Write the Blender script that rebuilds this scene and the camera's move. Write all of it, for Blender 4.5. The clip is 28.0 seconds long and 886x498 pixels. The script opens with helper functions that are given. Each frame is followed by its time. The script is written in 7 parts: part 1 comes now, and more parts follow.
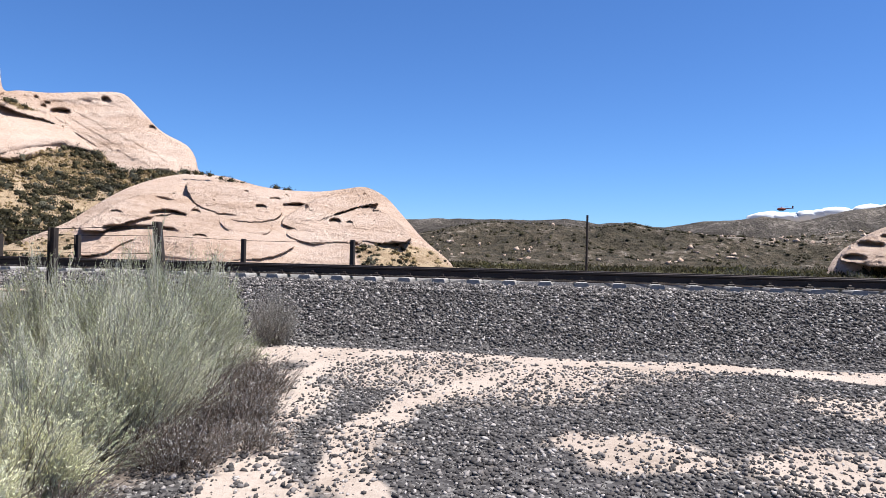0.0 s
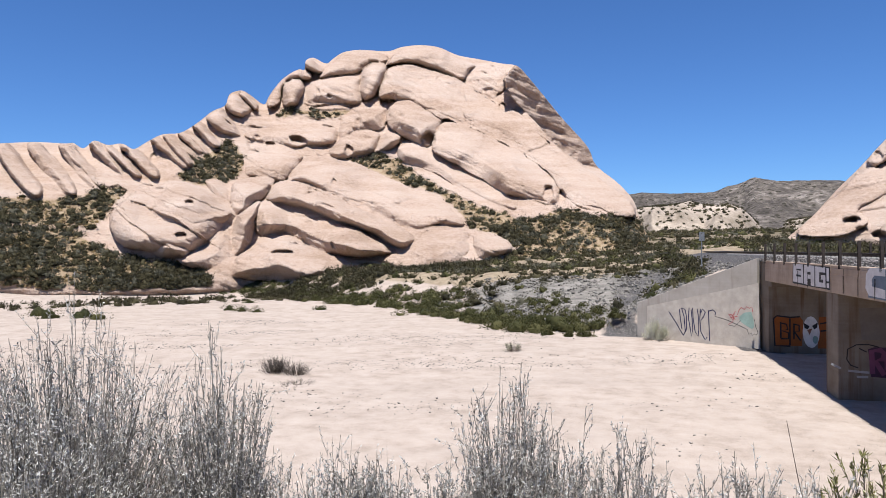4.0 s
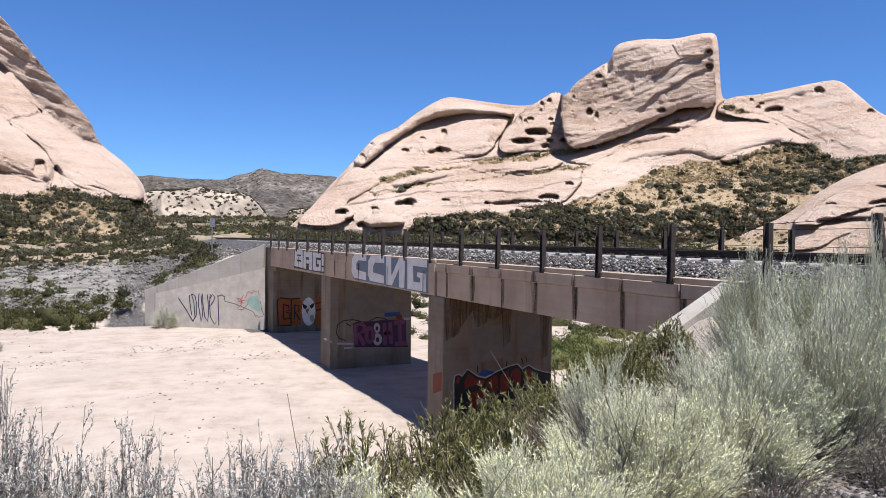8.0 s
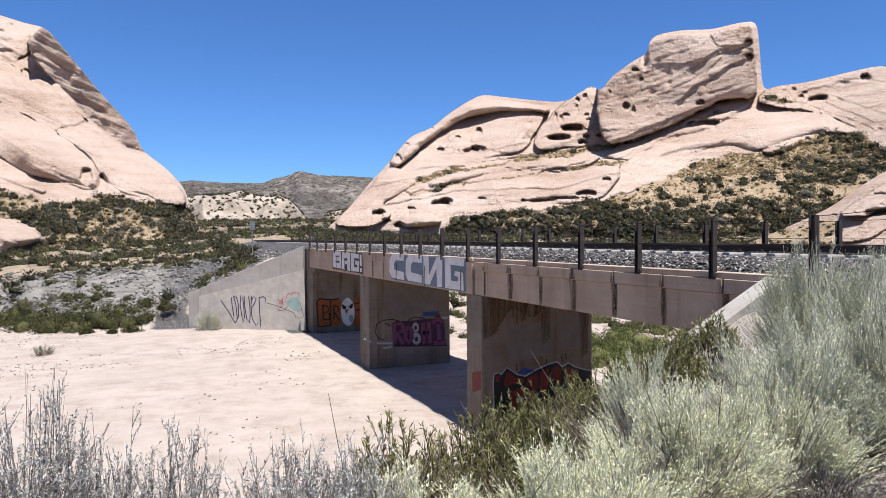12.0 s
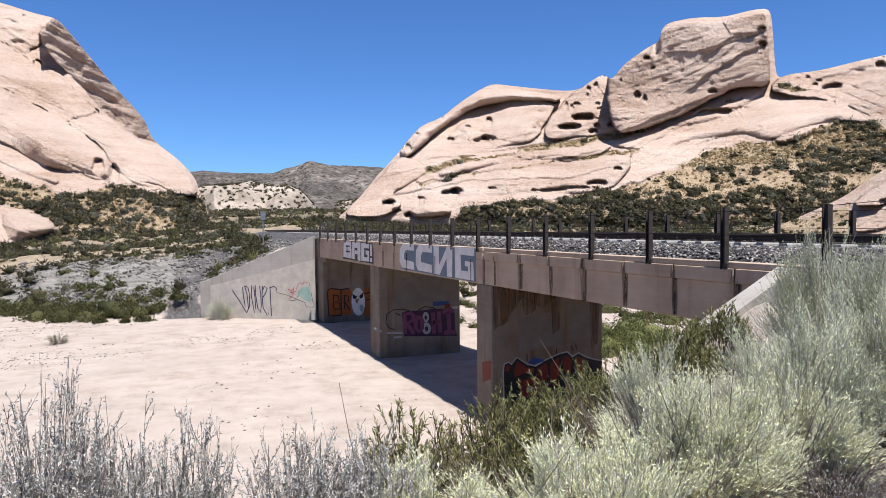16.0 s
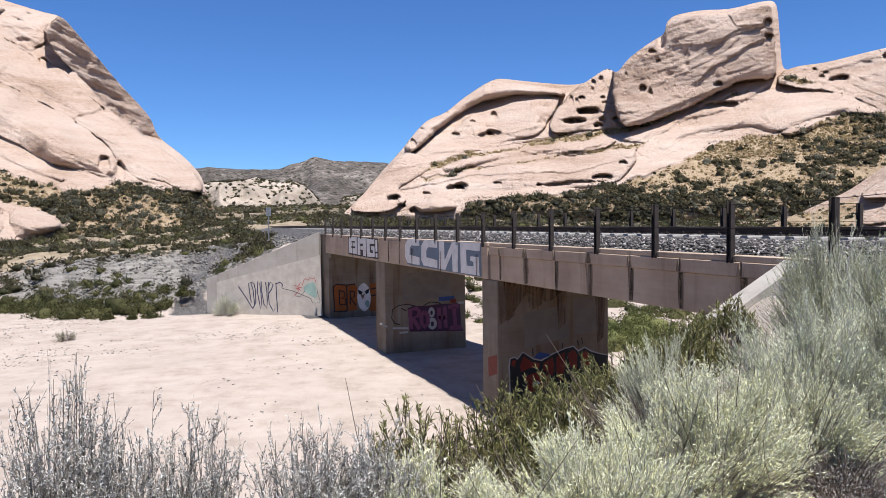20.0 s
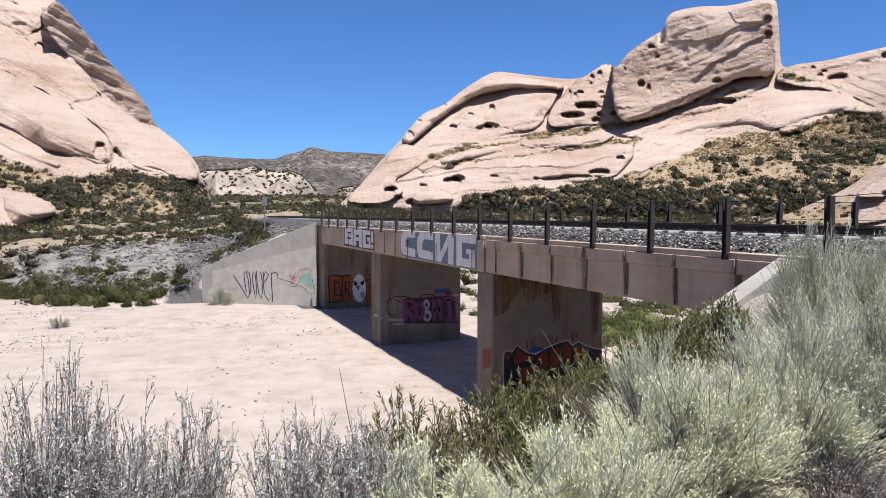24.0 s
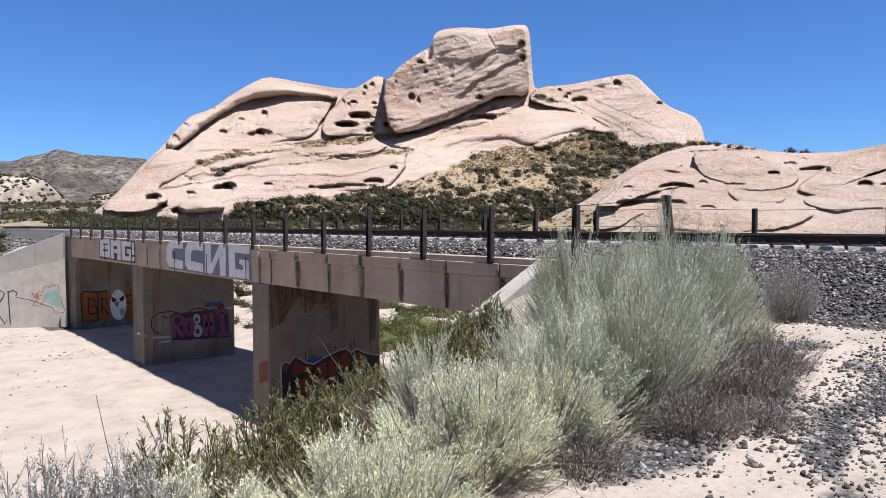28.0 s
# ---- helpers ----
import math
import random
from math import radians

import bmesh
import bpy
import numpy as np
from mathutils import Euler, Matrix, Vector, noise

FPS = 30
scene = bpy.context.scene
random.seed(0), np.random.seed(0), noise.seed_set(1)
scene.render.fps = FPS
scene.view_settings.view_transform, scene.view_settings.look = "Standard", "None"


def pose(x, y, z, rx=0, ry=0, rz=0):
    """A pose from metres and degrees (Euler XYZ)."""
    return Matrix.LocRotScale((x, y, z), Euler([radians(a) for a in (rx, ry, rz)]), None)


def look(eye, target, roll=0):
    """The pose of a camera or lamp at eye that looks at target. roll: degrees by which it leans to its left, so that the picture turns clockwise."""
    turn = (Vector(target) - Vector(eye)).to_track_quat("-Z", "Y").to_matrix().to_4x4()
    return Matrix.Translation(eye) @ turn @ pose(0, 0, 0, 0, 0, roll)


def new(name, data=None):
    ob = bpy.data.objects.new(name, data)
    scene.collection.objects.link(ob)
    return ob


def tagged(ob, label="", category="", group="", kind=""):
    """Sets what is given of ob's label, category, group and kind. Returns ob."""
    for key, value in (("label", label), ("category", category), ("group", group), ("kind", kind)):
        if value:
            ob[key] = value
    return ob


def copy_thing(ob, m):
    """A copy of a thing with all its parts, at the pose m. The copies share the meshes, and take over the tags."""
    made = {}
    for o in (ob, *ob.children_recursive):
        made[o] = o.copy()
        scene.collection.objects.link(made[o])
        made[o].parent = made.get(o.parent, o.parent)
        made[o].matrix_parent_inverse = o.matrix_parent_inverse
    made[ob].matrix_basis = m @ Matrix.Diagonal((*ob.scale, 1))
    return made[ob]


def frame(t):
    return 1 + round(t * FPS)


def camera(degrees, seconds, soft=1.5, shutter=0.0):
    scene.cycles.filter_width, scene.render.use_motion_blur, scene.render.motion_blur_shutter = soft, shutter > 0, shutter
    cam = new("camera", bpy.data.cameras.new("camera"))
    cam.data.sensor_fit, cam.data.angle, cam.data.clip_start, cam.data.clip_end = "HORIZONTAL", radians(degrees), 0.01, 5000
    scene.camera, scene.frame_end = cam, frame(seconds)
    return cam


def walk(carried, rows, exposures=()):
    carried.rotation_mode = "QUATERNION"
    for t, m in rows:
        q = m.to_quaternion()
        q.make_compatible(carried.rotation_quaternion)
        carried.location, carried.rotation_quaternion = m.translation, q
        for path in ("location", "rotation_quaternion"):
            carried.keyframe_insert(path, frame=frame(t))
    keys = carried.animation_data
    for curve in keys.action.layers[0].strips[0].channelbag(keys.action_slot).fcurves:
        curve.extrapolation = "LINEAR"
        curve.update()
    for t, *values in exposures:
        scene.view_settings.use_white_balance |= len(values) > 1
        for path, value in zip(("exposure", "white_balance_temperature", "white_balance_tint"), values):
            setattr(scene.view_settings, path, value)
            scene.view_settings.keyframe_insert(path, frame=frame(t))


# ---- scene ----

EYE = Vector((0.0, 0.0, 1.6))
cam = camera(64.4, 28.0, soft=0.8)
# seconds, yaw, pitch, roll
PATH = [
    (0.0, -79.97, 0.60, 1.32),
    (0.5, -64.32, 0.79, 1.75),
    (1.0, -49.79, 0.63, 1.42),
    (1.5, -35.85, 0.45, 1.07),
    (2.0, -21.73, 0.25, 0.70),
    (2.5, -8.47, 0.12, 0.19),
    (3.0, 1.54, 0.02, 0.11),
    (3.5, 8.30, 0.07, 0.11),
    (4.0, 12.20, 0.10, -0.20),
    (4.5, 13.00, 0.00, -0.20),
    (5.0, 9.60, -0.15, -0.30),
    (5.5, 3.27, -0.10, -0.58),
    (6.0, -4.90, -0.39, -0.20),
    (6.5, -12.30, -0.47, 0.16),
    (7.0, -18.53, -0.50, 0.51),
    (7.5, -23.16, -0.66, 0.71),
    (8.0, -26.17, -0.88, 0.68),
    (8.5, -27.98, -0.95, 0.48),
    (9.0, -28.64, -0.83, 0.09),
    (9.5, -28.22, -0.83, -0.37),
    (10.0, -27.16, -0.92, -0.74),
    (10.5, -25.84, -0.82, -0.93),
    (11.0, -24.63, -0.68, -0.76),
    (11.5, -23.75, -0.72, -0.51),
    (12.0, -23.15, -0.98, -0.39),
    (12.5, -22.65, -1.18, -0.38),
    (14.5, -22.42, -1.43, -0.40),
    (15.0, -22.46, -1.55, -0.39),
    (15.5, -22.41, -1.63, -0.47),
    (16.0, -22.32, -1.80, -0.43),
    (16.5, -22.12, -2.03, -0.32),
    (17.0, -21.68, -2.27, -0.26),
    (17.5, -21.13, -2.35, -0.20),
    (18.0, -20.92, -2.27, 0.10),
    (18.5, -21.16, -2.18, 0.21),
    (19.0, -21.55, -2.18, -0.17),
    (19.5, -21.79, -2.21, -0.64),
    (20.0, -21.88, -2.19, -0.76),
    (20.5, -21.88, -2.15, -0.64),
    (21.0, -21.88, -1.97, -0.57),
    (21.5, -21.94, -1.81, -0.43),
    (23.5, -22.25, -2.66, 0.17),
    (24.0, -22.21, -2.81, 0.15),
    (24.5, -22.12, -2.75, 0.07),
    (25.0, -22.20, -2.70, 0.01),
    (25.5, -22.42, -2.73, -0.17),
    (26.0, -23.06, -2.69, -0.24),
    (26.5, -25.91, -2.52, -0.27),
    (27.0, -31.92, -2.27, -0.19),
    (27.5, -38.35, -2.14, -0.12),
    (28.0, -40.26, -2.12, -0.16),
]


def aim(yaw, pitch, roll):
    a, p = radians(yaw), radians(pitch)
    way = Vector((-math.sin(a) * math.cos(p), math.cos(a) * math.cos(p), math.sin(p)))
    return look(EYE, EYE + way * 10, roll)


walk(cam, [(t, aim(yaw, pitch, roll)) for t, yaw, pitch, roll in PATH], [(0, 1.04, 6080, 10), (1.5, 0.96, 6000, 10), (3, 0.80, 6000, 10), (5, 0.82, 6000, 10), (8, 0.92, 5930, 10), (12, 0.92, 5930, 10), (24, 0.86, 5930, 10), (28, 0.88, 5930, 10)])

# ---- sky and sun ----
SUN_FROM = Vector((0.03, -0.37, 0.93)).normalized()
sun = new("sun", bpy.data.lights.new("sun", "SUN"))
sun.data.energy, sun.data.angle, sun.data.color = 5.0, radians(0.53), (1.0, 0.94, 0.86)
sun.matrix_world = look(SUN_FROM * 50, (0, 0, 0))
world = bpy.data.worlds.new("sky")
world.use_nodes = True
scene.world = world
wn = world.node_tree
sky = wn.nodes.new("ShaderNodeTexSky")
sky.sky_type, sky.sun_disc = "NISHITA", False
sky.sun_elevation = math.asin(SUN_FROM.z)
sky.sun_rotation = math.atan2(SUN_FROM.x, SUN_FROM.y)
sky.altitude, sky.air_density, sky.dust_density, sky.ozone_density = 1200, 1.0, 0.0, 6.0
wn.nodes["Background"].inputs[1].default_value = 0.055
tint = wn.nodes.new("ShaderNodeMix")
tint.data_type, tint.blend_type = "RGBA", "MULTIPLY"
tint.inputs["Factor"].default_value, tint.inputs["B"].default_value = 1.0, (0.77, 1.0, 1.29, 1)
wn.links.new(sky.outputs[0], tint.inputs["A"])
wn.links.new(tint.outputs["Result"], wn.nodes["Background"].inputs[0])
scene.view_settings.exposure = 0.0


# ---- materials ----
def material(name):
    m = bpy.data.materials.new(name)
    m.use_nodes = True
    return m, m.node_tree.nodes, m.node_tree.links, m.node_tree.nodes["Principled BSDF"]


def ramp(nodes, links, value, stops):
    r = nodes.new("ShaderNodeValToRGB")
    while len(r.color_ramp.elements) < len(stops):
        r.color_ramp.elements.new(0.5)
    for e, (p, c) in zip(r.color_ramp.elements, stops):
        e.position, e.color = p, (*c, 1) if len(c) == 3 else c
    links.new(value, r.inputs[0])
    return r.outputs[0]


def noise_node(nodes, links, scale, detail=4.0, rough=0.6, stretch=None, coord="Object"):
    n = nodes.new("ShaderNodeTexNoise")
    n.inputs["Scale"].default_value, n.inputs["Detail"].default_value, n.inputs["Roughness"].default_value = scale, detail, rough
    c = nodes.new("ShaderNodeTexCoord").outputs[coord]
    if stretch:
        mp = nodes.new("ShaderNodeMapping")
        mp.inputs["Rotation"].default_value = [radians(a) for a in stretch[1]] if isinstance(stretch[0], tuple) else (0, 0, 0)
        mp.inputs["Scale"].default_value = stretch[0] if isinstance(stretch[0], tuple) else stretch
        links.new(c, mp.inputs[0])
        c = mp.outputs[0]
    links.new(c, n.inputs["Vector"])
    return n.outputs["Fac"]


def mix(nodes, links, fac, a, b, blend="MIX"):
    n = nodes.new("ShaderNodeMix")
    n.data_type, n.blend_type = "RGBA", blend
    for socket, value in ((n.inputs["Factor"], fac), (n.inputs["A"], a), (n.inputs["B"], b)):
        if hasattr(value, "is_output"):
            links.new(value, socket)
        elif isinstance(value, (int, float)):
            socket.default_value = value
        else:
            socket.default_value = (*value, 1)
    return n.outputs["Result"]


def maths(nodes, links, op, a, b=0.0):
    n = nodes.new("ShaderNodeMath")
    n.operation = op
    for socket, value in zip(n.inputs, (a, b)):
        if hasattr(value, "is_output"):
            links.new(value, socket)
        else:
            socket.default_value = value
    return n.outputs[0]


def bump(nodes, links, bsdf, height, strength, distance):
    n = nodes.new("ShaderNodeBump")
    n.inputs["Strength"].default_value, n.inputs["Distance"].default_value = strength, distance
    links.new(height, n.inputs["Height"])
    links.new(n.outputs[0], bsdf.inputs["Normal"])


def grain(name, dark, light, scale, rough=0.85, fine=None, relief=0.3, distance=0.01, metal=0.0, coord="Object"):
    """Two scales of variation between two colours, with fine relief."""
    m, n, l, b = material(name)
    big = noise_node(n, l, scale, 5, 0.6, coord=coord)
    small = noise_node(n, l, fine or scale * 14, 4, 0.65, coord=coord)
    both = maths(n, l, "ADD", maths(n, l, "MULTIPLY", big, 0.62), maths(n, l, "MULTIPLY", small, 0.38))
    l.new(ramp(n, l, both, [(0.36, dark), (0.64, light)]), b.inputs["Base Color"])
    b.inputs["Roughness"].default_value, b.inputs["Metallic"].default_value = rough, metal
    b.inputs["Specular IOR Level"].default_value = 0.25
    bump(n, l, b, small, relief, distance)
    return m


def ground_material():
    m, n, l, b = material("ground")
    big, mid, fine = noise_node(n, l, 0.07, 5), noise_node(n, l, 0.9, 6, 0.65), noise_node(n, l, 22, 5, 0.7)
    sand = ramp(n, l, maths(n, l, "ADD", maths(n, l, "MULTIPLY", mid, 0.6), maths(n, l, "MULTIPLY", fine, 0.4)), [(0.33, (0.235, 0.185, 0.145)), (0.5, (0.354, 0.291, 0.24)), (0.68, (0.408, 0.345, 0.291))])
    drift = noise_node(n, l, 0.35, 6, 0.7, ((0.35, 1.6, 1), (0, 0, 38)))
    sand = mix(n, l, ramp(n, l, drift, [(0.47, (0, 0, 0)), (0.68, (0.3, 0.3, 0.3))]), sand, (0.24, 0.195, 0.159))
    soil = ramp(n, l, mid, [(0.3, (0.15, 0.114, 0.075)), (0.55, (0.258, 0.204, 0.138)), (0.75, (0.33, 0.273, 0.198))])
    v = n.new("ShaderNodeTexVoronoi")
    v.inputs["Scale"].default_value = 27
    l.new(n.new("ShaderNodeTexCoord").outputs["Object"], v.inputs["Vector"])
    stone = ramp(n, l, v.outputs["Color"], [(0.1, (0.027, 0.024, 0.024)), (0.5, (0.06, 0.055, 0.053)), (0.75, (0.096, 0.089, 0.084)), (0.95, (0.264, 0.246, 0.228))])
    far = ramp(n, l, maths(n, l, "ADD", maths(n, l, "MULTIPLY", noise_node(n, l, 0.02, 6, 0.7), 0.6), maths(n, l, "MULTIPLY", mid, 0.4)), [(0.36, (0.083, 0.075, 0.046)), (0.5, (0.156, 0.123, 0.081)), (0.62, (0.27, 0.216, 0.156))])

    def mask(name, spread, source):
        a = n.new("ShaderNodeAttribute")
        a.attribute_name = name
        w = maths(n, l, "ADD", a.outputs["Fac"], maths(n, l, "MULTIPLY", maths(n, l, "SUBTRACT", source, 0.5), spread))
        return ramp(n, l, w, [(0.42, (0, 0, 0)), (0.58, (1, 1, 1))])

    c = mix(n, l, mask("soil", 0.7, mid), sand, soil)
    c = mix(n, l, mask("scrubland", 0.5, big), c, far)
    beds = noise_node(n, l, 1.0, 5, 0.7, ((0.5, 0.5, 5.0), (8, 14, 0)))
    shale = ramp(n, l, maths(n, l, "ADD", maths(n, l, "MULTIPLY", beds, 0.5), maths(n, l, "MULTIPLY", fine, 0.5)), [(0.36, (0.065, 0.058, 0.05)), (0.5, (0.165, 0.15, 0.13)), (0.64, (0.29, 0.262, 0.228))])
    c = mix(n, l, mask("shale", 0.9, mid), c, shale)
    c = mix(n, l, mask("gravel", 0.9, mid), c, stone)
    l.new(c, b.inputs["Base Color"])
    b.inputs["Roughness"].default_value = 0.95
    b.inputs["Specular IOR Level"].default_value = 0.15
    bump(n, l, b, maths(n, l, "ADD", fine, maths(n, l, "MULTIPLY", mid, 2.0)), 0.5, 0.03)
    return m


def sandstone():
    m, n, l, b = material("sandstone")
    big = noise_node(n, l, 0.045, 6, 0.6)
    strata = noise_node(n, l, 0.22, 5, 0.6, ((0.35, 0.35, 2.6), (0, 22, 20)))
    fine = noise_node(n, l, 1.6, 6, 0.7)
    both = maths(n, l, "ADD", maths(n, l, "MULTIPLY", big, 0.42), maths(n, l, "ADD", maths(n, l, "MULTIPLY", strata, 0.30), maths(n, l, "MULTIPLY", fine, 0.28)))
    c = ramp(n, l, both, [(0.33, (0.22, 0.142, 0.094)), (0.42, (0.36, 0.254, 0.184)), (0.49, (0.445, 0.33, 0.255)), (0.62, (0.505, 0.402, 0.33))])
    soil = ramp(n, l, noise_node(n, l, 0.5, 5, 0.65), [(0.3, (0.22, 0.15, 0.09)), (0.5, (0.34, 0.25, 0.155)), (0.7, (0.42, 0.325, 0.215))])
    at = n.new("ShaderNodeAttribute")
    at.attribute_name = "soil"
    edge = maths(n, l, "ADD", maths(n, l, "MULTIPLY", at.outputs["Fac"], 0.5), maths(n, l, "MULTIPLY", fine, 1.0))
    c = mix(n, l, ramp(n, l, edge, [(0.55, (0, 0, 0)), (0.75, (1, 1, 1))]), c, soil)
    l.new(c, b.inputs["Base Color"])
    b.inputs["Roughness"].default_value = 0.93
    b.inputs["Specular IOR Level"].default_value = 0.15
    grit = noise_node(n, l, 3.2, 6, 0.8)
    pits = n.new("ShaderNodeTexVoronoi")
    pits.inputs["Scale"].default_value = 0.55
    l.new(n.new("ShaderNodeTexCoord").outputs["Object"], pits.inputs["Vector"])
    seat = ramp(n, l, maths(n, l, "ADD", pits.outputs["Distance"], maths(n, l, "MULTIPLY", big, 0.9)), [(0.50, (0, 0, 0)), (0.62, (1, 1, 1))])
    grit = maths(n, l, "ADD", grit, maths(n, l, "MULTIPLY", seat, 1.4))
    bump(n, l, b, maths(n, l, "ADD", maths(n, l, "MULTIPLY", strata, 1.2), maths(n, l, "ADD", maths(n, l, "MULTIPLY", fine, 0.7), maths(n, l, "MULTIPLY", grit, 0.35))), 0.8, 0.75)
    return m


M_GROUND, M_ROCK = ground_material(), sandstone()
M_CONCRETE = grain("concrete", (0.198, 0.18, 0.156), (0.3, 0.276, 0.246), 0.8, 0.9, 30, 0.25, 0.004)
M_STEEL = grain("weathered_steel", (0.018, 0.014, 0.013), (0.05, 0.039, 0.033), 3.0, 0.85, 60, 0.2, 0.002, 0.0)
M_RAIL = grain("rail_steel", (0.025, 0.02, 0.018), (0.049, 0.036, 0.03), 2.0, 0.55, 50, 0.2, 0.002, 0.4)
M_TIE = grain("tie_concrete", (0.204, 0.189, 0.171), (0.324, 0.303, 0.279), 3.0, 0.9, 40, 0.3, 0.004)


def leaf_material(name, dark, light, scale=3.0, between=()):
    m, n, l, b = material(name)
    g = n.new("ShaderNodeNewGeometry")
    both = maths(n, l, "ADD", maths(n, l, "MULTIPLY", g.outputs["Random Per Island"], 0.5), maths(n, l, "MULTIPLY", noise_node(n, l, scale, 4), 0.5))
    l.new(ramp(n, l, both, [(0.3, dark), *between, (0.72, light)]), b.inputs["Base Color"])
    b.inputs["Roughness"].default_value = 0.8
    b.inputs["Specular IOR Level"].default_value = 0.2
    thin, both_ways = n.new("ShaderNodeBsdfTranslucent"), n.new("ShaderNodeMixShader")
    l.new(b.inputs["Base Color"].links[0].from_socket, thin.inputs["Color"])
    both_ways.inputs[0].default_value = 0.38
    l.new(b.outputs[0], both_ways.inputs[1])
    l.new(thin.outputs[0], both_ways.inputs[2])
    l.new(both_ways.outputs[0], n["Material Output"].inputs["Surface"])
    return m


M_SCRUB = leaf_material("scrub_leaves", (0.026, 0.024, 0.012), (0.085, 0.073, 0.037), 0.2)
M_GREEN = leaf_material("green_leaves", (0.034, 0.037, 0.012), (0.115, 0.108, 0.042))
M_TWIG = leaf_material("dead_twigs", (0.045, 0.036, 0.029), (0.09, 0.072, 0.06))


# ---- mesh helpers ----
def hash3(i, j, k, seed):
    n = (i * 374761393 + j * 668265263 + k * 2147483647 + seed * 1274126177) & 0xFFFFFFFF
    n = ((n ^ (n >> 13)) * 1274126177) & 0xFFFFFFFF
    return ((n ^ (n >> 16)) & 0xFFFF) / 65535.0


def vnoise(p, scale, octaves=3, seed=1):
    """Smooth noise of points (n, 3), about -1 to 1."""
    out, amp, tot = np.zeros(len(p)), 1.0, 0.0
    for o in range(octaves):
        q = np.asarray(p, float) / scale * 2.0**o + 1000.0
        i = np.floor(q).astype(np.int64)
        f = q - i
        f = f * f * (3 - 2 * f)
        v = 0
        for a in (0, 1):
            for b in (0, 1):
                for c in (0, 1):
                    w = (f[:, 0] if a else 1 - f[:, 0]) * (f[:, 1] if b else 1 - f[:, 1]) * (f[:, 2] if c else 1 - f[:, 2])
                    v = v + w * hash3(i[:, 0] + a, i[:, 1] + b, i[:, 2] + c, seed + o)
        out += amp * (2 * v - 1)
        tot += amp
        amp *= 0.5
    return out / tot


def mesh_of(name, verts, faces, mat, smooth=False):
    me = bpy.data.meshes.new(name)
    verts, faces = np.asarray(verts, np.float32), np.asarray(faces, np.int32)
    k = faces.shape[1]
    me.vertices.add(len(verts))
    me.vertices.foreach_set("co", verts.ravel())
    me.loops.add(faces.size)
    me.loops.foreach_set("vertex_index", faces.ravel())
    me.polygons.add(len(faces))
    me.polygons.foreach_set("loop_start", np.arange(0, faces.size, k, dtype=np.int32))
    if smooth:
        me.polygons.foreach_set("use_smooth", np.ones(len(faces), bool))
    me.update(calc_edges=True)
    me.validate()
    me.materials.append(mat)
    return me


def thing(name, label, category, group="", kind="", at=(0, 0, 0), turn=0.0):
    ob = tagged(new(name), label, category, group, kind)
    ob.matrix_world = pose(*at, 0, 0, turn)
    return ob


def child(name, me, parent, label=""):
    ob = new(name, me)
    ob.parent = parent
    return tagged(ob, label)


def part(name, bm, mat, parent, label=""):
    me = bpy.data.meshes.new(name)
    bm.to_mesh(me)
    bm.free()
    me.materials.append(mat)
    return child(name, me, parent, label)


def box(bm, lo, hi, bevel=0.0):
    made = bmesh.ops.create_cube(bm, size=1.0)["verts"]
    for v in made:
        v.co = [lo[i] + (v.co[i] + 0.5) * (hi[i] - lo[i]) for i in range(3)]
    if bevel:
        bmesh.ops.bevel(bm, geom=list({e for v in made for e in v.link_edges}), offset=bevel, segments=1, affect="EDGES")
    return bm


def prism(outline, lo, hi, axis="x", bevel=0.0):
    """An outline of (a, b) points carried along an axis from lo to hi."""
    bm = bmesh.new()
    put = {"x": lambda a, b, c: (c, a, b), "y": lambda a, b, c: (a, c, b), "z": lambda a, b, c: (a, b, c)}[axis]
    rows = [[bm.verts.new(put(a, b, c)) for a, b in outline] for c in (lo, hi)]
    n = len(outline)
    for i in range(n):
        bm.faces.new((rows[0][i], rows[0][(i + 1) % n], rows[1][(i + 1) % n], rows[1][i]))
    bm.faces.new(rows[0][::-1])
    bm.faces.new(rows[1])
    bmesh.ops.recalc_face_normals(bm, faces=bm.faces)
    if bevel:
        bmesh.ops.bevel(bm, geom=list(bm.edges), offset=bevel, segments=1, affect="EDGES")
    return bm


# ---- ground ----
WASH, RAIL_TOP, TIE_TOP, X_TRACK, X_NEAR, X_FAR = -5.0, 1.38, 1.21, 13.25, 10.4, 16.2
Y_NEAR, Y_FAR = 8.7, 48.6


def smooth(a, b, x):
    t = np.clip((x - a) / (b - a), 0, 1)
    return t * t * (3 - 2 * t)


def polyline_side(x, y, line):
    """Signed distance to a chain of points: positive on its left."""
    best, sign = np.full(x.shape, 1e9), np.ones(x.shape)
    for (ax, ay), (bx, by) in zip(line[:-1], line[1:]):
        dx, dy = bx - ax, by - ay
        t = np.clip(((x - ax) * dx + (y - ay) * dy) / (dx * dx + dy * dy), 0, 1)
        d = np.hypot(x - ax - t * dx, y - ay - t * dy)
        s = np.sign(dx * (y - ay) - dy * (x - ax))
        near = d < best - 1e-6
        best, sign = np.where(near, d, best), np.where(near, s, sign)
    return best * np.where(sign == 0, 1, sign)


NEAR_EDGE = [(-300, -60), (-60, -12), (-18, 0.5), (-5, 3.2), (2.4, 3.6), (4.9, 4.8), (7.3, 6.6), (9.4, 8.7), (17, 8.8), (30, 4), (300, -60)]
FAR_TOE = [(-400, 260), (-108, 126), (-72, 108), (-40, 87), (-20, 74), (-8.5, 59), (-3, 55.5), (1.5, 57.2), (4.5, 57.4), (11.6, 52.0), (16.2, 52.0), (24, 57), (34, 64), (60, 80), (300, 160)]


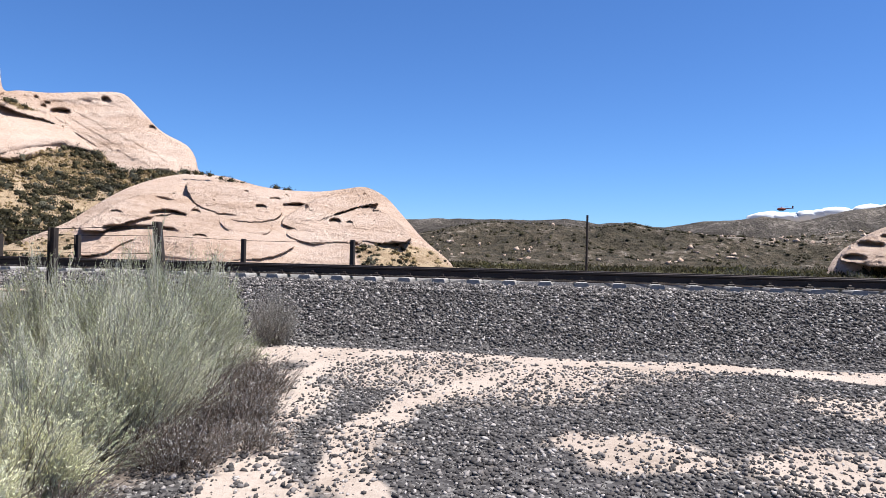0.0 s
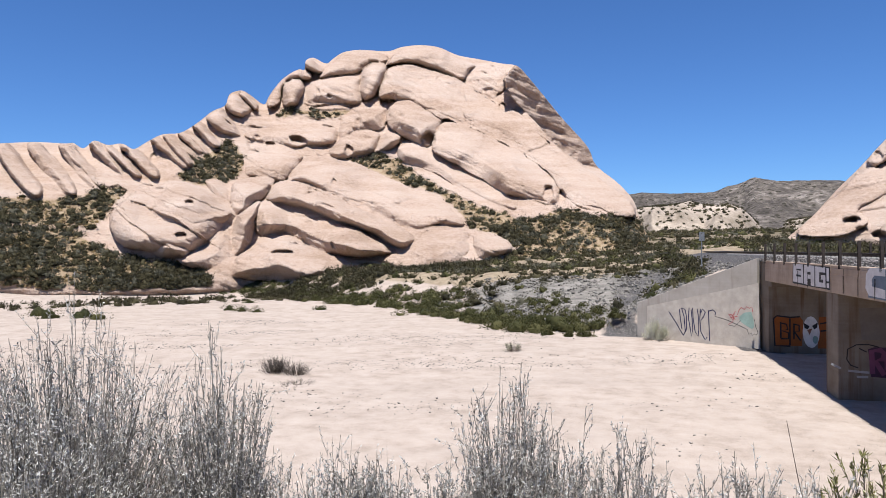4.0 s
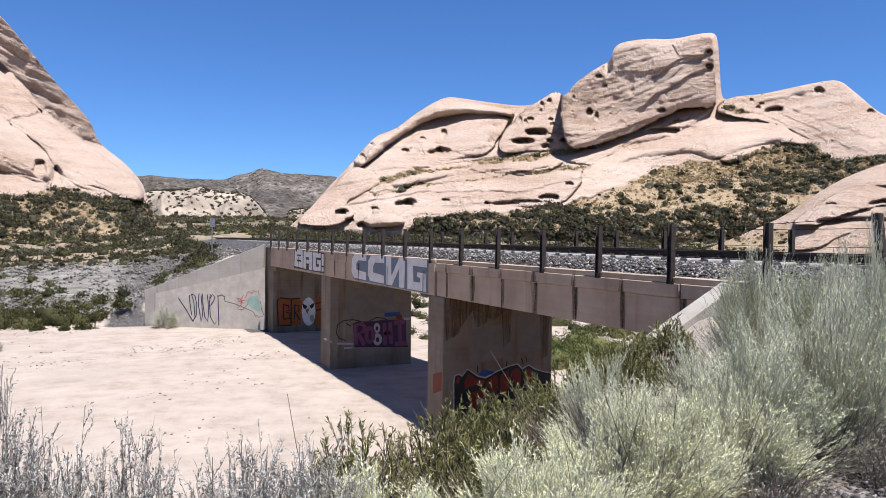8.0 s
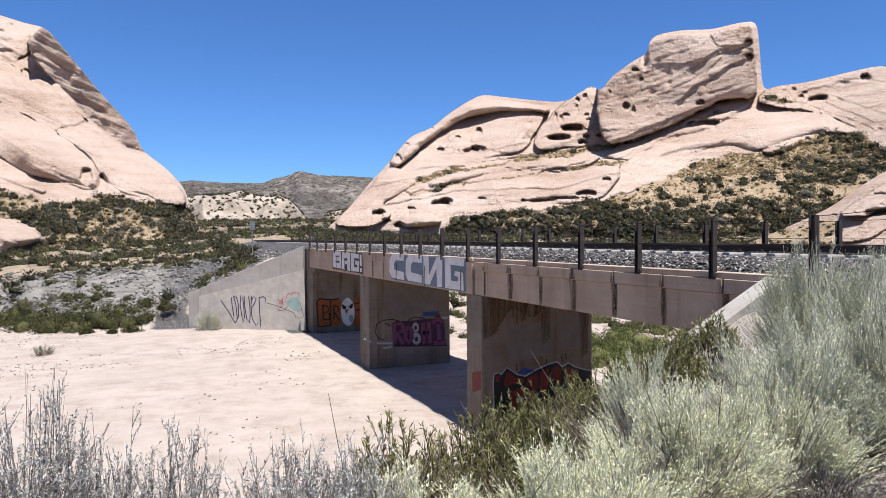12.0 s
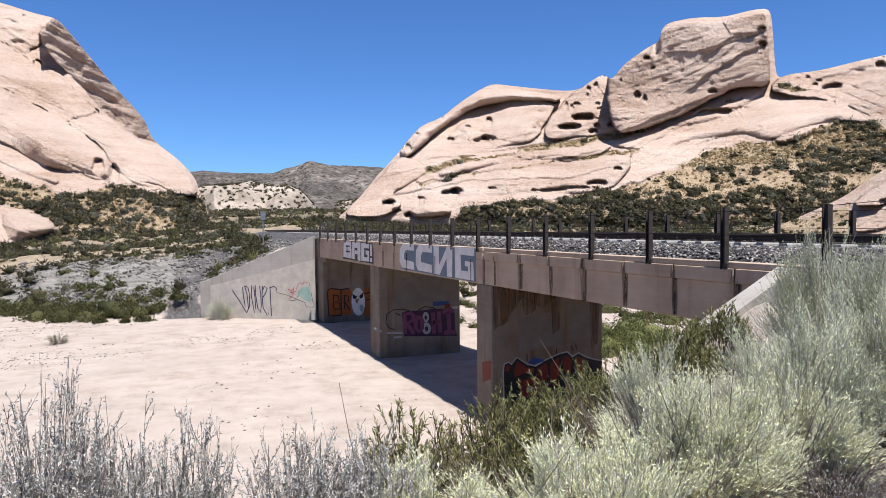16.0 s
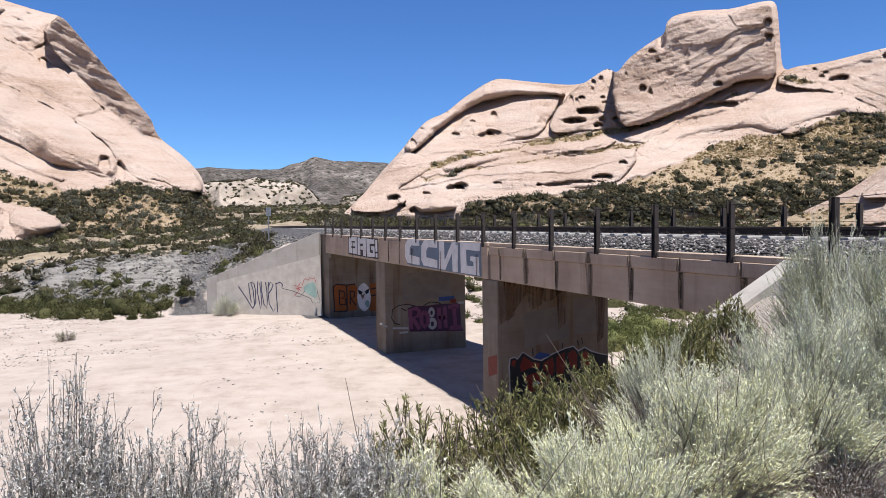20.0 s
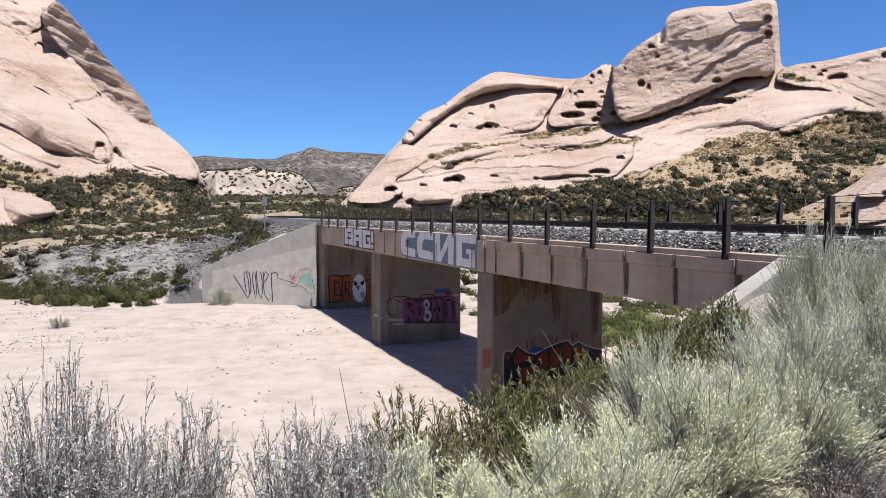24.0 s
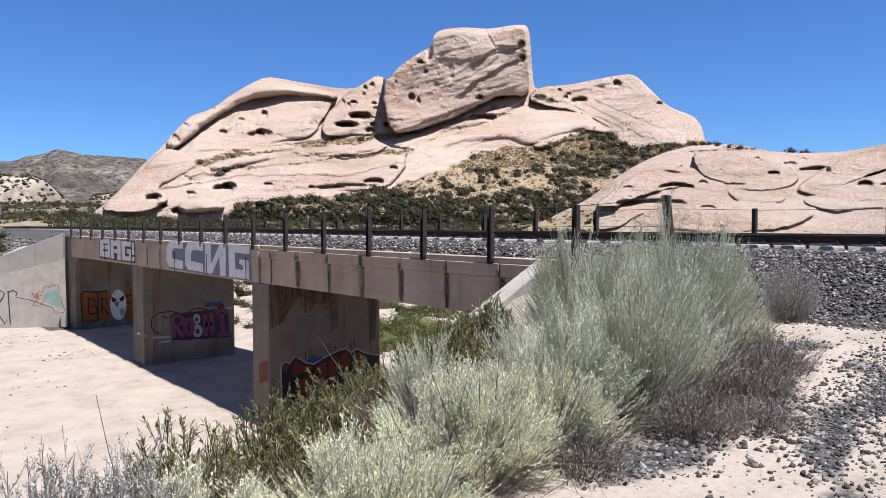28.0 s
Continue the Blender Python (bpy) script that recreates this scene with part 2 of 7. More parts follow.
def height(x, y):
    x, y = np.asarray(x, float), np.asarray(y, float)
    p = np.stack([x.ravel(), y.ravel(), 0 * x.ravel()], 1)
    r, az = np.hypot(x, y), np.degrees(np.arctan2(-x, y))
    n1 = vnoise(p, 9, 3, 3).reshape(x.shape)
    n2 = vnoise(p, 1.6, 3, 7).reshape(x.shape)
    near = polyline_side(x, y, NEAR_EDGE)
    far = polyline_side(x, y, FAR_TOE)
    plateau = 0.045 * np.clip(x - 2, 0, 8) - 0.05 * np.clip(-x - 20, 0, 40) + 0.03 * n2 * smooth(3, 6, r)
    slope = plateau - 0.72 * np.clip(near + 0.25 * n1 + 0.12 * n2, 0, 30)
    wash = WASH + 0.10 * n1 + 0.04 * n2
    z = np.maximum(slope, wash)
    top = -1.2 + 0.5 * n1 + 2.1 * smooth(0, 30, x + 8) - 1.4 * smooth(-20, -70, x)
    rough = smooth(4, -4, x)
    gully = vnoise(p, 3.4, 3, 9).reshape(x.shape)
    bank = WASH + (top - WASH) * smooth(-0.5, 11, far + (1.6 * n1 + 0.7 * n2 + 1.6 * gully) * rough) + 0.02 * np.clip(far - 12, 0, 60)
    z = np.where(far > -1.5 * rough, np.maximum(z, bank), z)
    # plain beyond the track
    plain = 0.2 + 0.4 * n1
    out = smooth(22, 34, x) * np.where(y > 6, smooth(60, 90, np.hypot(x, y)), 1.0)
    z = np.where(x > 18, z + (np.maximum(plain, z) - z) * out, z)
    # hill under the great outcrop beyond the wash
    rise = np.interp(r, [104, 120, 150, 190, 260, 340], [0, 1.5, 7, 14, 14, 0]) * np.interp(az, [-4, 2, 7, 12, 42, 75], [0, 0.25, 0.6, 1, 1, 0])
    # hill under the outcrop beyond the track
    rise = rise + np.interp(r, [90, 118, 150, 180, 240, 320], [0, 0.8, 6, 11, 11, 0]) * np.interp(-az, [10, 18, 33, 42, 56, 62, 72, 85], [0, 0.25, 0.45, 0.9, 1, 0.9, 0.35, 0])
    z = z + rise + smooth(0.5, 4, rise) * (0.7 * n1 + 0.15 * n2)
    z = z + 0.032 * np.clip(r - 75, 0, 180) * smooth(12, 4, az) * smooth(-20, -10, az) * (far > 0)
    # the valley beyond
    z = z - 5.0 * smooth(90, 260, r) * smooth(-72, -84, az) * smooth(-170, -130, az)
    # embankment of the track, open at the bridge
    e = np.abs(x - X_TRACK)
    crest = np.minimum(1.05, 0.85 - 0.5 * (e - 2.55))
    open_ = (y > Y_NEAR - 0.3) & (far < 0.15)
    crest = crest - 0.75 * np.clip(y - 7.6, 0, 9) * (y < 20) * (x < X_NEAR)
    z = np.where(open_ | (y > 96), z, np.maximum(z, crest - 0.4 * np.clip(y - 88, 0, 9)))
    z = np.where(open_ & (x > X_NEAR - 1) & (x < X_FAR + 2), np.minimum(z, WASH + 0.2 * n1), z)
    return z


def bare_dirt(x, y):
    p = np.column_stack([np.ravel(x), np.ravel(y), 0 * np.ravel(x)])
    stray = vnoise(p, 0.9, 4, 51).reshape(np.shape(x))
    x, y = x + 0.55 * stray, y + 0.5 * vnoise(p, 0.8, 4, 52).reshape(np.shape(x))
    rut = np.abs(polyline_side(x, y, [(3.0, 1.2), (4.4, 1.48), (5.4, 1.6), (6.6, 1.48), (7.8, 0.85), (8.8, 0.1), (9.3, -0.7)]))
    bare = smooth(0.30, 0.05, rut) * (0.8 + 0.5 * stray)
    bare = np.maximum(bare, smooth(0.75, 0.35, np.abs(x - 9.25 + 0.10 * np.clip(-y - 2, 0, 9))) * smooth(4.6, 3.4, y))
    bare = np.maximum(bare, 0.5 * smooth(1.7, 0.5, np.hypot((x - 8.4) * 0.8, (y - 1.4) * 0.5)))
    bare = np.maximum(bare, 0.85 * smooth(1.3, 0.3, np.hypot((x - 5.3) * 1.6, y + 2.2)))
    bare = np.maximum(bare, 0.7 * smooth(0.7, 0.2, np.hypot(x - 5.5, y + 0.6)))
    bare = np.maximum(bare, 0.7 * smooth(0.5, 0.15, np.abs(polyline_side(x, y, [(3.0, 1.9), (4.5, 2.25), (6.2, 2.6), (8.0, 3.0)]))))
    return np.maximum(bare, 0.75 * smooth(0.9, 0.3, np.hypot((x - 7.4) * 1.6, y + 3.0)))


def build_ground():
    radii = np.concatenate([np.linspace(0.0, 14, 100)[1:], 14 * (1.035 ** np.arange(1, 110)), [1000, 1500, 2500, 4900]])
    turns = np.radians(np.linspace(0, 360, 721)[:-1])
    rr, tt = np.meshgrid(radii, turns, indexing="ij")
    x, y = -rr * np.sin(tt), rr * np.cos(tt)
    z = height(x, y)
    nr, nt = rr.shape
    verts = np.stack([x, y, z], 2).reshape(-1, 3)
    i, j = np.meshgrid(np.arange(nr - 1), np.arange(nt), indexing="ij")
    j2 = (j + 1) % nt
    faces = np.stack([i * nt + j, i * nt + j2, (i + 1) * nt + j2, (i + 1) * nt + j], 2).reshape(-1, 4)
    verts = np.concatenate([verts, [[0, 0, float(height(np.zeros(1), np.zeros(1))[0])]]])
    me = mesh_of("ground", verts, faces, M_GROUND, True)
    bm = bmesh.new()
    bm.from_mesh(me)
    bm.verts.ensure_lookup_table()
    for k in range(nt):
        bm.faces.new((bm.verts[len(verts) - 1], bm.verts[(k + 1) % nt], bm.verts[k])).smooth = True
    bmesh.ops.recalc_face_normals(bm, faces=bm.faces)
    bm.to_mesh(me)
    bm.free()
    ob = tagged(new("ground", me), "pale sandy desert ground with a dry wash and gravel", "ground", kind="structure")
    xv, yv, zv = verts.T
    far, near = polyline_side(xv, yv, FAR_TOE), polyline_side(xv, yv, NEAR_EDGE)
    e, r = np.abs(xv - X_TRACK), np.hypot(xv, yv)
    az = np.degrees(np.arctan2(-xv, yv))
    on_bank = (yv < Y_NEAR) | (yv > Y_FAR)
    gravel = smooth(4.4, 3.6, e) * on_bank
    pad = smooth(7.0, 5.5, np.abs(xv - 9.5)) * smooth(4.2, 3.2, yv) * smooth(-40, -25, yv) * (near < 0)
    gravel = np.maximum(gravel * smooth(92, 80, yv), 0)
    # a pale wheel track bends across the gravel, and bare dirt runs along the ballast's foot
    bare = bare_dirt(xv, yv)
    gravel = np.maximum(gravel, pad * (0.64 - 0.6 * bare))
    gravel = np.maximum(gravel, (0.12 + 0.46 * smooth(-1, 3, xv)) * smooth(0.5, 2.5, far) * smooth(14, 9, far) * smooth(-24, -10, xv) * (xv < 11) * (yv < 74))
    gravel = np.maximum(gravel, 0.66 * smooth(2.8, 1.2, np.hypot(xv - 2.2, (yv - 56.2) * 0.8)))
    soil = np.maximum(smooth(5, 9, far), smooth(0.2, 2.2, near) * (near < 7.5) * 0.5 * (zv > WASH + 0.4))
    soil = np.where((xv > 17) & (zv > -2), np.maximum(soil, 0.8), soil)
    land = smooth(60, 130, r) * (zv > WASH + 1.6) * 0.62 * np.where(r > 220, 1.6, 1)
    shale = 0.78 * smooth(0.3, 1.5, far) * smooth(12.5, 10, far) * smooth(-17, -9, xv) * (xv < 11) * (yv < 76)
    for name, val in (("gravel", gravel), ("soil", soil), ("scrubland", land), ("shale", shale)):
        a = me.attributes.new(name, "FLOAT", "POINT")
        a.data.foreach_set("value", val.astype(np.float32))
    return ob


ground = build_ground()


def ground_z(x, y):
    return float(height(np.array([x], float), np.array([y], float))[0])


# ---- sandstone outcrops ----
def inside_distance(a, e, outline):
    """How far points lie inside a closed outline (negative outside), in the outline's units."""
    best, odd = np.full(a.shape, 1e9), np.zeros(a.shape, bool)
    for (ax, ay), (bx, by) in zip(outline, outline[1:] + outline[:1]):
        dx, dy = bx - ax, by - ay
        t = np.clip(((a - ax) * dx + (e - ay) * dy) / (dx * dx + dy * dy + 1e-12), 0, 1)
        best = np.minimum(best, np.hypot(a - ax - t * dx, e - ay - t * dy))
        if ay != by:
            odd ^= ((ay > e) != (by > e)) & (a < ax + (e - ay) / (by - ay) * dx)
    return np.where(odd, best, -best)


def rounded(outline, keep=0.5):
    """The outline with its corners cut twice."""
    p = np.array(outline, float)
    for cut in (0.2, 0.25):
        q = np.roll(p, -1, 0)
        p = np.stack([p * (1 - cut) + q * cut, p * cut + q * (1 - cut)], 1).reshape(-1, 2)
    return [tuple(v) for v in p]


def edge_share(a, e, outline, unit, edge):
    """0 at a slab's rim, 1 well inside: crisp along its lower rim, drawn out along its upper one."""
    area = sum(ax * by - bx * ay for (ax, ay), (bx, by) in zip(outline, outline[1:] + outline[:1]))
    best = np.full(a.shape, 1e9)
    for (ax, ay), (bx, by) in zip(outline, outline[1:] + outline[:1]):
        dx, dy = bx - ax, by - ay
        long = math.hypot(dx, dy) + 1e-9
        up = math.copysign(1, area) * dx / long
        t = np.clip(((a - ax) * dx + (e - ay) * dy) / (long * long), 0, 1)
        best = np.minimum(best, np.hypot(a - ax - t * dx, e - ay - t * dy) / (0.55 + 0.2 * (1 - abs(up)) + 0.45 * max(0.0, -up)))
    return np.clip(best * unit / edge, 0, 1)


class Massif:
    """A body of weathered sandstone. Its forms are drawn by bearing and rise, in degrees from the origin at eye height;
    the range table gives the lie of the slope, from foot to crest."""

    def __init__(self, scale=0.5, bare=2.2, rough=1.0):
        self.scale, self.bare, self.rough = scale, bare, rough
        self.masses, self.slabs, self.brushes, self.hollows, self.cracks = [], [], [], [], []
        self.cliffs = []

    def mass(self, outline):
        # the foot runs on under the ground
        self.masses.append([(a, e - 2.4 if e < -1.6 else e) for a, e in outline])

    def slab(self, outline, bold, edge, across=0.0, back=0.0):
        self.slabs.append((outline, self.scale * bold, 1.25 * edge, across, 1.3 * back))

    def cliff(self, outline, near, across):
        self.cliffs.append((outline, near, across))

    def brush(self, outline):
        self.brushes.append(outline)

    def hollow(self, bearing, rise, wide, tall):
        self.hollows.append((bearing, rise, wide, tall))

    def crack(self, line, deep=0.35):
        self.cracks.append((line if line[-1][0] < line[0][0] else line[::-1], deep))

    def build(self, name, label, rises, ranges, step, dip, seed):
        pts = np.array([p for m in self.masses for p in m])
        a1 = np.arange(pts[:, 0].min() - 3 * step, pts[:, 0].max() + 3 * step, step)
        e1 = np.arange(pts[:, 1].min() - 3 * step, pts[:, 1].max() + 3 * step, step)
        a, e = np.meshgrid(a1, e1, indexing="ij")
        full = np.max([inside_distance(a, e, rounded(m)) for m in self.masses], 0)
        flat = np.stack([a.ravel() * 3, e.ravel() * 3, 0 * a.ravel()], 1)
        # vertices just outside slide onto the outline
        ga, ge = np.gradient(full, step)
        size = np.maximum(np.hypot(ga, ge), 0.3)
        out = full < 0
        slide = np.where(out & (full > -2.2 * step), full, 0)
        a2, e2 = a - slide * ga / size**2, e - slide * ge / size**2
        unit = np.interp(e, rises, ranges) / 57.3
        base = np.interp(e, rises, ranges) + 6.0 * vnoise(flat, 26, 2, seed).reshape(a.shape)
        rim = np.clip(full, 0, None) * unit
        # the whole body rounds off behind its skyline
        w = base + 9.0 * np.clip(1 - rim / 6.0, 0, 1) ** 2.2
        owner = np.zeros(a.shape, int)
        for k, (outline, bold, edge, across, back) in enumerate(self.slabs):
            wobble = vnoise(flat, 3.5, 4, seed + k) * 0.17
            wa, we = a + wobble.reshape(a.shape), e + 0.7 * vnoise(flat, 3.0, 4, seed + 90 + k).reshape(a.shape) * 0.17
            d = inside_distance(wa, we, rounded(outline)) * unit
            # rims are worn away in places and stand out in others
            fade = np.clip(0.4 + 1.5 * vnoise(flat, 14.0, 2, seed + 140 + k).reshape(a.shape), 0, 1)
            swell = (1 - (1 - edge_share(wa, we, rounded(outline), unit, edge * (0.6 + 1.1 * fade))) ** 2) ** ((0.68 if self.scale > 0.25 else 1.2) + 0.5 * fade)
            swell = swell * (1 - 0.2 * fade)
            o = np.array(outline)
            u = (o[:, 0].max() - a) * unit
            v = (e - (o[:, 1].min() if back < 0 else o[:, 1].max())) * unit
            # the bed under its lower edge is washed out
            below = inside_distance(wa, we + 0.30 * min(1, edge / 2), rounded(outline)) * unit
            if bold > 1.6 and self.scale > 0.25:
                worn = np.clip(0.25 + 2.4 * vnoise(flat, 6.0, 3, seed + 40 + k).reshape(a.shape), 0, 1.5)
                w = np.where((below > 0) & (d <= 0), w + 0.7 * self.scale / 0.5 * worn * (unit / 2.6) * smooth(0, 0.7, below) * np.clip(rim / 3, 0, 1), w)
            # every slab lies a little differently
            turn = random.Random(seed * 50 + k)
            lean, sway = turn.uniform(-0.25, 0.12), turn.uniform(-0.15, 0.15)
            heart = (d > 0.5 * max(0.6, d.max()))
            if heart.any():
                depth_tilt = lean * (e - e[heart].mean()) * unit + sway * (a - a[heart].mean()) * unit
            else:
                depth_tilt = 0.0
            depth = depth_tilt * min(1.0, 3.0 / max(o[:, 1].max() - o[:, 1].min(), 0.5)) + base - bold * swell + across * (u - (u[d > 0].mean() if across < 1 and (d > 0).any() else 0)) + back * v
            hit = (d > 0) & (depth < w)
            w, owner = np.where(hit, depth, w), np.where(hit, k + 1, owner)
        for k, (outline, near, across) in enumerate(self.cliffs):
            d = inside_distance(a + vnoise(flat, 2.5, 3, seed + 60).reshape(a.shape) * 0.2, e, outline)
            wall = near + 3.0 * (across * (max(p[0] for p in outline) - a) - 0.1 * (e - min(p[1] for p in outline))) + 1.2 * vnoise(flat, 5, 3, seed + 61).reshape(a.shape)
            w, owner = np.where(d > 0, wall, w), np.where(d > 0, len(self.slabs) + 1 + k, owner)
        soil = np.max([np.clip(inside_distance(a + 0.5 * vnoise(flat, 5, 2, seed + 71).reshape(a.shape), e + 0.35 * vnoise(flat, 4, 2, seed + 72).reshape(a.shape), b) * unit, -3, 3) for b in self.brushes], 0)
        bare = owner > 0
        soil = np.where(bare, soil - self.bare, soil)
        # bedding, broad swells, pits and hollows
        mid = np.stack([(-w * np.sin(np.radians(a))).ravel(), (w * np.cos(np.radians(a))).ravel(), (1.6 + w * np.tan(np.radians(e))).ravel()], 1)
        along = (e + dip * a).ravel() * 2.6 + 0.9 * vnoise(mid, 16, 2, seed + 3) + owner.ravel() * 1.3
        beds = vnoise(np.stack([mid[:, 0] * 0.06, along, mid[:, 1] * 0.06], 1), 2.2, 3, seed + 5)
        fine = vnoise(np.stack([mid[:, 0] * 0.15, along * 2.5, mid[:, 1] * 0.15], 1), 1.3, 2, seed + 6)
        relief = 1.9 * vnoise(mid, 14, 4, seed + 8) + 0.38 * np.tanh(3.5 * beds) + 0.27 * fine + 0.26 * vnoise(mid, 1.3, 3, seed + 10) + 0.5 * vnoise(mid, 3.6, 4, seed + 9)
        # long open bedding cracks
        part_line = np.abs((along * 0.42 + 0.25 * vnoise(mid, 9, 2, seed + 21)) % 1.0 - 0.5)
        open_bed = smooth(0.055, 0.0, part_line) * np.clip(2.5 * vnoise(np.stack([mid[:, 0], along * 3, mid[:, 1]], 1), 12, 2, seed + 22), 0, 1)
        relief = relief - 0.32 * open_bed
        pits = np.clip(vnoise(mid, 2.6, 2, seed + 15) - 0.34, 0, 1) * np.clip(vnoise(mid, 15, 2, seed + 13) + 0.1, 0, 1)
        relief = (relief - 7.0 * pits).reshape(a.shape) * np.clip(0.25 + rim / 4.0, 0, 1) * (unit / 2.6) * self.rough
        for ha, he, ra, re in self.hollows:
            q = np.hypot((a - ha) / ra + 0.4 * vnoise(flat, 1.6, 2, seed + 4).reshape(a.shape), (e - he) / re)
            relief -= smooth(1.05, 0.7, q) * (0.25 + 0.75 * smooth(-0.9, 0.5, (e - he) / re)) * min(ra, 1.5 * re) * unit * 2.6
        for line, deep in self.cracks:
            d = polyline_side(a + 0.2 * vnoise(flat, 2.4, 3, seed + 31).reshape(a.shape), e + 0.16 * vnoise(flat, 2.4, 3, seed + 32).reshape(a.shape), line) * unit
            relief += 0.55 * deep * (unit / 2.6) * np.where(d > 0, -np.exp(-np.abs(d) / (0.8 + 0.8 * deep)), 0.6 * np.exp(-((d / 2.4) ** 2)))
        w = w - np.where(soil > 0, 0.35, 1) * relief
        w = np.where(soil > 0, w + 0.4, w)
        r2, t2 = np.radians(a2), np.tan(np.radians(e2))
        front = np.stack([-w * np.sin(r2), w * np.cos(r2), 1.6 + w * t2], 2)
        thick = 10.0 + 1.3 * rim
        rear = np.where(out, w, w + thick)
        low = np.clip(1 - 0.35 * (rear - w) / (np.abs(rear) + 1e-6), 0.5, 1)
        behind = np.stack([-rear * np.sin(r2), rear * np.cos(r2), 1.6 + w * t2 * low], 2)
        n0, n1 = a.shape
        used = full > -1e-9
        cell = used[:-1, :-1] | used[1:, :-1] | used[:-1, 1:] | used[1:, 1:]
        i, j = np.nonzero(cell)
        idx = lambda p, q: p * n1 + q
        quads = np.stack([idx(i, j), idx(i, j + 1), idx(i + 1, j + 1), idx(i + 1, j)], 1)
        back_quads = quads[:, ::-1] + n0 * n1
        same = np.where(out.ravel(), np.arange(n0 * n1), np.arange(n0 * n1) + n0 * n1)
        allq = np.vstack([quads, np.where(back_quads >= n0 * n1, same[back_quads - n0 * n1], back_quads)])
        verts = np.vstack([front.reshape(-1, 3), behind.reshape(-1, 3)])
        mark = np.concatenate([soil.ravel(), soil.ravel() * 0 - 3]).astype(np.float32)
        # every connected stretch of one slab is a piece; crumbs go to a neighbour
        who = np.full((n0 - 1, n1 - 1), -1)
        who[i, j] = owner.ravel()[quads].max(1)
        label_of = np.arange(who.size).reshape(who.shape)
        while True:
            before = label_of.copy()
            for axis in (0, 1):
                lo = (slice(None, -1), slice(None)) if axis == 0 else (slice(None), slice(None, -1))
                hi = (slice(1, None), slice(None)) if axis == 0 else (slice(None), slice(1, None))
                same_slab = who[lo] == who[hi]
                top = np.where(same_slab, np.maximum(label_of[lo], label_of[hi]), -1)
                label_of[lo] = np.maximum(label_of[lo], top)
                label_of[hi] = np.maximum(label_of[hi], top)
            label_of = label_of.ravel()[label_of]
            if (label_of == before).all():
                break
        label_of[who < 0] = -1
        for turn_ in range(12):
            ids, counts = np.unique(label_of, return_counts=True)
            crumb = np.isin(label_of, ids[(counts < 150) & (ids >= 0)])
            if not crumb.any():
                break
            for dx, dy in ((1, 0), (-1, 0), (0, 1), (0, -1)):
                beside = np.roll(label_of, (dx, dy), (0, 1))
                take = crumb & (beside >= 0) & ~np.isin(beside, ids[(counts < 150)])
                label_of[take] = beside[take]
        front_ids = label_of[i, j]
        whose = np.concatenate([front_ids, np.full(len(quads), -5)])
        ob = thing(name, label, "rock outcrop")
        for k in np.unique(whose):
            mine = allq[whose == k]
            keep, inverse = np.unique(mine, return_inverse=True)
            tris = inverse.reshape(mine.shape)
            tris = np.vstack([tris[:, [0, 1, 2]], tris[:, [0, 2, 3]]])
            me = mesh_of("rock_slab", verts[keep], tris, M_ROCK, True)
            me.attributes.new("soil", "FLOAT", "POINT").data.foreach_set("value", mark[keep])
            child("rock_slab" if k >= 0 and who.ravel()[k] > 0 else "bedrock", me, ob)
        # where plants may root
        rooted = (soil > 0.2) & (full > 0.15)
        self.beds = front[rooted]
        ledge = np.gradient(w, step, axis=1) / np.maximum(unit, 0.1)
        self.ledges = front[(soil <= 0) & (ledge > 2.6) & (full > 0.3)]
        return ob


great = Massif(0.55)
great.mass([(46.31, -2.25), (46.36, 7.1), (44.33, 7.45), (42.18, 7.71), (40.25, 7.7), (39.92, 7.84), (39.25, 7.32), (38.57, 8.16), (37.71, 7.72), (36.66, 8.01), (35.94, 7.47), (35.04, 8.14), (33.94, 8.83), (32.62, 8.89), (31.28, 9.86), (30.31, 10.76), (29.31, 11.12), (29.12, 12.09), (28.11, 12.46), (27.29, 11.95), (26.38, 11.26), (26.06, 12.12), (25.02, 13.45), (23.75, 14.25), (23.24, 14.08), (23.24, 14.92), (22.49, -2.6)])
great.mass([(27.82, -2.56), (27.29, 11.95), (26.38, 11.26), (26.06, 12.12), (25.02, 13.45), (23.75, 14.25), (23.24, 14.08), (23.24, 14.92), (22.6, 15.17), (21.55, 14.62), (21.08, 15.06), (20.29, 15.62), (18.97, 15.86), (16.51, 15.73), (15.61, 16.11), (14.02, 16.3), (12.42, 16.13), (11.04, 15.48), (9.2, 15.17), (7.35, 14.79), (6.06, 14.66), (5.04, 13.49), (4.12, 12.39), (2.51, 10.39), (0.45, 8.14), (-0.01, 6.65), (-1.81, 5.28), (-3.07, 3.83), (-3.43, 2.25), (-4.5, 0.23), (-1.85, -2.05), (5.87, -2.81), (14.58, -3.07), (24.28, -3.25), (30.42, -2.74)])
great.slab([(29.56, 11.35), (28.91, 12.09), (28.37, 12.07), (27.18, 11), (28.11, 10.31), (28.91, 10.63)], 10, 2.5, 0.1, 0)
great.slab([(28.44, 12.06), (28.11, 12.45), (27.63, 12.22), (26.77, 11.11), (27.07, 10.81), (27.63, 11.35)], 8, 2, 0.1, 0)
great.slab([(30.87, 10.05), (30.17, 11.1), (29.71, 11.03), (28.66, 9.75), (27.92, 8.72), (29.27, 9.02), (30.34, 9.52)], 9, 2.5, 0.1, 0)
great.slab([(31.91, 9.56), (31.22, 9.98), (30.34, 9), (29.56, 8), (30.34, 7.9), (31.22, 8.85)], 8, 2, 0.1, 0)
great.slab([(32.93, 9.08), (32.25, 9.3), (31.56, 8.51), (30.62, 7.44), (31.39, 7.43), (32.25, 8.18)], 8, 2, 0.1, 0)
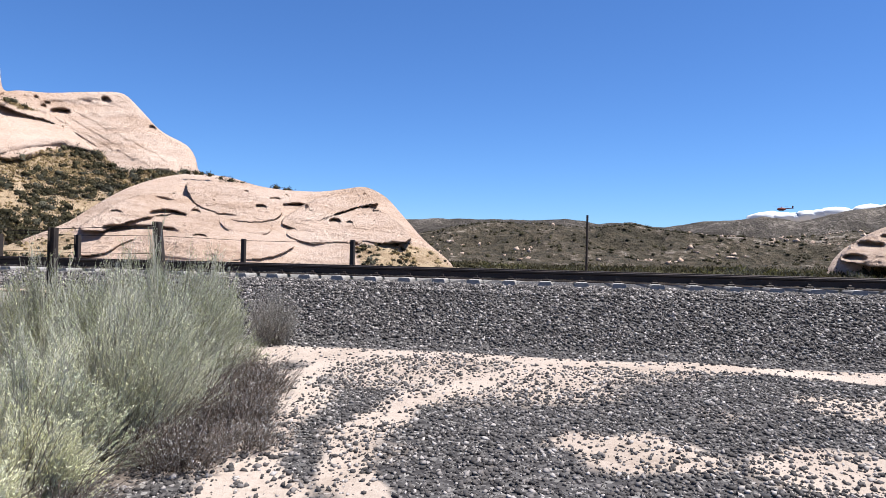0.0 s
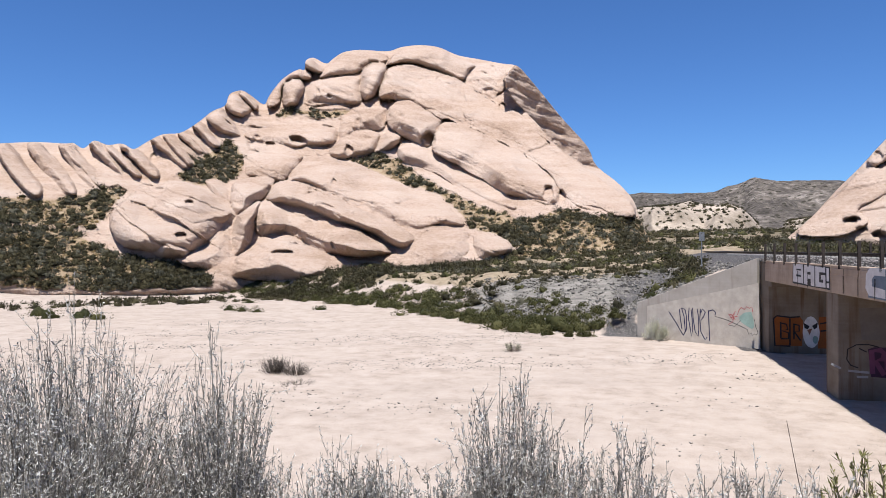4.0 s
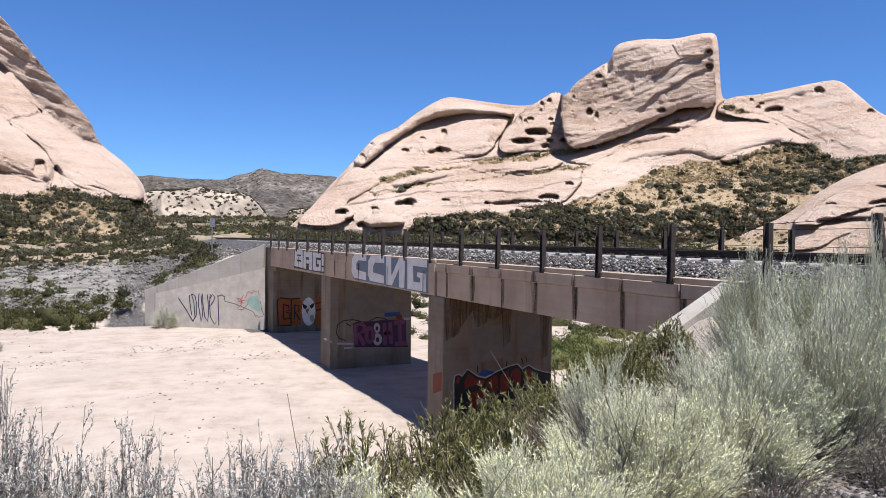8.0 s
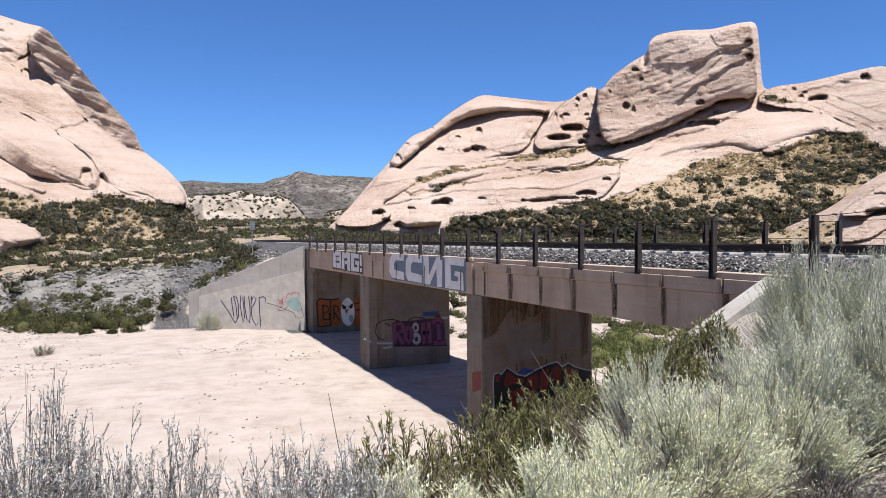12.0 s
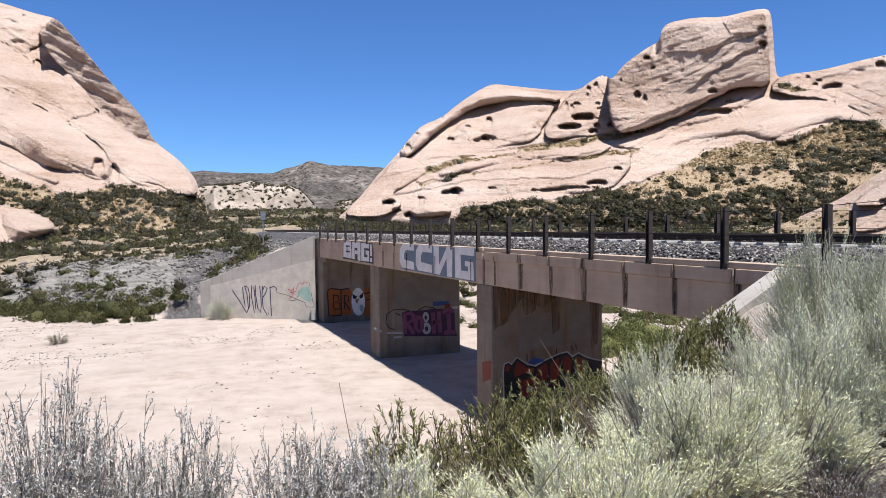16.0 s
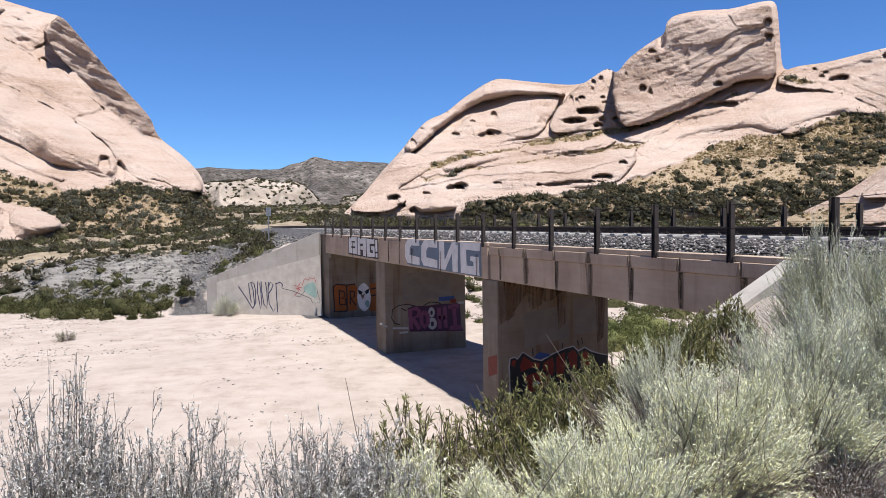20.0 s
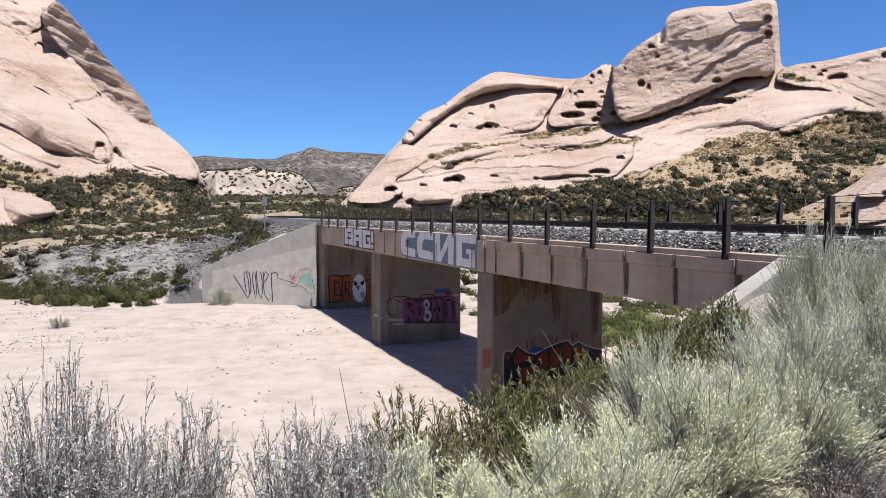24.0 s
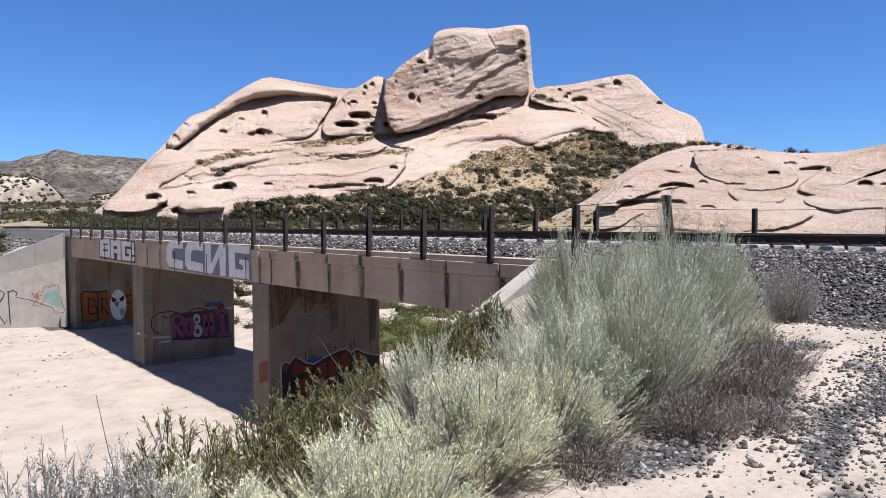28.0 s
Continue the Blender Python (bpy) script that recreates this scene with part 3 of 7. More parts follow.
great.slab([(33.92, 8.79), (33.26, 8.82), (32.25, 7.75), (31.49, 6.75), (32.07, 6.32), (33.09, 7.29)], 8, 2, 0.1, 0)
great.slab([(22.41, 13.61), (20.99, 15.07), (19.76, 15.71), (17.02, 15.69), (16.5, 15.11), (17.02, 14.78), (18.08, 14.91), (18.92, 14.02), (21.6, 13.64)], 7, 4, 0, -0.1)
great.slab([(16.89, 14.79), (15.73, 15.9), (13.54, 16.25), (12.22, 16.11), (11.32, 15.45), (9.98, 15.04), (9.44, 14.67), (9.98, 14.4), (10.51, 13.35), (12.44, 14.12), (14.42, 14.86), (16.59, 14.73)], 8, 3, 0, -0.2)
great.slab([(18.92, 13.4), (18.71, 14.32), (18.08, 14.83), (17.02, 14.99), (16.63, 14.6), (17.01, 13.53), (17.65, 12.35), (18.49, 11.88), (18.87, 12.57)], 13, 4, 0, -0.3)
great.slab([(23.48, 11.8), (23.21, 13.05), (22.41, 13.57), (18.92, 13.98), (18.79, 12.99), (18.62, 11.83), (19.33, 11.53), (20.78, 11.68), (22.81, 11.45)], 7, 4, 0, -0.1)
great.slab([(25.05, 11.18), (24.97, 12.89), (24.31, 13.43), (23.49, 13.43), (23.33, 12.84), (23.52, 12.21), (23.92, 11.36)], 10, 3, 0, -0.2)
great.slab([(26.5, 11.22), (25.55, 13.03), (24.59, 14.12), (23.69, 14.22), (23.53, 13.51), (24.47, 13.42), (25.17, 12.87), (25.24, 11.33)], 7, 4, 0, -0.1)
great.slab([(23.61, 14.82), (23.13, 15.11), (22.61, 14.92), (21.81, 14.19), (22.21, 13.87), (22.81, 14.1), (23.41, 14.44)], 8, 2.5, 0, -0.5)
great.slab([(23.76, 13.73), (23.53, 14.35), (22.81, 13.98), (22.73, 13.58), (23.41, 13.36)], 8, 2, 0, -0.4)
great.slab([(16.72, 14.51), (14.86, 14.92), (13.1, 14.39), (10.87, 13.64), (10.33, 13.14), (7.71, 11.78), (5.88, 10.94), (3.49, 8.28), (0.82, 6.48), (-1.49, 4.89), (-3.05, 3.51), (-3.14, 2.46), (-1.03, 2.74), (1.73, 3.65), (2.65, 4.66), (3.58, 6.25), (5.87, 7.81), (8.61, 9.33), (11.76, 10.57), (12.65, 10.54), (14.41, 11.76), (15.94, 12.11), (17.52, 12.15), (17.01, 13.53)], 10, 7, 0.05, -0.1)
great.slab([(10.33, 13.23), (10.6, 14.07), (9.89, 14.91), (7.71, 14.77), (6.25, 14.51), (6.89, 13.76), (6.89, 12.89), (8.16, 12.21), (6.34, 10.93), (4.5, 9.71), (3.21, 8.2), (5.88, 10.63), (7.71, 11.61)], 7, 6, 0, 0)
great.slab([(16.58, 11.52), (15.5, 12.22), (14.41, 12.06), (13.31, 11.38), (12.12, 10.64), (12.43, 10.11), (13.18, 8.32), (14.19, 8.51), (15.71, 9.24), (16.79, 10.27)], 17, 7, 0.1, -0.4)
great.slab([(13.18, 8.19), (12.82, 9.65), (11.98, 10.56), (9.06, 9.54), (5.87, 7.81), (3.81, 6.25), (2.56, 4.43), (2.88, 3.65), (3.8, 3.64), (4.72, 3.96), (7.24, 4.53), (9.96, 6.31), (12.2, 7.46)], 15, 7, 0.1, -0.2)
great.slab([(15.93, 8.36), (14.84, 8.92), (13.53, 8.31), (11.75, 7.39), (9.06, 5.87), (5.87, 3.86), (6.32, 3.08), (8.14, 3.52), (10.41, 4.72), (12.64, 6.25), (14.4, 6.87), (15.71, 7.27)], 9, 4, 0, 0)
great.slab([(20.69, 9.08), (20.37, 10.58), (19.12, 11.71), (17.44, 12.32), (15.85, 11.99), (16.58, 10.58), (17, 9.61), (18.7, 9.7), (19.95, 8.61)], 10, 5, 0, -0.1)
great.slab([(21.59, 7.89), (19.54, 9.78), (17, 9.48), (17.85, 7.85), (18.7, 7.38), (19.95, 7.32), (20.77, 7.29)], 9, 4, 0, 0)
great.slab([(18.28, 7.83), (17.43, 8.82), (16.58, 9.72), (15.5, 9.25), (15.71, 8.67), (17, 7.88)], 12, 3, 0, 0)
great.slab([(27.99, 9.08), (26.69, 9.91), (20.78, 10.26), (20.61, 8.79), (21.59, 8.31), (23.2, 8.43), (23.99, 8.17), (25.54, 8.49), (27.44, 8.68)], 7, 4, 0, 0)
great.slab([(28.54, 7.79), (27.44, 8.56), (25.16, 8.39), (23.2, 7.59), (24.18, 6.36), (24.77, 5.5), (25.92, 5.57), (27.8, 5.89), (28.06, 6.98)], 9, 5, 0, 0)
great.slab([(28.97, 4.29), (28.79, 5.23), (27.8, 5.69), (26.11, 5.81), (25.46, 5.47), (26.41, 4.18), (27.05, 3.87), (27.54, 2.99), (28.53, 2.71), (28.93, 3.48)], 19, 5, 0.15, -0.3)
great.slab([(28.96, -0.4), (28.82, 2.54), (27.8, 3.31), (27.05, 3.95), (26.6, 3.97), (26.98, 2.5), (27.5, 0.63), (27.98, -0.24)], 16, 4, 0.25, -0.1)
great.slab([(24.77, 5.5), (24.18, 6.57), (23.2, 7.42), (21.59, 7.59), (18.7, 6.86), (15.27, 5.3), (13.08, 4.41), (11.75, 3.44), (10.31, 2), (11.3, 1.95), (12.63, 2.17), (14.39, 1.7), (16.99, 2.38), (19.53, 3.44), (21.99, 4.84), (23.59, 5.42)], 10, 6, 0, -0.05)
great.slab([(26.41, 4.26), (25.62, 5.46), (24.38, 5.64), (22.79, 5.24), (20.36, 4.03), (17.84, 2.99), (15.27, 1.69), (14.17, 0.85), (15.7, -0.14), (17.84, 1.45), (20.35, 2.16), (22.79, 3.19), (24.76, 3.69), (26.11, 3.82)], 14, 5, 0, -0.1)
great.slab([(27.43, 2.49), (26.87, 3.75), (25.73, 4.04), (23.19, 3.4), (20.76, 2.46), (18.69, 1.61), (16.99, 0.48), (16.04, -0.28), (18.68, -0.63), (20.35, -0.41), (22.38, -0.11), (23.38, 0.53), (24.76, 1.37), (26.29, 1.06), (27.05, 1.67)], 17, 6, 0, -0.15)
great.slab([(28.53, -0.4), (27.42, 0.22), (26.67, 1.26), (24.56, 1.46), (23.18, 0.45), (21.17, -0.41), (18.68, -0.63), (17.41, -1.21), (18.68, -2.26), (22.78, -2.55), (26.67, -2.36), (29.25, -2.03)], 13, 6, 0, 0)
great.slab([(17.41, -0.76), (15.7, 0.04), (14.39, 1.7), (11.74, 2.17), (10.31, 2), (9.77, -0.04), (11.74, -1.77), (15.26, -2.29)], 10, 5, 0, 0)
great.slab([(9.95, 1.32), (8.14, 1.42), (6.41, 0.51), (6.59, -0.26), (9.4, -0.95)], 8, 3, 0, 0)
great.slab([(33.75, 4.85), (32.75, 5.49), (30.69, 4.42), (29.26, 3.26), (28.82, 2.87), (30.33, 1.54), (31.72, 0.12), (32.74, -0.35), (33.24, 0.19), (34.56, 1.35), (35.05, 3.44)], 16, 6, 0.15, -0.2)
great.slab([(31.04, 5.51), (29.98, 5.65), (28.83, 4.58), (28.83, 3.36), (30.33, 4.35)], 8, 4, 0, 0)
great.slab([(33.41, -0.78), (31.72, 0.28), (30.33, 1.7), (28.82, 2.95), (28.82, -0.61), (31.02, -1.52)], 9, 5, 0, 0)
great.cliff([(7.16, 13.54), (6.71, 14.33), (5.43, 15.3), (4.28, 13.81), (2.9, 11.5), (1.51, 10.09), (-0.1, 9.06), (-0.79, 6.25), (1.05, 6.75), (2.57, 7.93), (3.35, 8.64), (4.5, 9.98), (5.42, 10.94), (6.11, 11.6), (6.7, 12.33)], 164, 0.7)
great.slab([(37.57, 1.58), (37.37, 3.18), (35.74, 4.46), (33.17, 5.49), (31.25, 4.87), (29.07, 3.89), (28.46, 2.96), (29.65, 1.31), (31.99, -0.24), (34.62, -0.09), (36.79, 0.38)], 14, 7, 0.2, -0.2)
great.slab([(34.99, -0.01), (34.63, 1.64), (33.14, 1.88), (31.61, 0.44), (31.99, -0.49), (33.88, -0.62)], 16, 3, 0, 0)
great.slab([(44.46, 7.49), (43.98, 7.68), (42.86, 6.15), (41.79, 4.5), (41.98, 3.86), (42.53, 3.76), (43.65, 5.34), (44.68, 6.94)], 6, 1.1, 0.25, 0)
great.slab([(42.65, 7.75), (42.17, 7.94), (40.84, 6.35), (39.55, 4.63), (39.68, 3.98), (40.24, 3.88), (41.59, 5.53), (42.82, 7.19)], 6, 1.1, 0.25, 0)
great.slab([(40.72, 7.93), (40.25, 8.09), (39, 6.55), (37.8, 4.89), (37.94, 4.27), (38.48, 4.19), (39.74, 5.79), (40.9, 7.4)], 6, 1.1, 0.25, 0)
great.slab([(38.87, 8.25), (38.53, 8.34), (37.46, 7.14), (36.42, 5.86), (36.47, 5.41), (36.87, 5.38), (37.94, 6.61), (38.96, 7.86)], 6, 1.1, 0.25, 0)
great.slab([(37.83, 7.8), (37.54, 7.92), (36.46, 6.95), (35.39, 5.92), (35.39, 5.52), (35.75, 5.45), (36.84, 6.44), (37.88, 7.45)], 6, 1.1, 0.25, 0)
great.slab([(36.8, 8.06), (36.42, 8.24), (35.22, 7.16), (34.04, 5.99), (34.09, 5.49), (34.54, 5.36), (35.75, 6.47), (36.9, 7.62)], 6, 1.1, 0.25, 0)
great.slab([(34.82, 8.69), (34.47, 8.85), (33.24, 7.85), (32.01, 6.77), (32.02, 6.32), (32.43, 6.21), (33.68, 7.24), (34.87, 8.29)], 6, 1.1, 0.25, 0)
great.slab([(33.62, 8.85), (33.32, 8.98), (32.2, 8.12), (31.09, 7.2), (31.08, 6.81), (31.43, 6.72), (32.57, 7.6), (33.65, 8.51)], 6, 1.1, 0.25, 0)
great.slab([(32.74, 9.49), (32.44, 9.6), (31.45, 8.71), (30.49, 7.76), (30.52, 7.39), (30.87, 7.31), (31.86, 8.23), (32.8, 9.16)], 6, 1.1, 0.25, 0)
great.brush([(20.9, 7.44), (18.25, 8.11), (15.55, 7.47), (13.72, 5.97), (10.05, 3.96), (5.9, 2.47), (2.47, 3.31), (-3.43, 2.3), (-2.29, 0.67), (5.89, 0.17), (9.81, 1.9), (10.59, 2.99), (12.34, 4.44), (16.44, 5.65), (20.02, 7.08)])
great.brush([(32.98, 5.62), (30.87, 7.52), (28.9, 8.57), (27.88, 7.7), (27.91, 6.07), (29.28, 5.08), (32.02, 5.13)])
great.brush([(25.63, 10.25), (25.21, 10.92), (20.92, 11.42), (18.27, 11.06), (19.15, 10.54), (23.51, 10.59)])
great.brush([(46.34, 2.08), (40.21, 1.9), (37.84, 0.37), (36.78, -0.22), (33.13, -0.91), (30.42, -1.68), (30.42, -2.95), (46.31, -2.61)])
great.brush([(23.82, 5.71), (22.19, 5.5), (20, 4.67), (17.55, 3.55), (18.22, 3.4), (20.88, 4.38), (23.48, 5.29)])
great.brush([(46.35, 3.88), (42.16, 3.94), (39.56, 4.07), (37.17, 5.19), (36.46, 4.42), (37.51, 3.18), (38.19, 1.56), (46.34, 2.08)])
great.brush([(10.04, 1.99), (5.9, 2.47), (2.69, 2.25), (-3.43, 2.3), (-4.72, 0.01), (-1.86, -2.5), (5.87, -3.04), (14.58, -3.3), (14.59, -1.8), (7.26, -0.98), (6.07, 0.17)])
great.hollow(10.43, 13.47, 0.18, 0.18)
great.hollow(3.62, 4.54, 0.5, 0.7)
great.hollow(2.6, 4.1, 0.35, 0.8)
great.hollow(13.38, 8.86, 0.64, 0.74)
great.hollow(20.97, 5.54, 0.18, 0.28)
great.hollow(32.57, 1.18, 0.41, 0.28)
great.hollow(32.01, 3.71, 0.32, 0.23)
great.hollow(23.84, 8.72, 0.74, 0.41)
great.hollow(26.03, 8.39, 0.37, 0.18)
great.hollow(16.93, 11.85, 0.37, 0.23)
great.hollow(21.36, 12.21, 0.23, 0.18)
great.hollow(25.14, -0.16, 1.01, 0.23)
great.hollow(18.19, -1.17, 0.74, 0.18)
great.hollow(19.8, 8.06, 0.32, 0.46)
great.hollow(7.33, 11.52, 0.41, 0.28)
great.hollow(29.29, 7.91, 0.37, 0.23)
great.hollow(36.47, 7.15, 0.28, 0.46)
great.hollow(34.48, 6.97, 0.28, 0.46)
great.hollow(22.23, 12.37, 0.14, 0.46)
great.crack([(10.51, 13.35), (10.37, 10.83)], 0.5)
great.crack([(14.41, 11.98), (13.54, 11.59), (10.87, 10.47)], 0.5)
great.crack([(5.42, 7.82), (4.41, 8.19), (3.81, 8.51)], 0.7)
great.crack([(18.69, 3.98), (16.56, 3.68), (14.84, 4.15)], 0.5)
great.crack([(24.57, 5.42), (22.79, 4.94), (20.77, 4.15), (17.84, 2.46)], 0.8)
great.crack([(14.39, 0.71), (13.52, 1.48), (12.19, 2.3)], 0.8)
great.crack([(15.27, 1.83), (16.99, 2.47)], 0.5)
great.crack([(19.94, 1.77), (17.84, 0.7), (16.34, -0.41)], 0.7)
great.crack([(36.1, 3.63), (33.15, 2.5), (30.83, 0.87)])
great.crack([(35.01, 4.29), (32.01, 3.16), (29.66, 1.95)])
hawk = Massif(0.3, 0.3, 0.7)
hawk.mass([(-13.58, -0.5), (-13.6, 0.6), (-15.29, 2.06), (-17.03, 4.18), (-18.61, 5.83), (-19.5, 6.95), (-20.64, 8.18), (-22.28, 8.77), (-23.62, 9.85), (-25.23, 10.86), (-26.43, 11.38), (-28.25, 11.12), (-32.22, 10.61), (-33.34, 10.72), (-34.02, 11.17), (-35.11, 11.8), (-35.83, 11.29), (-36.74, 12.43), (-38.48, 13.52), (-39.39, 13.91), (-39.57, 14.84), (-40.17, 15.22), (-41.99, 15.38), (-44.03, 15.19), (-46.07, 15.48), (-47.2, 15.41), (-47.39, 13.3), (-47.58, 10.5), (-48.56, 10.78), (-50.35, 10.81), (-52.98, 11.23), (-55.27, 11.5), (-56.42, 10.39), (-57.91, 8.83), (-59.85, 8.02), (-60.43, 7.15), (-60.69, 5.87), (-62.6, 5.79), (-66.81, 4.46), (-66.88, -0.54)])
hawk.slab([(-18.79, 6.01), (-19.47, 7.06), (-20.14, 8.04), (-21.15, 8.36), (-22.49, 9.23), (-23.84, 10.19), (-25.52, 11.13), (-27.19, 11.17), (-29.51, 10.72), (-31.89, 10.26), (-31.65, 9.79), (-30.17, 9.97), (-27.84, 10.03), (-26.17, 9.83), (-24.5, 9.4), (-23.15, 8.61), (-21.63, 7.51), (-20.62, 6.53), (-19.44, 5.51)], 16, 3.2, 0, -0.2)
hawk.slab([(-20.45, 6.07), (-21.64, 7.7), (-23.49, 8.93), (-24.5, 9.57), (-26.17, 9.93), (-28.51, 10.14), (-31.55, 9.86), (-31.14, 8.84), (-30.47, 7.89), (-30.13, 7.01), (-27.8, 6.54), (-25.45, 5.92), (-22.77, 5.29)], 10, 9, -0.1, 0)
hawk.slab([(-22.29, 6.65), (-24.15, 8.66), (-25.49, 8.48), (-25.98, 7.66), (-26.13, 6.77), (-24.46, 6.3)], 13, 4, 0, 0)
hawk.slab([(-30.47, 7.62), (-31.14, 8.84), (-32.48, 10.24), (-34.12, 11.35), (-34.84, 11.57), (-35.74, 11.21), (-36.63, 10.85), (-37, 9.25), (-37.3, 7.65), (-36.08, 7.25), (-34.4, 7.02), (-32.11, 7.02), (-30.79, 6.87)], 8, 5, 0.28, -0.6)
hawk.slab([(-35.48, 10.84), (-35.74, 11.9), (-37.04, 12.91), (-38.88, 13.74), (-39, 13.25), (-39.31, 13.47), (-39.26, 14.53), (-39.89, 15.14), (-42.65, 15.05), (-44.14, 14.9), (-45.62, 15.1), (-46.89, 15.18), (-47.04, 12.79), (-47.21, 10), (-45.57, 10.22), (-44.4, 10.1), (-42.9, 9.29), (-40.75, 8.33), (-38.25, 7.51), (-36.33, 7.11), (-35.71, 8.61)], 5, 3.5, 0.42, -1.0)
hawk.slab([(-35.68, 6.36), (-38.88, 7.83), (-41.68, 8.78), (-43.8, 9.72), (-45.57, 10.25), (-47.07, 10.04), (-46.78, 9.49), (-45.56, 8.68), (-43.78, 7.88), (-41.36, 7.52), (-39.5, 6.82), (-37.6, 5.93)], 8, 4, 0, 0)
hawk.slab([(-37.22, 6.04), (-39.5, 6.88), (-42.28, 7.53), (-45.26, 8), (-48.14, 9), (-50.35, 8.87), (-52.21, 8.27), (-53.76, 6.92), (-51.68, 7.29), (-49.52, 6.98), (-47.27, 6.07), (-45.54, 6.78), (-43.17, 6.58), (-40.73, 6.06), (-39.79, 4.99), (-38.22, 4.72), (-37.27, 5.24)], 11, 5, 0, 0)
hawk.slab([(-47.27, 6.22), (-49.24, 7.12), (-51.15, 7.54), (-52.34, 7.18), (-49.51, 6.21), (-48.12, 5.87)], 12, 3, 0, 0)
hawk.slab([(-19.75, 3.36), (-23.09, 4.23), (-27.78, 5.22), (-31.1, 5.32), (-33.07, 4.77), (-36.32, 5.98), (-37.34, 5.72), (-37.07, 4.27), (-35.97, 2.97), (-33.04, 2.54), (-30.41, 2.79), (-27.75, 2.46), (-24.4, 2.04), (-22.05, 1.24), (-19.71, 0.93)], 11, 6, 0, 0)
hawk.slab([(-21.76, 4.67), (-25.45, 5.92), (-28.46, 6.2), (-31.78, 6.61), (-35.04, 6.51), (-36.07, 6.09), (-33.07, 5.13), (-30.44, 5.33), (-27.78, 5.19), (-24.43, 4.58), (-22.08, 3.94)], 8, 3.5, 0, 0)
hawk.slab([(-14.13, 0.83), (-15.78, 2.86), (-17.11, 3.84), (-18.79, 5.81), (-20.17, 5.48), (-21.09, 4.41), (-19.41, 3.36), (-18.08, 2.71), (-19.13, 2.04), (-17.72, 0.79)], 7, 6, 0, 0)
hawk.slab([(-19.55, 1.3), (-21.06, 2.15), (-22.52, 1.73), (-23.18, 1.12), (-20.37, 0.69)], 13, 3.5, 0, -0.1)
hawk.slab([(-46.1, 6.23), (-48.13, 7.09), (-50.81, 7.75), (-52.35, 7.79), (-52.13, 7.27), (-50.37, 6.96), (-48.58, 6.37)], 6, 2, 0, 0)
hawk.slab([(-46.99, 9.77), (-47.89, 10.62), (-50.35, 10.77), (-52.98, 11.18), (-55.27, 11.41), (-56.42, 10.3), (-57.91, 8.75), (-59.85, 7.93), (-60.43, 7.06), (-60.69, 5.87), (-58.56, 5.69), (-55.18, 6.05), (-53.88, 7.22), (-51.68, 8.64), (-49.02, 9.11)], 4, 9, 0.1, 0)
hawk.brush([(-30.38, 2.14), (-33.98, 2.48), (-37.63, 3.4), (-40.38, 4.45), (-43.59, 5.89), (-46.1, 6.14), (-48.58, 6.28), (-50.81, 7.13), (-53.79, 7.14), (-55.18, 5.92), (-58.97, 5.93), (-60.69, 5.87), (-62.6, 5.79), (-66.81, 4.46), (-66.88, -0.54), (-22.59, -0.54), (-24.29, 1.65)])
hawk.brush([(-19.39, 4.42), (-23.49, 5.57), (-27.77, 6.03), (-30.41, 6.62), (-36.73, 7.33), (-41.3, 8.32), (-44.95, 9.8), (-45.41, 9.44), (-41.3, 7.97), (-36.73, 6.79), (-32.2, 6.02), (-28.64, 5.69), (-24.32, 4.98), (-19.78, 4.01)])
hawk.brush([(-20.18, 3.68), (-24.32, 4.46), (-28.64, 5.07), (-34, 5.6), (-36.72, 5.98), (-38.32, 6.26), (-36.95, 5.35), (-32.19, 4.95), (-26.89, 4.42), (-20.58, 3.43)])
hawk.brush([(-47.22, 9.94), (-48.56, 10.17), (-50.35, 9.34), (-48.79, 9.11)])
hawk.crack([(-46.75, 12.97), (-45.01, 12.4), (-43.22, 11.35), (-42, 10.52)], 0.9)
hawk.crack([(-46.76, 13.99), (-44.43, 13.64), (-42.63, 12.61)], 0.7)
hawk.hollow(-34.6, 10.95, 0.2, 0.25)
hawk.hollow(-33.12, 9.58, 0.25, 0.2)
hawk.hollow(-32.45, 7.83, 0.9, 0.3)
hawk.hollow(-33.6, 8.6, 1, 0.3)
hawk.hollow(-34.4, 7.44, 0.5, 0.25)
hawk.hollow(-32.3, 9.45, 0.18, 0.4)
hawk.hollow(-34.75, 9.51, 0.2, 0.2)
hawk.hollow(-33.95, 10.18, 0.15, 0.2)
hawk.hollow(-35.7, 7.87, 0.3, 0.2)
hawk.hollow(-22.9, 2.66, 0.75, 0.4)
hawk.hollow(-17.9, 1.85, 0.5, 0.4)
hawk.hollow(-31.07, 2.87, 1.2, 0.2)
hawk.hollow(-34.68, 3.36, 0.9, 0.3)
hawk.hollow(-43.19, 8.44, 1.6, 0.32)
hawk.hollow(-39.1, 13.48, 0.35, 0.9)
hawk.hollow(-25.63, 6.94, 0.8, 0.3)
hawk.hollow(-26.15, 8.42, 0.32, 0.41)
hawk.hollow(-25.96, 7.12, 0.64, 0.28)
hawk.hollow(-23.0, 7.01, 0.32, 0.23)
hawk.hollow(-21.03, 6.77, 0.23, 0.23)
hawk.hollow(-24.36, 8.01, 0.23, 0.14)
hawk.hollow(-19.53, 6.37, 0.28, 0.41)
hawk.hollow(-20.31, 7.45, 0.18, 0.18)
hawk.hollow(-22.36, 8.77, 0.14, 0.14)
hawk.hollow(-32.75, 9.31, 0.18, 0.32)
hawk.hollow(-34.02, 10.73, 0.18, 0.23)
hawk.hollow(-33.65, 8.45, 0.83, 0.28)
hawk.hollow(-33.01, 7.9, 0.41, 0.23)
hawk.hollow(-34.68, 7.84, 0.28, 0.23)
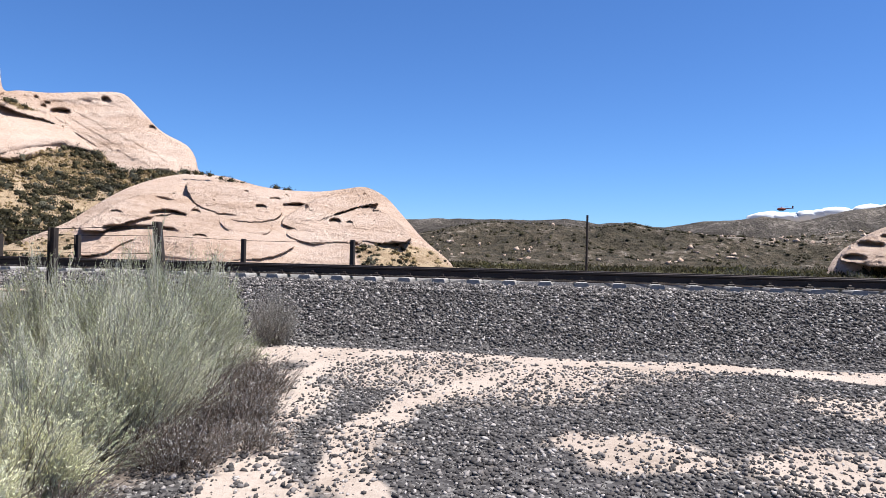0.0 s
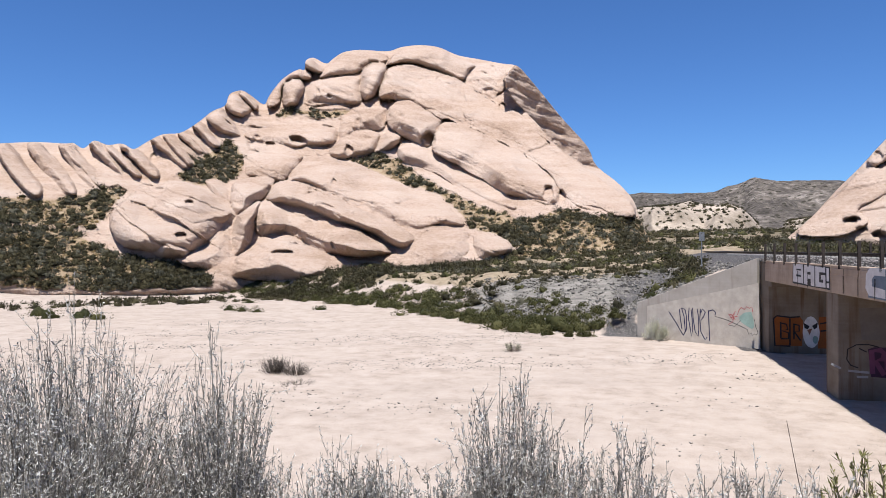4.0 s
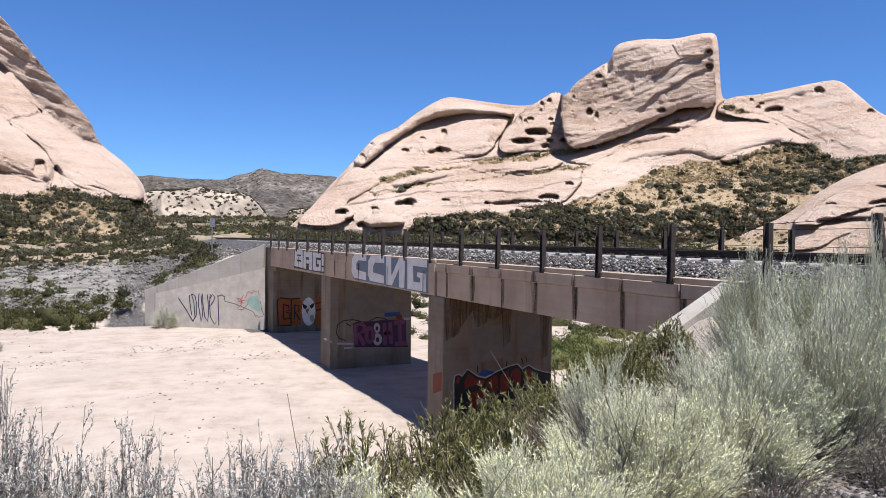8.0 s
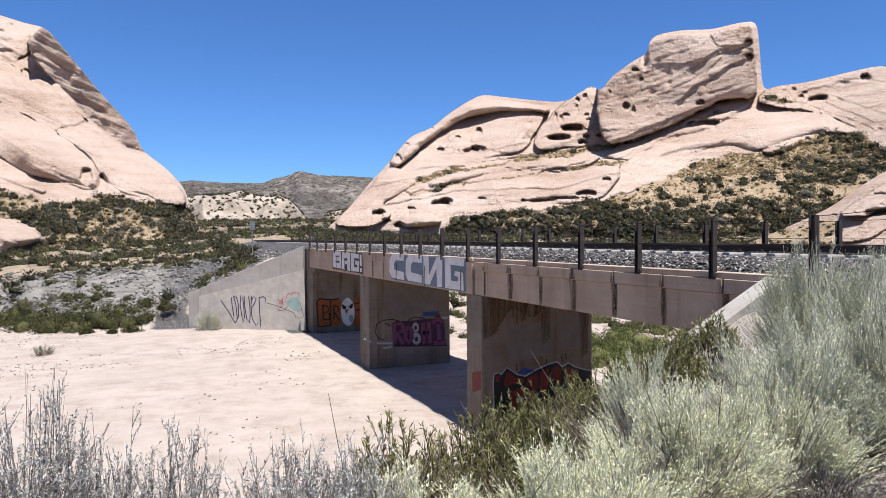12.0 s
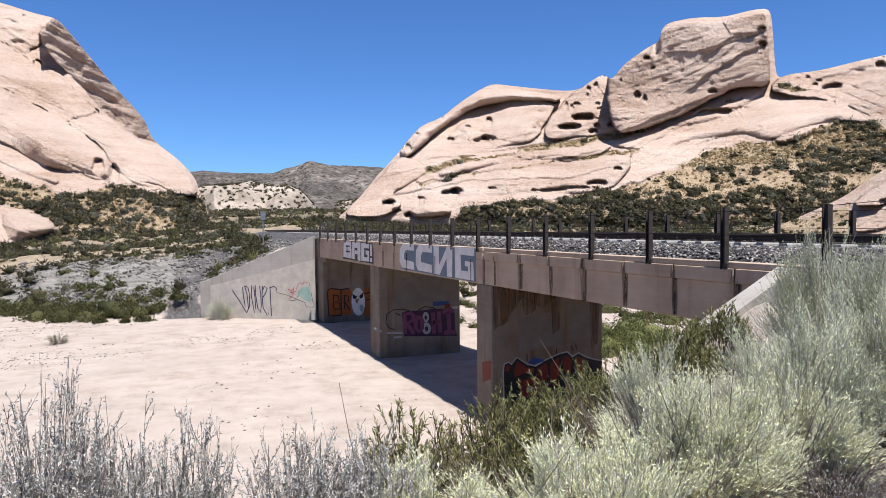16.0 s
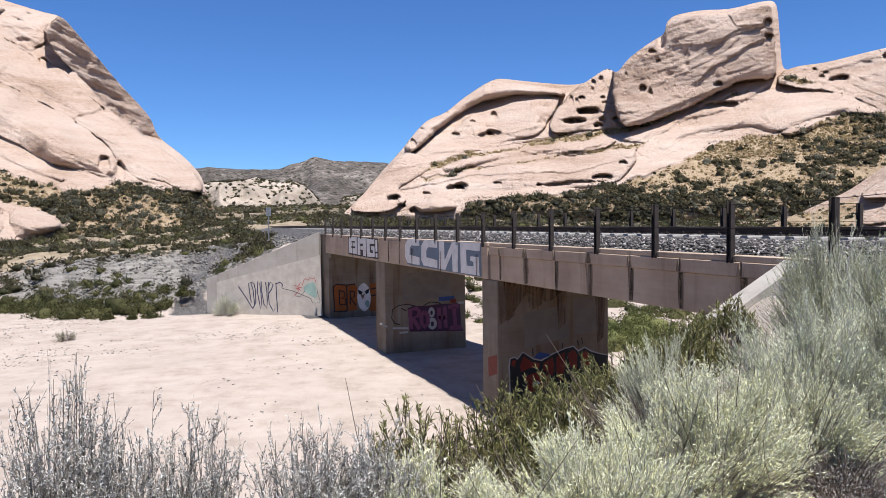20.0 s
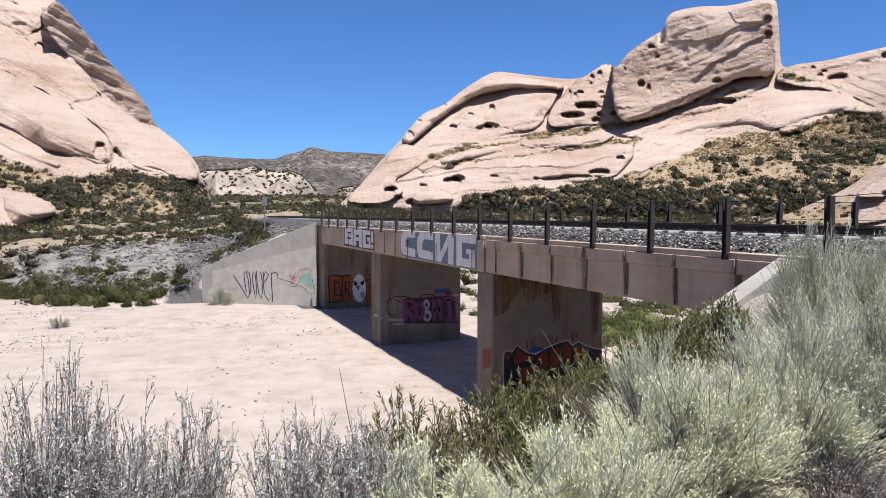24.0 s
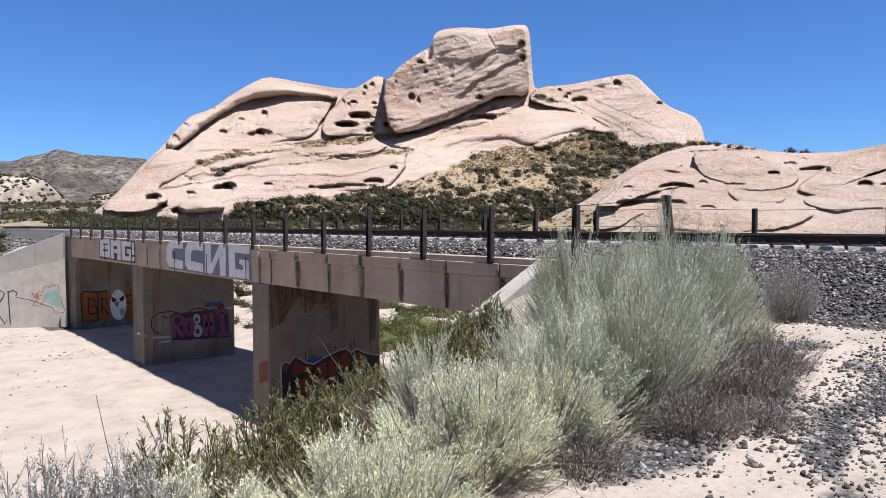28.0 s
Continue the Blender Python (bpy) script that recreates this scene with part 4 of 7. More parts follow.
hawk.hollow(-35.11, 11.54, 0.23, 0.23)
hawk.hollow(-32.21, 7.8, 0.28, 0.18)
hawk.hollow(-34.92, 9.17, 0.23, 0.14)
hawk.hollow(-46.62, 14.08, 0.32, 0.23)
hawk.hollow(-46.67, 13.02, 0.32, 0.28)
hawk.hollow(-38.47, 12.75, 0.28, 0.18)
hawk.hollow(-43.22, 10.0, 0.37, 0.23)
hawk.hollow(-38.93, 12.02, 0.18, 0.18)
hawk.hollow(-37.74, 10.0, 0.28, 0.41)
hawk.hollow(-36.51, 11.21, 0.14, 0.18)
hawk.hollow(-38.33, 9.69, 0.18, 0.37)
hawk.hollow(-54.11, 10.75, 0.37, 0.28)
hawk.hollow(-51.24, 9.57, 0.69, 0.32)
hawk.hollow(-50.13, 9.86, 0.23, 0.18)
hawk.hollow(-49.68, 10.4, 0.18, 0.14)
hawk.hollow(-57.28, 9.07, 0.32, 0.18)
hawk.hollow(-23.38, 2.87, 0.6, 0.37)
hawk.hollow(-18.17, 2.02, 0.41, 0.28)
hawk.hollow(-36.26, 4.44, 0.37, 0.23)
hawk.hollow(-26.44, 3.09, 0.37, 0.14)
hawk.hollow(-29.72, 2.86, 0.23, 0.18)
hawk.hollow(-33.08, 3.02, 1.84, 0.18)
hawk.hollow(-20.57, 2.31, 0.37, 0.18)
hawk.hollow(-19.74, 0.93, 0.55, 0.32)
hawk.hollow(-18.55, 1.35, 0.37, 0.23)
hawk.hollow(-29.76, 7.79, 0.28, 0.09)
hawk.hollow(-50.35, 10.12, 0.18, 0.14)
hawk.crack([(-24.35, 6.98), (-26.48, 7.13), (-27.78, 6.86)])
hawk.crack([(-44.03, 15.07), (-44.49, 14), (-47.2, 13.52)])
hawk.crack([(-21.43, 6.02), (-23.51, 7.38)])
hawk.crack([(-52.12, 9.71), (-55.16, 8.31), (-58.13, 6.9)])
hawk.crack([(-50.8, 9.1), (-53.88, 7.7), (-56.46, 6.53)])
hawk.crack([(-19.36, 2.34), (-23.46, 3.05), (-28.62, 3.47)])
hawk.crack([(-38.55, 4.54), (-42.68, 6.26), (-47.22, 7.86), (-50.8, 8.23)])
hawk.crack([(-36.27, 5.89), (-37.87, 6.26), (-38.55, 6.8)])
front = Massif(0.15, 0.4, 1.5)
front.mass([(-45.58, -2.47), (-45.54, -1.15), (-49.06, 0.48), (-51.8, 1.77), (-53.75, 3.3), (-55.59, 4.52), (-57.7, 5.41), (-60.09, 5.94), (-62.99, 5.8), (-64.7, 5.28), (-66, 5.07), (-67.3, 4.95), (-69.96, 4.93), (-71.75, 5.22), (-73.55, 5.55), (-75.21, 4.79), (-76.57, 3.32), (-78.46, 1.2), (-81.03, -0.72), (-81.53, -2.09)])
front.slab([(-52.25, 1.36), (-54.99, 3.52), (-57.63, 4.39), (-59.83, 4.22), (-60.7, 3.28), (-58.76, 2.69), (-57.13, 2.47), (-55.82, 1.95), (-54.02, 1.25)], 9, 4, 0, 0)
front.slab([(-59.53, 5.29), (-62.07, 5.32), (-64.41, 4.83), (-66.5, 4.13), (-67.13, 3.17), (-66.39, 2.47), (-63.88, 2.29), (-62.13, 2.83), (-60.41, 3.65)], 7, 5, 0, -0.1)
front.slab([(-66.69, 2.48), (-69.22, 4.24), (-71.36, 4.94), (-73.38, 5.19), (-74.97, 4.12), (-72.94, 3.87), (-71.1, 3.15), (-69.27, 2.44), (-68.07, 1.84)], 9, 3.5, 0, -0.1)
front.slab([(-67.02, 1.57), (-69.27, 2.5), (-71.71, 3.23), (-73.25, 3.88), (-75.46, 3.5), (-77.88, 1.29), (-75.52, 0.86), (-72.39, 1.09), (-69.31, 0.7)], 6, 5, 0, 0)
front.slab([(-57.47, -0.14), (-60.47, 1.06), (-63.33, 1.21), (-66.28, 0.93), (-68.4, 0.61), (-66.32, -0.48), (-60.52, -0.97)], 8, 4, 0, 0)
front.slab([(-62.14, 2.53), (-63.89, 2.14), (-66.25, 2.16), (-65.98, 1.23), (-63.32, 1.39)], 6, 3, 0, 0)
front.slab([(-52.3, -0.55), (-54.03, 0.77), (-55.83, 1.41), (-58.79, 1.6), (-58.53, 1.06), (-55.85, 0.68), (-54.06, -0.51)], 5, 3, 0, 0)
front.brush([(-72.77, 0.47), (-74.57, 1.2), (-77.31, 1.18), (-78.7, 0.84), (-81.5, -0.94), (-81.53, -2.09), (-72.83, -2.26)])
front.brush([(-45.51, -0.01), (-49.4, 0.49), (-52.52, 1.6), (-52.92, 0.19), (-51.56, -2.47), (-45.58, -2.47)])
front.hollow(-58.56, 2.73, 1.24, 0.37)
front.hollow(-60.57, 2.95, 0.37, 0.23)
front.hollow(-60.83, 1.09, 0.64, 0.23)
front.hollow(-56.63, 1.47, 2.76, 0.37)
front.hollow(-71.14, 2.57, 0.51, 0.32)
front.hollow(-72.35, 2.51, 0.28, 0.18)
front.hollow(-73.59, 3.73, 0.37, 0.18)
front.hollow(-68.22, 3.65, 1.2, 0.37)
front.hollow(-66.45, 4.2, 0.55, 0.18)
front.hollow(-74.51, 3.49, 0.37, 0.18)
front.hollow(-55.07, 2.74, 0.41, 0.14)
front.hollow(-65.39, 3.54, 0.46, 0.23)
front.hollow(-62.64, 2.81, 0.74, 0.14)
front.hollow(-72.76, 0.7, 0.41, 0.32)
front.hollow(-75.95, 0.78, 0.46, 0.32)
front.hollow(-58.92, 4.2, 0.23, 0.14)
front.hollow(-64.29, 4.69, 0.18, 0.14)
front.hollow(-73.57, 4.83, 0.28, 0.14)
front.hollow(-67.32, 4.51, 0.23, 0.14)
front.hollow(-61.78, 3.91, 0.18, 0.09)
front.crack([(-67.16, 2.17), (-69.13, 2.6), (-71.34, 3.57), (-73.57, 4.74), (-75.87, 4.08)], 0.1)
front.crack([(-60.6, 1.95), (-63.08, 2.39), (-66.07, 2.32)], 0.1)
front.crack([(-63, 5.28), (-64.73, 4.04), (-67.37, 2.27)], 0.1)
front.crack([(-53.23, 2.24), (-56.2, 3.13), (-59.75, 3.39), (-63.06, 3.09)], 0.1)
front.crack([(-69.18, 0.61), (-71.39, 1.58), (-74.11, 1.19)], 0.1)
lone = Massif(0.4)
lone.mass([(-107.91, -1.68), (-108.61, -0.16), (-109.48, 1.11), (-111.18, 2.32), (-112.51, 2.9), (-114.76, 3.34), (-117.2, 2.21), (-118.95, -1.21)])
lone.slab([(-109.14, 0.18), (-109.82, 1.2), (-111.19, 2.2), (-112.52, 2.79), (-114.76, 3.27), (-116.9, 2.21), (-117.8, 0.38), (-113.52, -0.1)], 2, 3, 0, 0)
lone.brush([(-109.85, -0.61), (-112.48, 0.26), (-116.62, -0.02), (-118.95, -0.67), (-118.95, -1.21), (-108.45, -1.66)])
lone.hollow(-111.13, 1.41, 1.01, 0.37)
lone.hollow(-110.18, 0.52, 0.83, 0.32)
lone.hollow(-112.19, 2.01, 0.37, 0.18)
lone.hollow(-113.51, 1.44, 0.64, 0.28)
lone.crack([(-110.19, -0.2), (-111.54, 0.63), (-113.52, 0.59)])
great.crack([(35.71, 3.64), (33.12, 2.5), (31.19, 1.19)], 1.53)
great.crack([(36.95, 2.95), (35.33, 1.53), (32.91, -0.08)], 1.53)
great.crack([(34.62, 4.91), (31.6, 4.01), (29.23, 3.02)], 0.85)
great.crack([(39.54, 6.2), (37.83, 4.35), (36.77, 3.2)], 1.27)
hawk.crack([(-39.56, 13.11), (-43.17, 12.98), (-46.9, 13.93)], 0.32)
hawk.crack([(-39.63, 10.59), (-42.3, 11.62), (-45.45, 13.44)], 0.27)
hawk.crack([(-21.18, 5.47), (-26.73, 6.15), (-32.8, 6.48), (-36.21, 7.12), (-39.69, 8.47), (-43.27, 9.71)], 0.54)
hawk.crack([(-17.8, 4.17), (-22.26, 5.15), (-26.74, 5.69), (-31.57, 5.66)], 0.45)
hawk.crack([(-26, 4.8), (-32, 5.39), (-36.67, 6.3)], 0.45)
hawk.crack([(-17.85, 2.54), (-24.88, 3.81), (-32.88, 3.86), (-37.14, 4.95)], 0.63)
hawk.crack([(-22.74, 7.13), (-24.95, 7.83), (-26.69, 7.53)], 0.36)
hawk.crack([(-31.92, 8.02), (-34.44, 8.5), (-36.6, 8.34)], 0.63)
hawk.crack([(-35.02, 10.41), (-35.7, 9.37)], 0.36)
hawk.crack([(-41.93, 8.76), (-45.58, 8.64)], 0.54)
hawk.crack([(-47.85, 9.76), (-52.02, 9.19), (-54.35, 7.88)], 0.36)
hawk.crack([(-50.61, 10.29), (-53.36, 10.79), (-55.2, 10.36)], 0.32)
great.build("sandstone_outcrop", "great pale pink sandstone outcrop of tilted slabs beyond the wash", [-3, -1.5, 0, 2, 4, 8, 12, 17], [106, 110, 115, 122, 131, 150, 170, 192], 0.08, -0.45, 11)
hawk.build("sandstone_outcrop", "pale sandstone outcrop with a beak-like block behind the track", [-3, 0, 2, 6, 10, 16], [104, 116, 126, 147, 168, 192], 0.08, 0.22, 211)
front.build("sandstone_outcrop", "low pale sandstone dome with hollows behind the fence", [-3, -1, 1, 3, 6], [68, 72, 78, 86, 98], 0.065, -0.1, 311)
lone.build("sandstone_outcrop", "lone pale sandstone dome with dark hollows beyond the track", [-3, -1, 1, 3, 6], [52, 55, 59, 64, 70], 0.08, 0.1, 411)


# ---- far hills ----
def hill_mesh(name, az0, az1, near, far, crest, rough, seed, mat):
    """A range of hills between two azimuths; crest gives its height in degrees by azimuth."""
    az = np.linspace(az0, az1, int(abs(az1 - az0) * 9) + 2)
    t = np.linspace(0, 1, 60)
    aa, tt = np.meshgrid(az, t, indexing="ij")
    rr = near + (far - near) * tt
    x, y = -rr * np.sin(np.radians(aa)), rr * np.cos(np.radians(aa))
    p = np.stack([x.ravel(), y.ravel(), 0 * x.ravel()], 1)
    n = vnoise(p, (far - near) * 0.22, 5, seed).reshape(aa.shape)
    fold = 1 - np.abs(vnoise(p, (far - near) * 0.12, 4, seed + 2).reshape(aa.shape)) * 2.0
    top = np.tan(np.radians(np.interp(aa, *zip(*sorted(crest))))) * (near + (far - near) * 0.72)
    top = top * (1 + 0.03 * vnoise(np.stack([aa.ravel(), 0 * aa.ravel(), 0 * aa.ravel()], 1), 1.2, 4, seed + 4).reshape(aa.shape))
    up = smooth(0, 0.72, tt) * np.where(tt > 0.72, 1 - 0.6 * smooth(0.72, 1, tt), 1)
    z = -8 + (top + 8) * up**0.8 + 1.3 * rough * top * ((n + 0.5 * fold) * up * (1 - up) * 3.4 - 0.9 * up * (1 - up))
    z = np.minimum(z, 1.6 + rr * top / (near + (far - near) * 0.72))
    m, k = aa.shape
    i, j = np.meshgrid(np.arange(m - 1), np.arange(k - 1), indexing="ij")
    quads = np.stack([i * k + j, (i + 1) * k + j, (i + 1) * k + j + 1, i * k + j + 1], 2).reshape(-1, 4)
    if az1 > az0:
        quads = quads[:, ::-1]
    return mesh_of(name, np.stack([x, y, z], 2).reshape(-1, 3), quads, mat, True)


def hill_material(name, tones):
    m, n, l, b = material(name)
    big, mid, fine = noise_node(n, l, 0.004, 6, 0.65), noise_node(n, l, 0.03, 6, 0.7), noise_node(n, l, 0.12, 5, 0.75)
    both = maths(n, l, "ADD", maths(n, l, "MULTIPLY", big, 0.4), maths(n, l, "ADD", maths(n, l, "MULTIPLY", mid, 0.3), maths(n, l, "MULTIPLY", fine, 0.3)))
    c = ramp(n, l, both, [(at, tone) for at, tone in zip((0.38, 0.46, 0.52, 0.59), tones)])
    dots = n.new("ShaderNodeTexVoronoi")
    dots.inputs["Scale"].default_value = 0.13
    l.new(n.new("ShaderNodeTexCoord").outputs["Object"], dots.inputs["Vector"])
    c = mix(n, l, ramp(n, l, dots.outputs["Distance"], [(0.24, (0.9, 0.9, 0.9)), (0.34, (0, 0, 0))]), c, (0.045, 0.041, 0.027))
    l.new(c, b.inputs["Base Color"])
    b.inputs["Roughness"].default_value = 0.95
    b.inputs["Specular IOR Level"].default_value = 0.1
    bump(n, l, b, maths(n, l, "ADD", mid, fine), 1.0, 8.0)
    return m


M_HILL = hill_material("brush_hills", ((0.055, 0.048, 0.04), (0.11, 0.094, 0.08), (0.18, 0.153, 0.128), (0.36, 0.31, 0.265)))
M_FOOT = hill_material("foothills", ((0.034, 0.03, 0.02), (0.06, 0.05, 0.034), (0.09, 0.072, 0.05), (0.26, 0.22, 0.18)))
M_VALLEY = hill_material("valley_hills", ((0.04, 0.034, 0.03), (0.068, 0.058, 0.05), (0.10, 0.086, 0.072), (0.24, 0.205, 0.175)))
M_BADLAND = grain("badland", (0.144, 0.114, 0.081), (0.438, 0.366, 0.294), 0.03, 0.95, 0.16, 0.8, 2.0)


def hills(label, *args):
    return tagged(new("hills", hill_mesh("hills", *args)), label, "hills", kind="structure")


hills("brush-covered brown hills across the valley", -62, -150, 1200, 3000, [(-62, 2.8), (-76, 2.95), (-80.6, 3.1), (-88, 3.1), (-89.8, 3.26), (-92.4, 2.9), (-95, 2.97), (-96.3, 2.67), (-97.4, 2.64), (-100.3, 3.13), (-102.4, 3.14), (-104.4, 3.48), (-106.8, 3.14), (-108.1, 3.42), (-109.6, 3.85), (-112.1, 4.25), (-120, 5), (-150, 5)], 0.42, 31, M_VALLEY)
foothills = hills("low brushy foothills across the valley", -66, -140, 420, 1000, [(-66, 1.4), (-77.2, 1.6), (-80.7, 2.4), (-83.9, 2.85), (-88, 2.75), (-92, 2.5), (-95, 2.82), (-97.4, 2.4), (-100.5, 2.0), (-104.4, 1.9), (-108, 2.2), (-109.9, 2.5), (-140, 2.5)], 0.7, 37, M_FOOT)
hills("brush-covered brown hills at the head of the valley", 14, -40, 500, 1500, [(14, 4.4), (-2.7, 4.38), (-4.7, 4.45), (-7.6, 4.27), (-8.8, 4.32), (-9.9, 4.77), (-11, 5.13), (-11.74, 5.34), (-12.5, 5.1), (-13.9, 4.88), (-15.2, 4.93), (-17.4, 4.84), (-19, 4.5), (-22, 4.2), (-40, 4.2)], 0.3, 47, M_HILL)
badland = hills("pale eroded badland hills below the ridge", 4, -18, 210, 330, [(4, 3.4), (-2.9, 3.45), (-4.7, 3.64), (-6.1, 3.69), (-7.1, 3.96), (-8.6, 3.62), (-9.9, 3.71), (-10.8, 3.36), (-11.4, 2.78), (-12, 2.02), (-12.5, 1.43), (-13.1, 1.24), (-13.8, 2.32), (-14.5, 2.45), (-15.4, 2.6), (-18, 2.8)], 0.55, 53, M_BADLAND)
hills("far desert hills behind the plateau", 60, 236, 900, 2600, [(60, 4), (120, 3), (180, 3), (236, 4)], 0.2, 61, M_HILL)


# ---- bridge ----
def stained_concrete(name, dark, light, brown):
    """Cast concrete with board marks, dirt and rust-brown runs."""
    m, n, l, b = material(name)
    big, fine = noise_node(n, l, 0.7, 5, 0.6), noise_node(n, l, 26, 5, 0.7)
    runs = noise_node(n, l, 1.0, 4, 0.6, ((2.4, 2.4, 0.16), (0, 0, 0)))
    boards = noise_node(n, l, 1.0, 2, 0.5, ((0.12, 0.12, 9.0), (0, 0, 0)))
    c = ramp(n, l, maths(n, l, "ADD", maths(n, l, "MULTIPLY", big, 0.55), maths(n, l, "ADD", maths(n, l, "MULTIPLY", fine, 0.2), maths(n, l, "MULTIPLY", boards, 0.10))), [(0.30, dark), (0.55, light)])
    c = mix(n, l, ramp(n, l, runs, [(0.54, (0, 0, 0)), (0.72, (brown, brown, brown))]), c, (0.102, 0.063, 0.036))
    l.new(c, b.inputs["Base Color"])
    b.inputs["Roughness"].default_value = 0.9
    b.inputs["Specular IOR Level"].default_value = 0.2
    bump(n, l, b, maths(n, l, "ADD", fine, boards), 0.25, 0.006)
    return m


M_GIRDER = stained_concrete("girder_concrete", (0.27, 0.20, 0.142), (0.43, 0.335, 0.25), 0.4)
# brown-stained; its base colour is also darkened to deepen the shade under the deck
M_PIER_SHADED = stained_concrete("shaded_pier_concrete", (0.12, 0.092, 0.065), (0.21, 0.175, 0.14), 0.9)
M_WALL = stained_concrete("wall_concrete", (0.24, 0.213, 0.18), (0.336, 0.306, 0.27), 0.3)


def stain_material():
    """Rusty runs of water, thinning out at their edges."""
    m, n, l, b = material("rust_run")
    b.inputs["Roughness"].default_value = 0.9
    streak = noise_node(n, l, 1.0, 4, 0.65, ((9.0, 9.0, 0.5), (0, 0, 0)))
    thread = noise_node(n, l, 1.0, 3, 0.7, ((30.0, 30.0, 0.9), (3, 1, 0)))
    l.new(ramp(n, l, thread, [(0.40, (0.055, 0.032, 0.018)), (0.52, (0.13, 0.075, 0.036)), (0.64, (0.21, 0.14, 0.08))]), b.inputs["Base Color"])
    l.new(maths(n, l, "MULTIPLY", ramp(n, l, streak, [(0.35, (0.15, 0.15, 0.15)), (0.60, (0.9, 0.9, 0.9))]), ramp(n, l, thread, [(0.40, (1, 1, 1)), (0.66, (0.3, 0.3, 0.3))])), b.inputs["Alpha"])
    return m


M_STAIN = stain_material()
P2, P3 = (34.0, 35.6), (21.2, 22.4)
SCUPPERS = [10.47 + 1.74 * k for k in range(21)]


PAINTED = {}


def build_bridge():
    ob = thing("railway_bridge", "three-span concrete railway bridge with graffiti over the dry wash", "bridge")
    for n, (a, b) in enumerate(((Y_NEAR, 21.72), (21.80, 34.72), (34.80, 47.3))):
        web = X_NEAR + (0.06 if n == 0 else 0.0)
        o = [(web, 0.46), (web, -0.38), (X_FAR - 0.1, -0.38), (X_FAR - 0.1, 0.46)]
        PAINTED["girder%d" % n] = part("girder", prism(o, a, b, "y", 0.015), M_GIRDER, ob)
        # curb blocks parted by scuppers, and the thin edge strip on top
        cuts = [a] + [y for y in SCUPPERS if a + 0.4 < y < b - 0.4] + [b]
        for y0, y1 in zip(cuts[:-1], cuts[1:]):
            part("curb_block", box(bmesh.new(), (X_NEAR, y0 + 0.025, 0.46), (X_NEAR + 0.3, y1 - 0.025, 0.745), 0.012), M_GIRDER, ob)
        part("far_curb", box(bmesh.new(), (X_FAR - 0.3, a, 0.46), (X_FAR, b, 0.83), 0.012), M_GIRDER, ob)
        part("edge_strip", box(bmesh.new(), (X_NEAR + (0.03 if n == 0 else 0), a, 0.75), (X_NEAR + 0.33, b, 0.87), 0.01), M_GIRDER, ob)
        part("deck_slab", box(bmesh.new(), (X_NEAR + 0.31, a, 0.47), (X_FAR - 0.31, b, 0.6)), M_GIRDER, ob)
    rng = random.Random(4)
    for y in SCUPPERS:
        if y < 20.5 or rng.random() < 0.6:
            x = X_NEAR + (0.056 if y < 21.7 else -0.0025)
            w = rng.uniform(0.09, 0.20) * (1 if y < 20 else 0.55)
            for k in range(3):
                y0, h, wide = y + rng.uniform(-0.06, 0.06), rng.uniform(0.76, 0.83), w * (1.0, 0.55, 0.3)[k]
                bm = bmesh.new()
                edge = [(y0 - wide * rng.uniform(0.8, 1.1), 0.45), (y0 + wide * rng.uniform(0.8, 1.1), 0.45), (y0 + wide * rng.uniform(0.7, 1.1), 0.45 - 0.5 * h), (y0 + wide * rng.uniform(0.5, 0.9), 0.45 - h), (y0 - wide * rng.uniform(0.5, 0.9), 0.45 - h), (y0 - wide * rng.uniform(0.7, 1.1), 0.45 - 0.5 * h)]
                bm.faces.new([bm.verts.new((x - 0.002 * k - (0.016 if y > 21.7 else 0), p, q)) for p, q in edge])
                part("rust_stain", bm, M_STAIN, PAINTED["girder%d" % (y > 21.76)])
            bm = bmesh.new()
            bm.faces.new([bm.verts.new((X_NEAR - 0.0025, p, q)) for p, q in ((y - 0.5 * w, 0.73), (y + 0.5 * w, 0.73), (y + 0.9 * w, 0.47), (y - 0.9 * w, 0.47))])
            part("rust_stain", bm, M_STAIN, PAINTED["girder%d" % (y > 21.76)])
    for lo, hi in (P2, P3):
        PAINTED["roshi" if lo > 30 else "tag"] = part("pier", box(bmesh.new(), (X_NEAR + 0.05, lo, WASH - 0.8), (14.9, hi, -0.385), 0.03), M_PIER_SHADED, ob)
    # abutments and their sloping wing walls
    PAINTED["bro"] = part("abutment", box(bmesh.new(), (X_NEAR + 0.35, 48.0, WASH - 0.8), (15.2, 50.6, 0.9), 0.02), M_PIER_SHADED, ob)
    part("bearing_shelf", box(bmesh.new(), (X_NEAR + 0.3, 47.0, -0.75), (15.2, 47.99, -0.385), 0.02), M_PIER_SHADED, ob)
    part("abutment", box(bmesh.new(), (X_NEAR + 0.12, 7.0, WASH - 0.8), (15.2, 9.5, -0.385), 0.02), M_PIER_SHADED, ob)
    part("back_wall", box(bmesh.new(), (X_NEAR + 0.12, 7.0, -0.384), (15.2, Y_NEAR - 0.03, 0.82)), M_PIER_SHADED, ob)
    for start, end, z0, z1 in (((X_NEAR + 0.15, 49.9), (3.2, 55.2), 1.02, -2.42), ((X_NEAR + 0.1, 9.3), (4.4, 8.6), 0.86, -1.75), ((15.2, 50.6), (22.0, 55.6), 1.0, -2.4), ((15.2, 8.7), (21.5, 8.2), 0.86, -1.6)):
        a, b = Vector((*start, 0)), Vector((*end, 0))
        d = (b - a).normalized()
        n = Vector((-d.y, d.x, 0)) * 0.19
        bm = bmesh.new()
        lo = [bm.verts.new((q.x, q.y, WASH - 1)) for q in (a - n, b - n, b + n, a + n)]
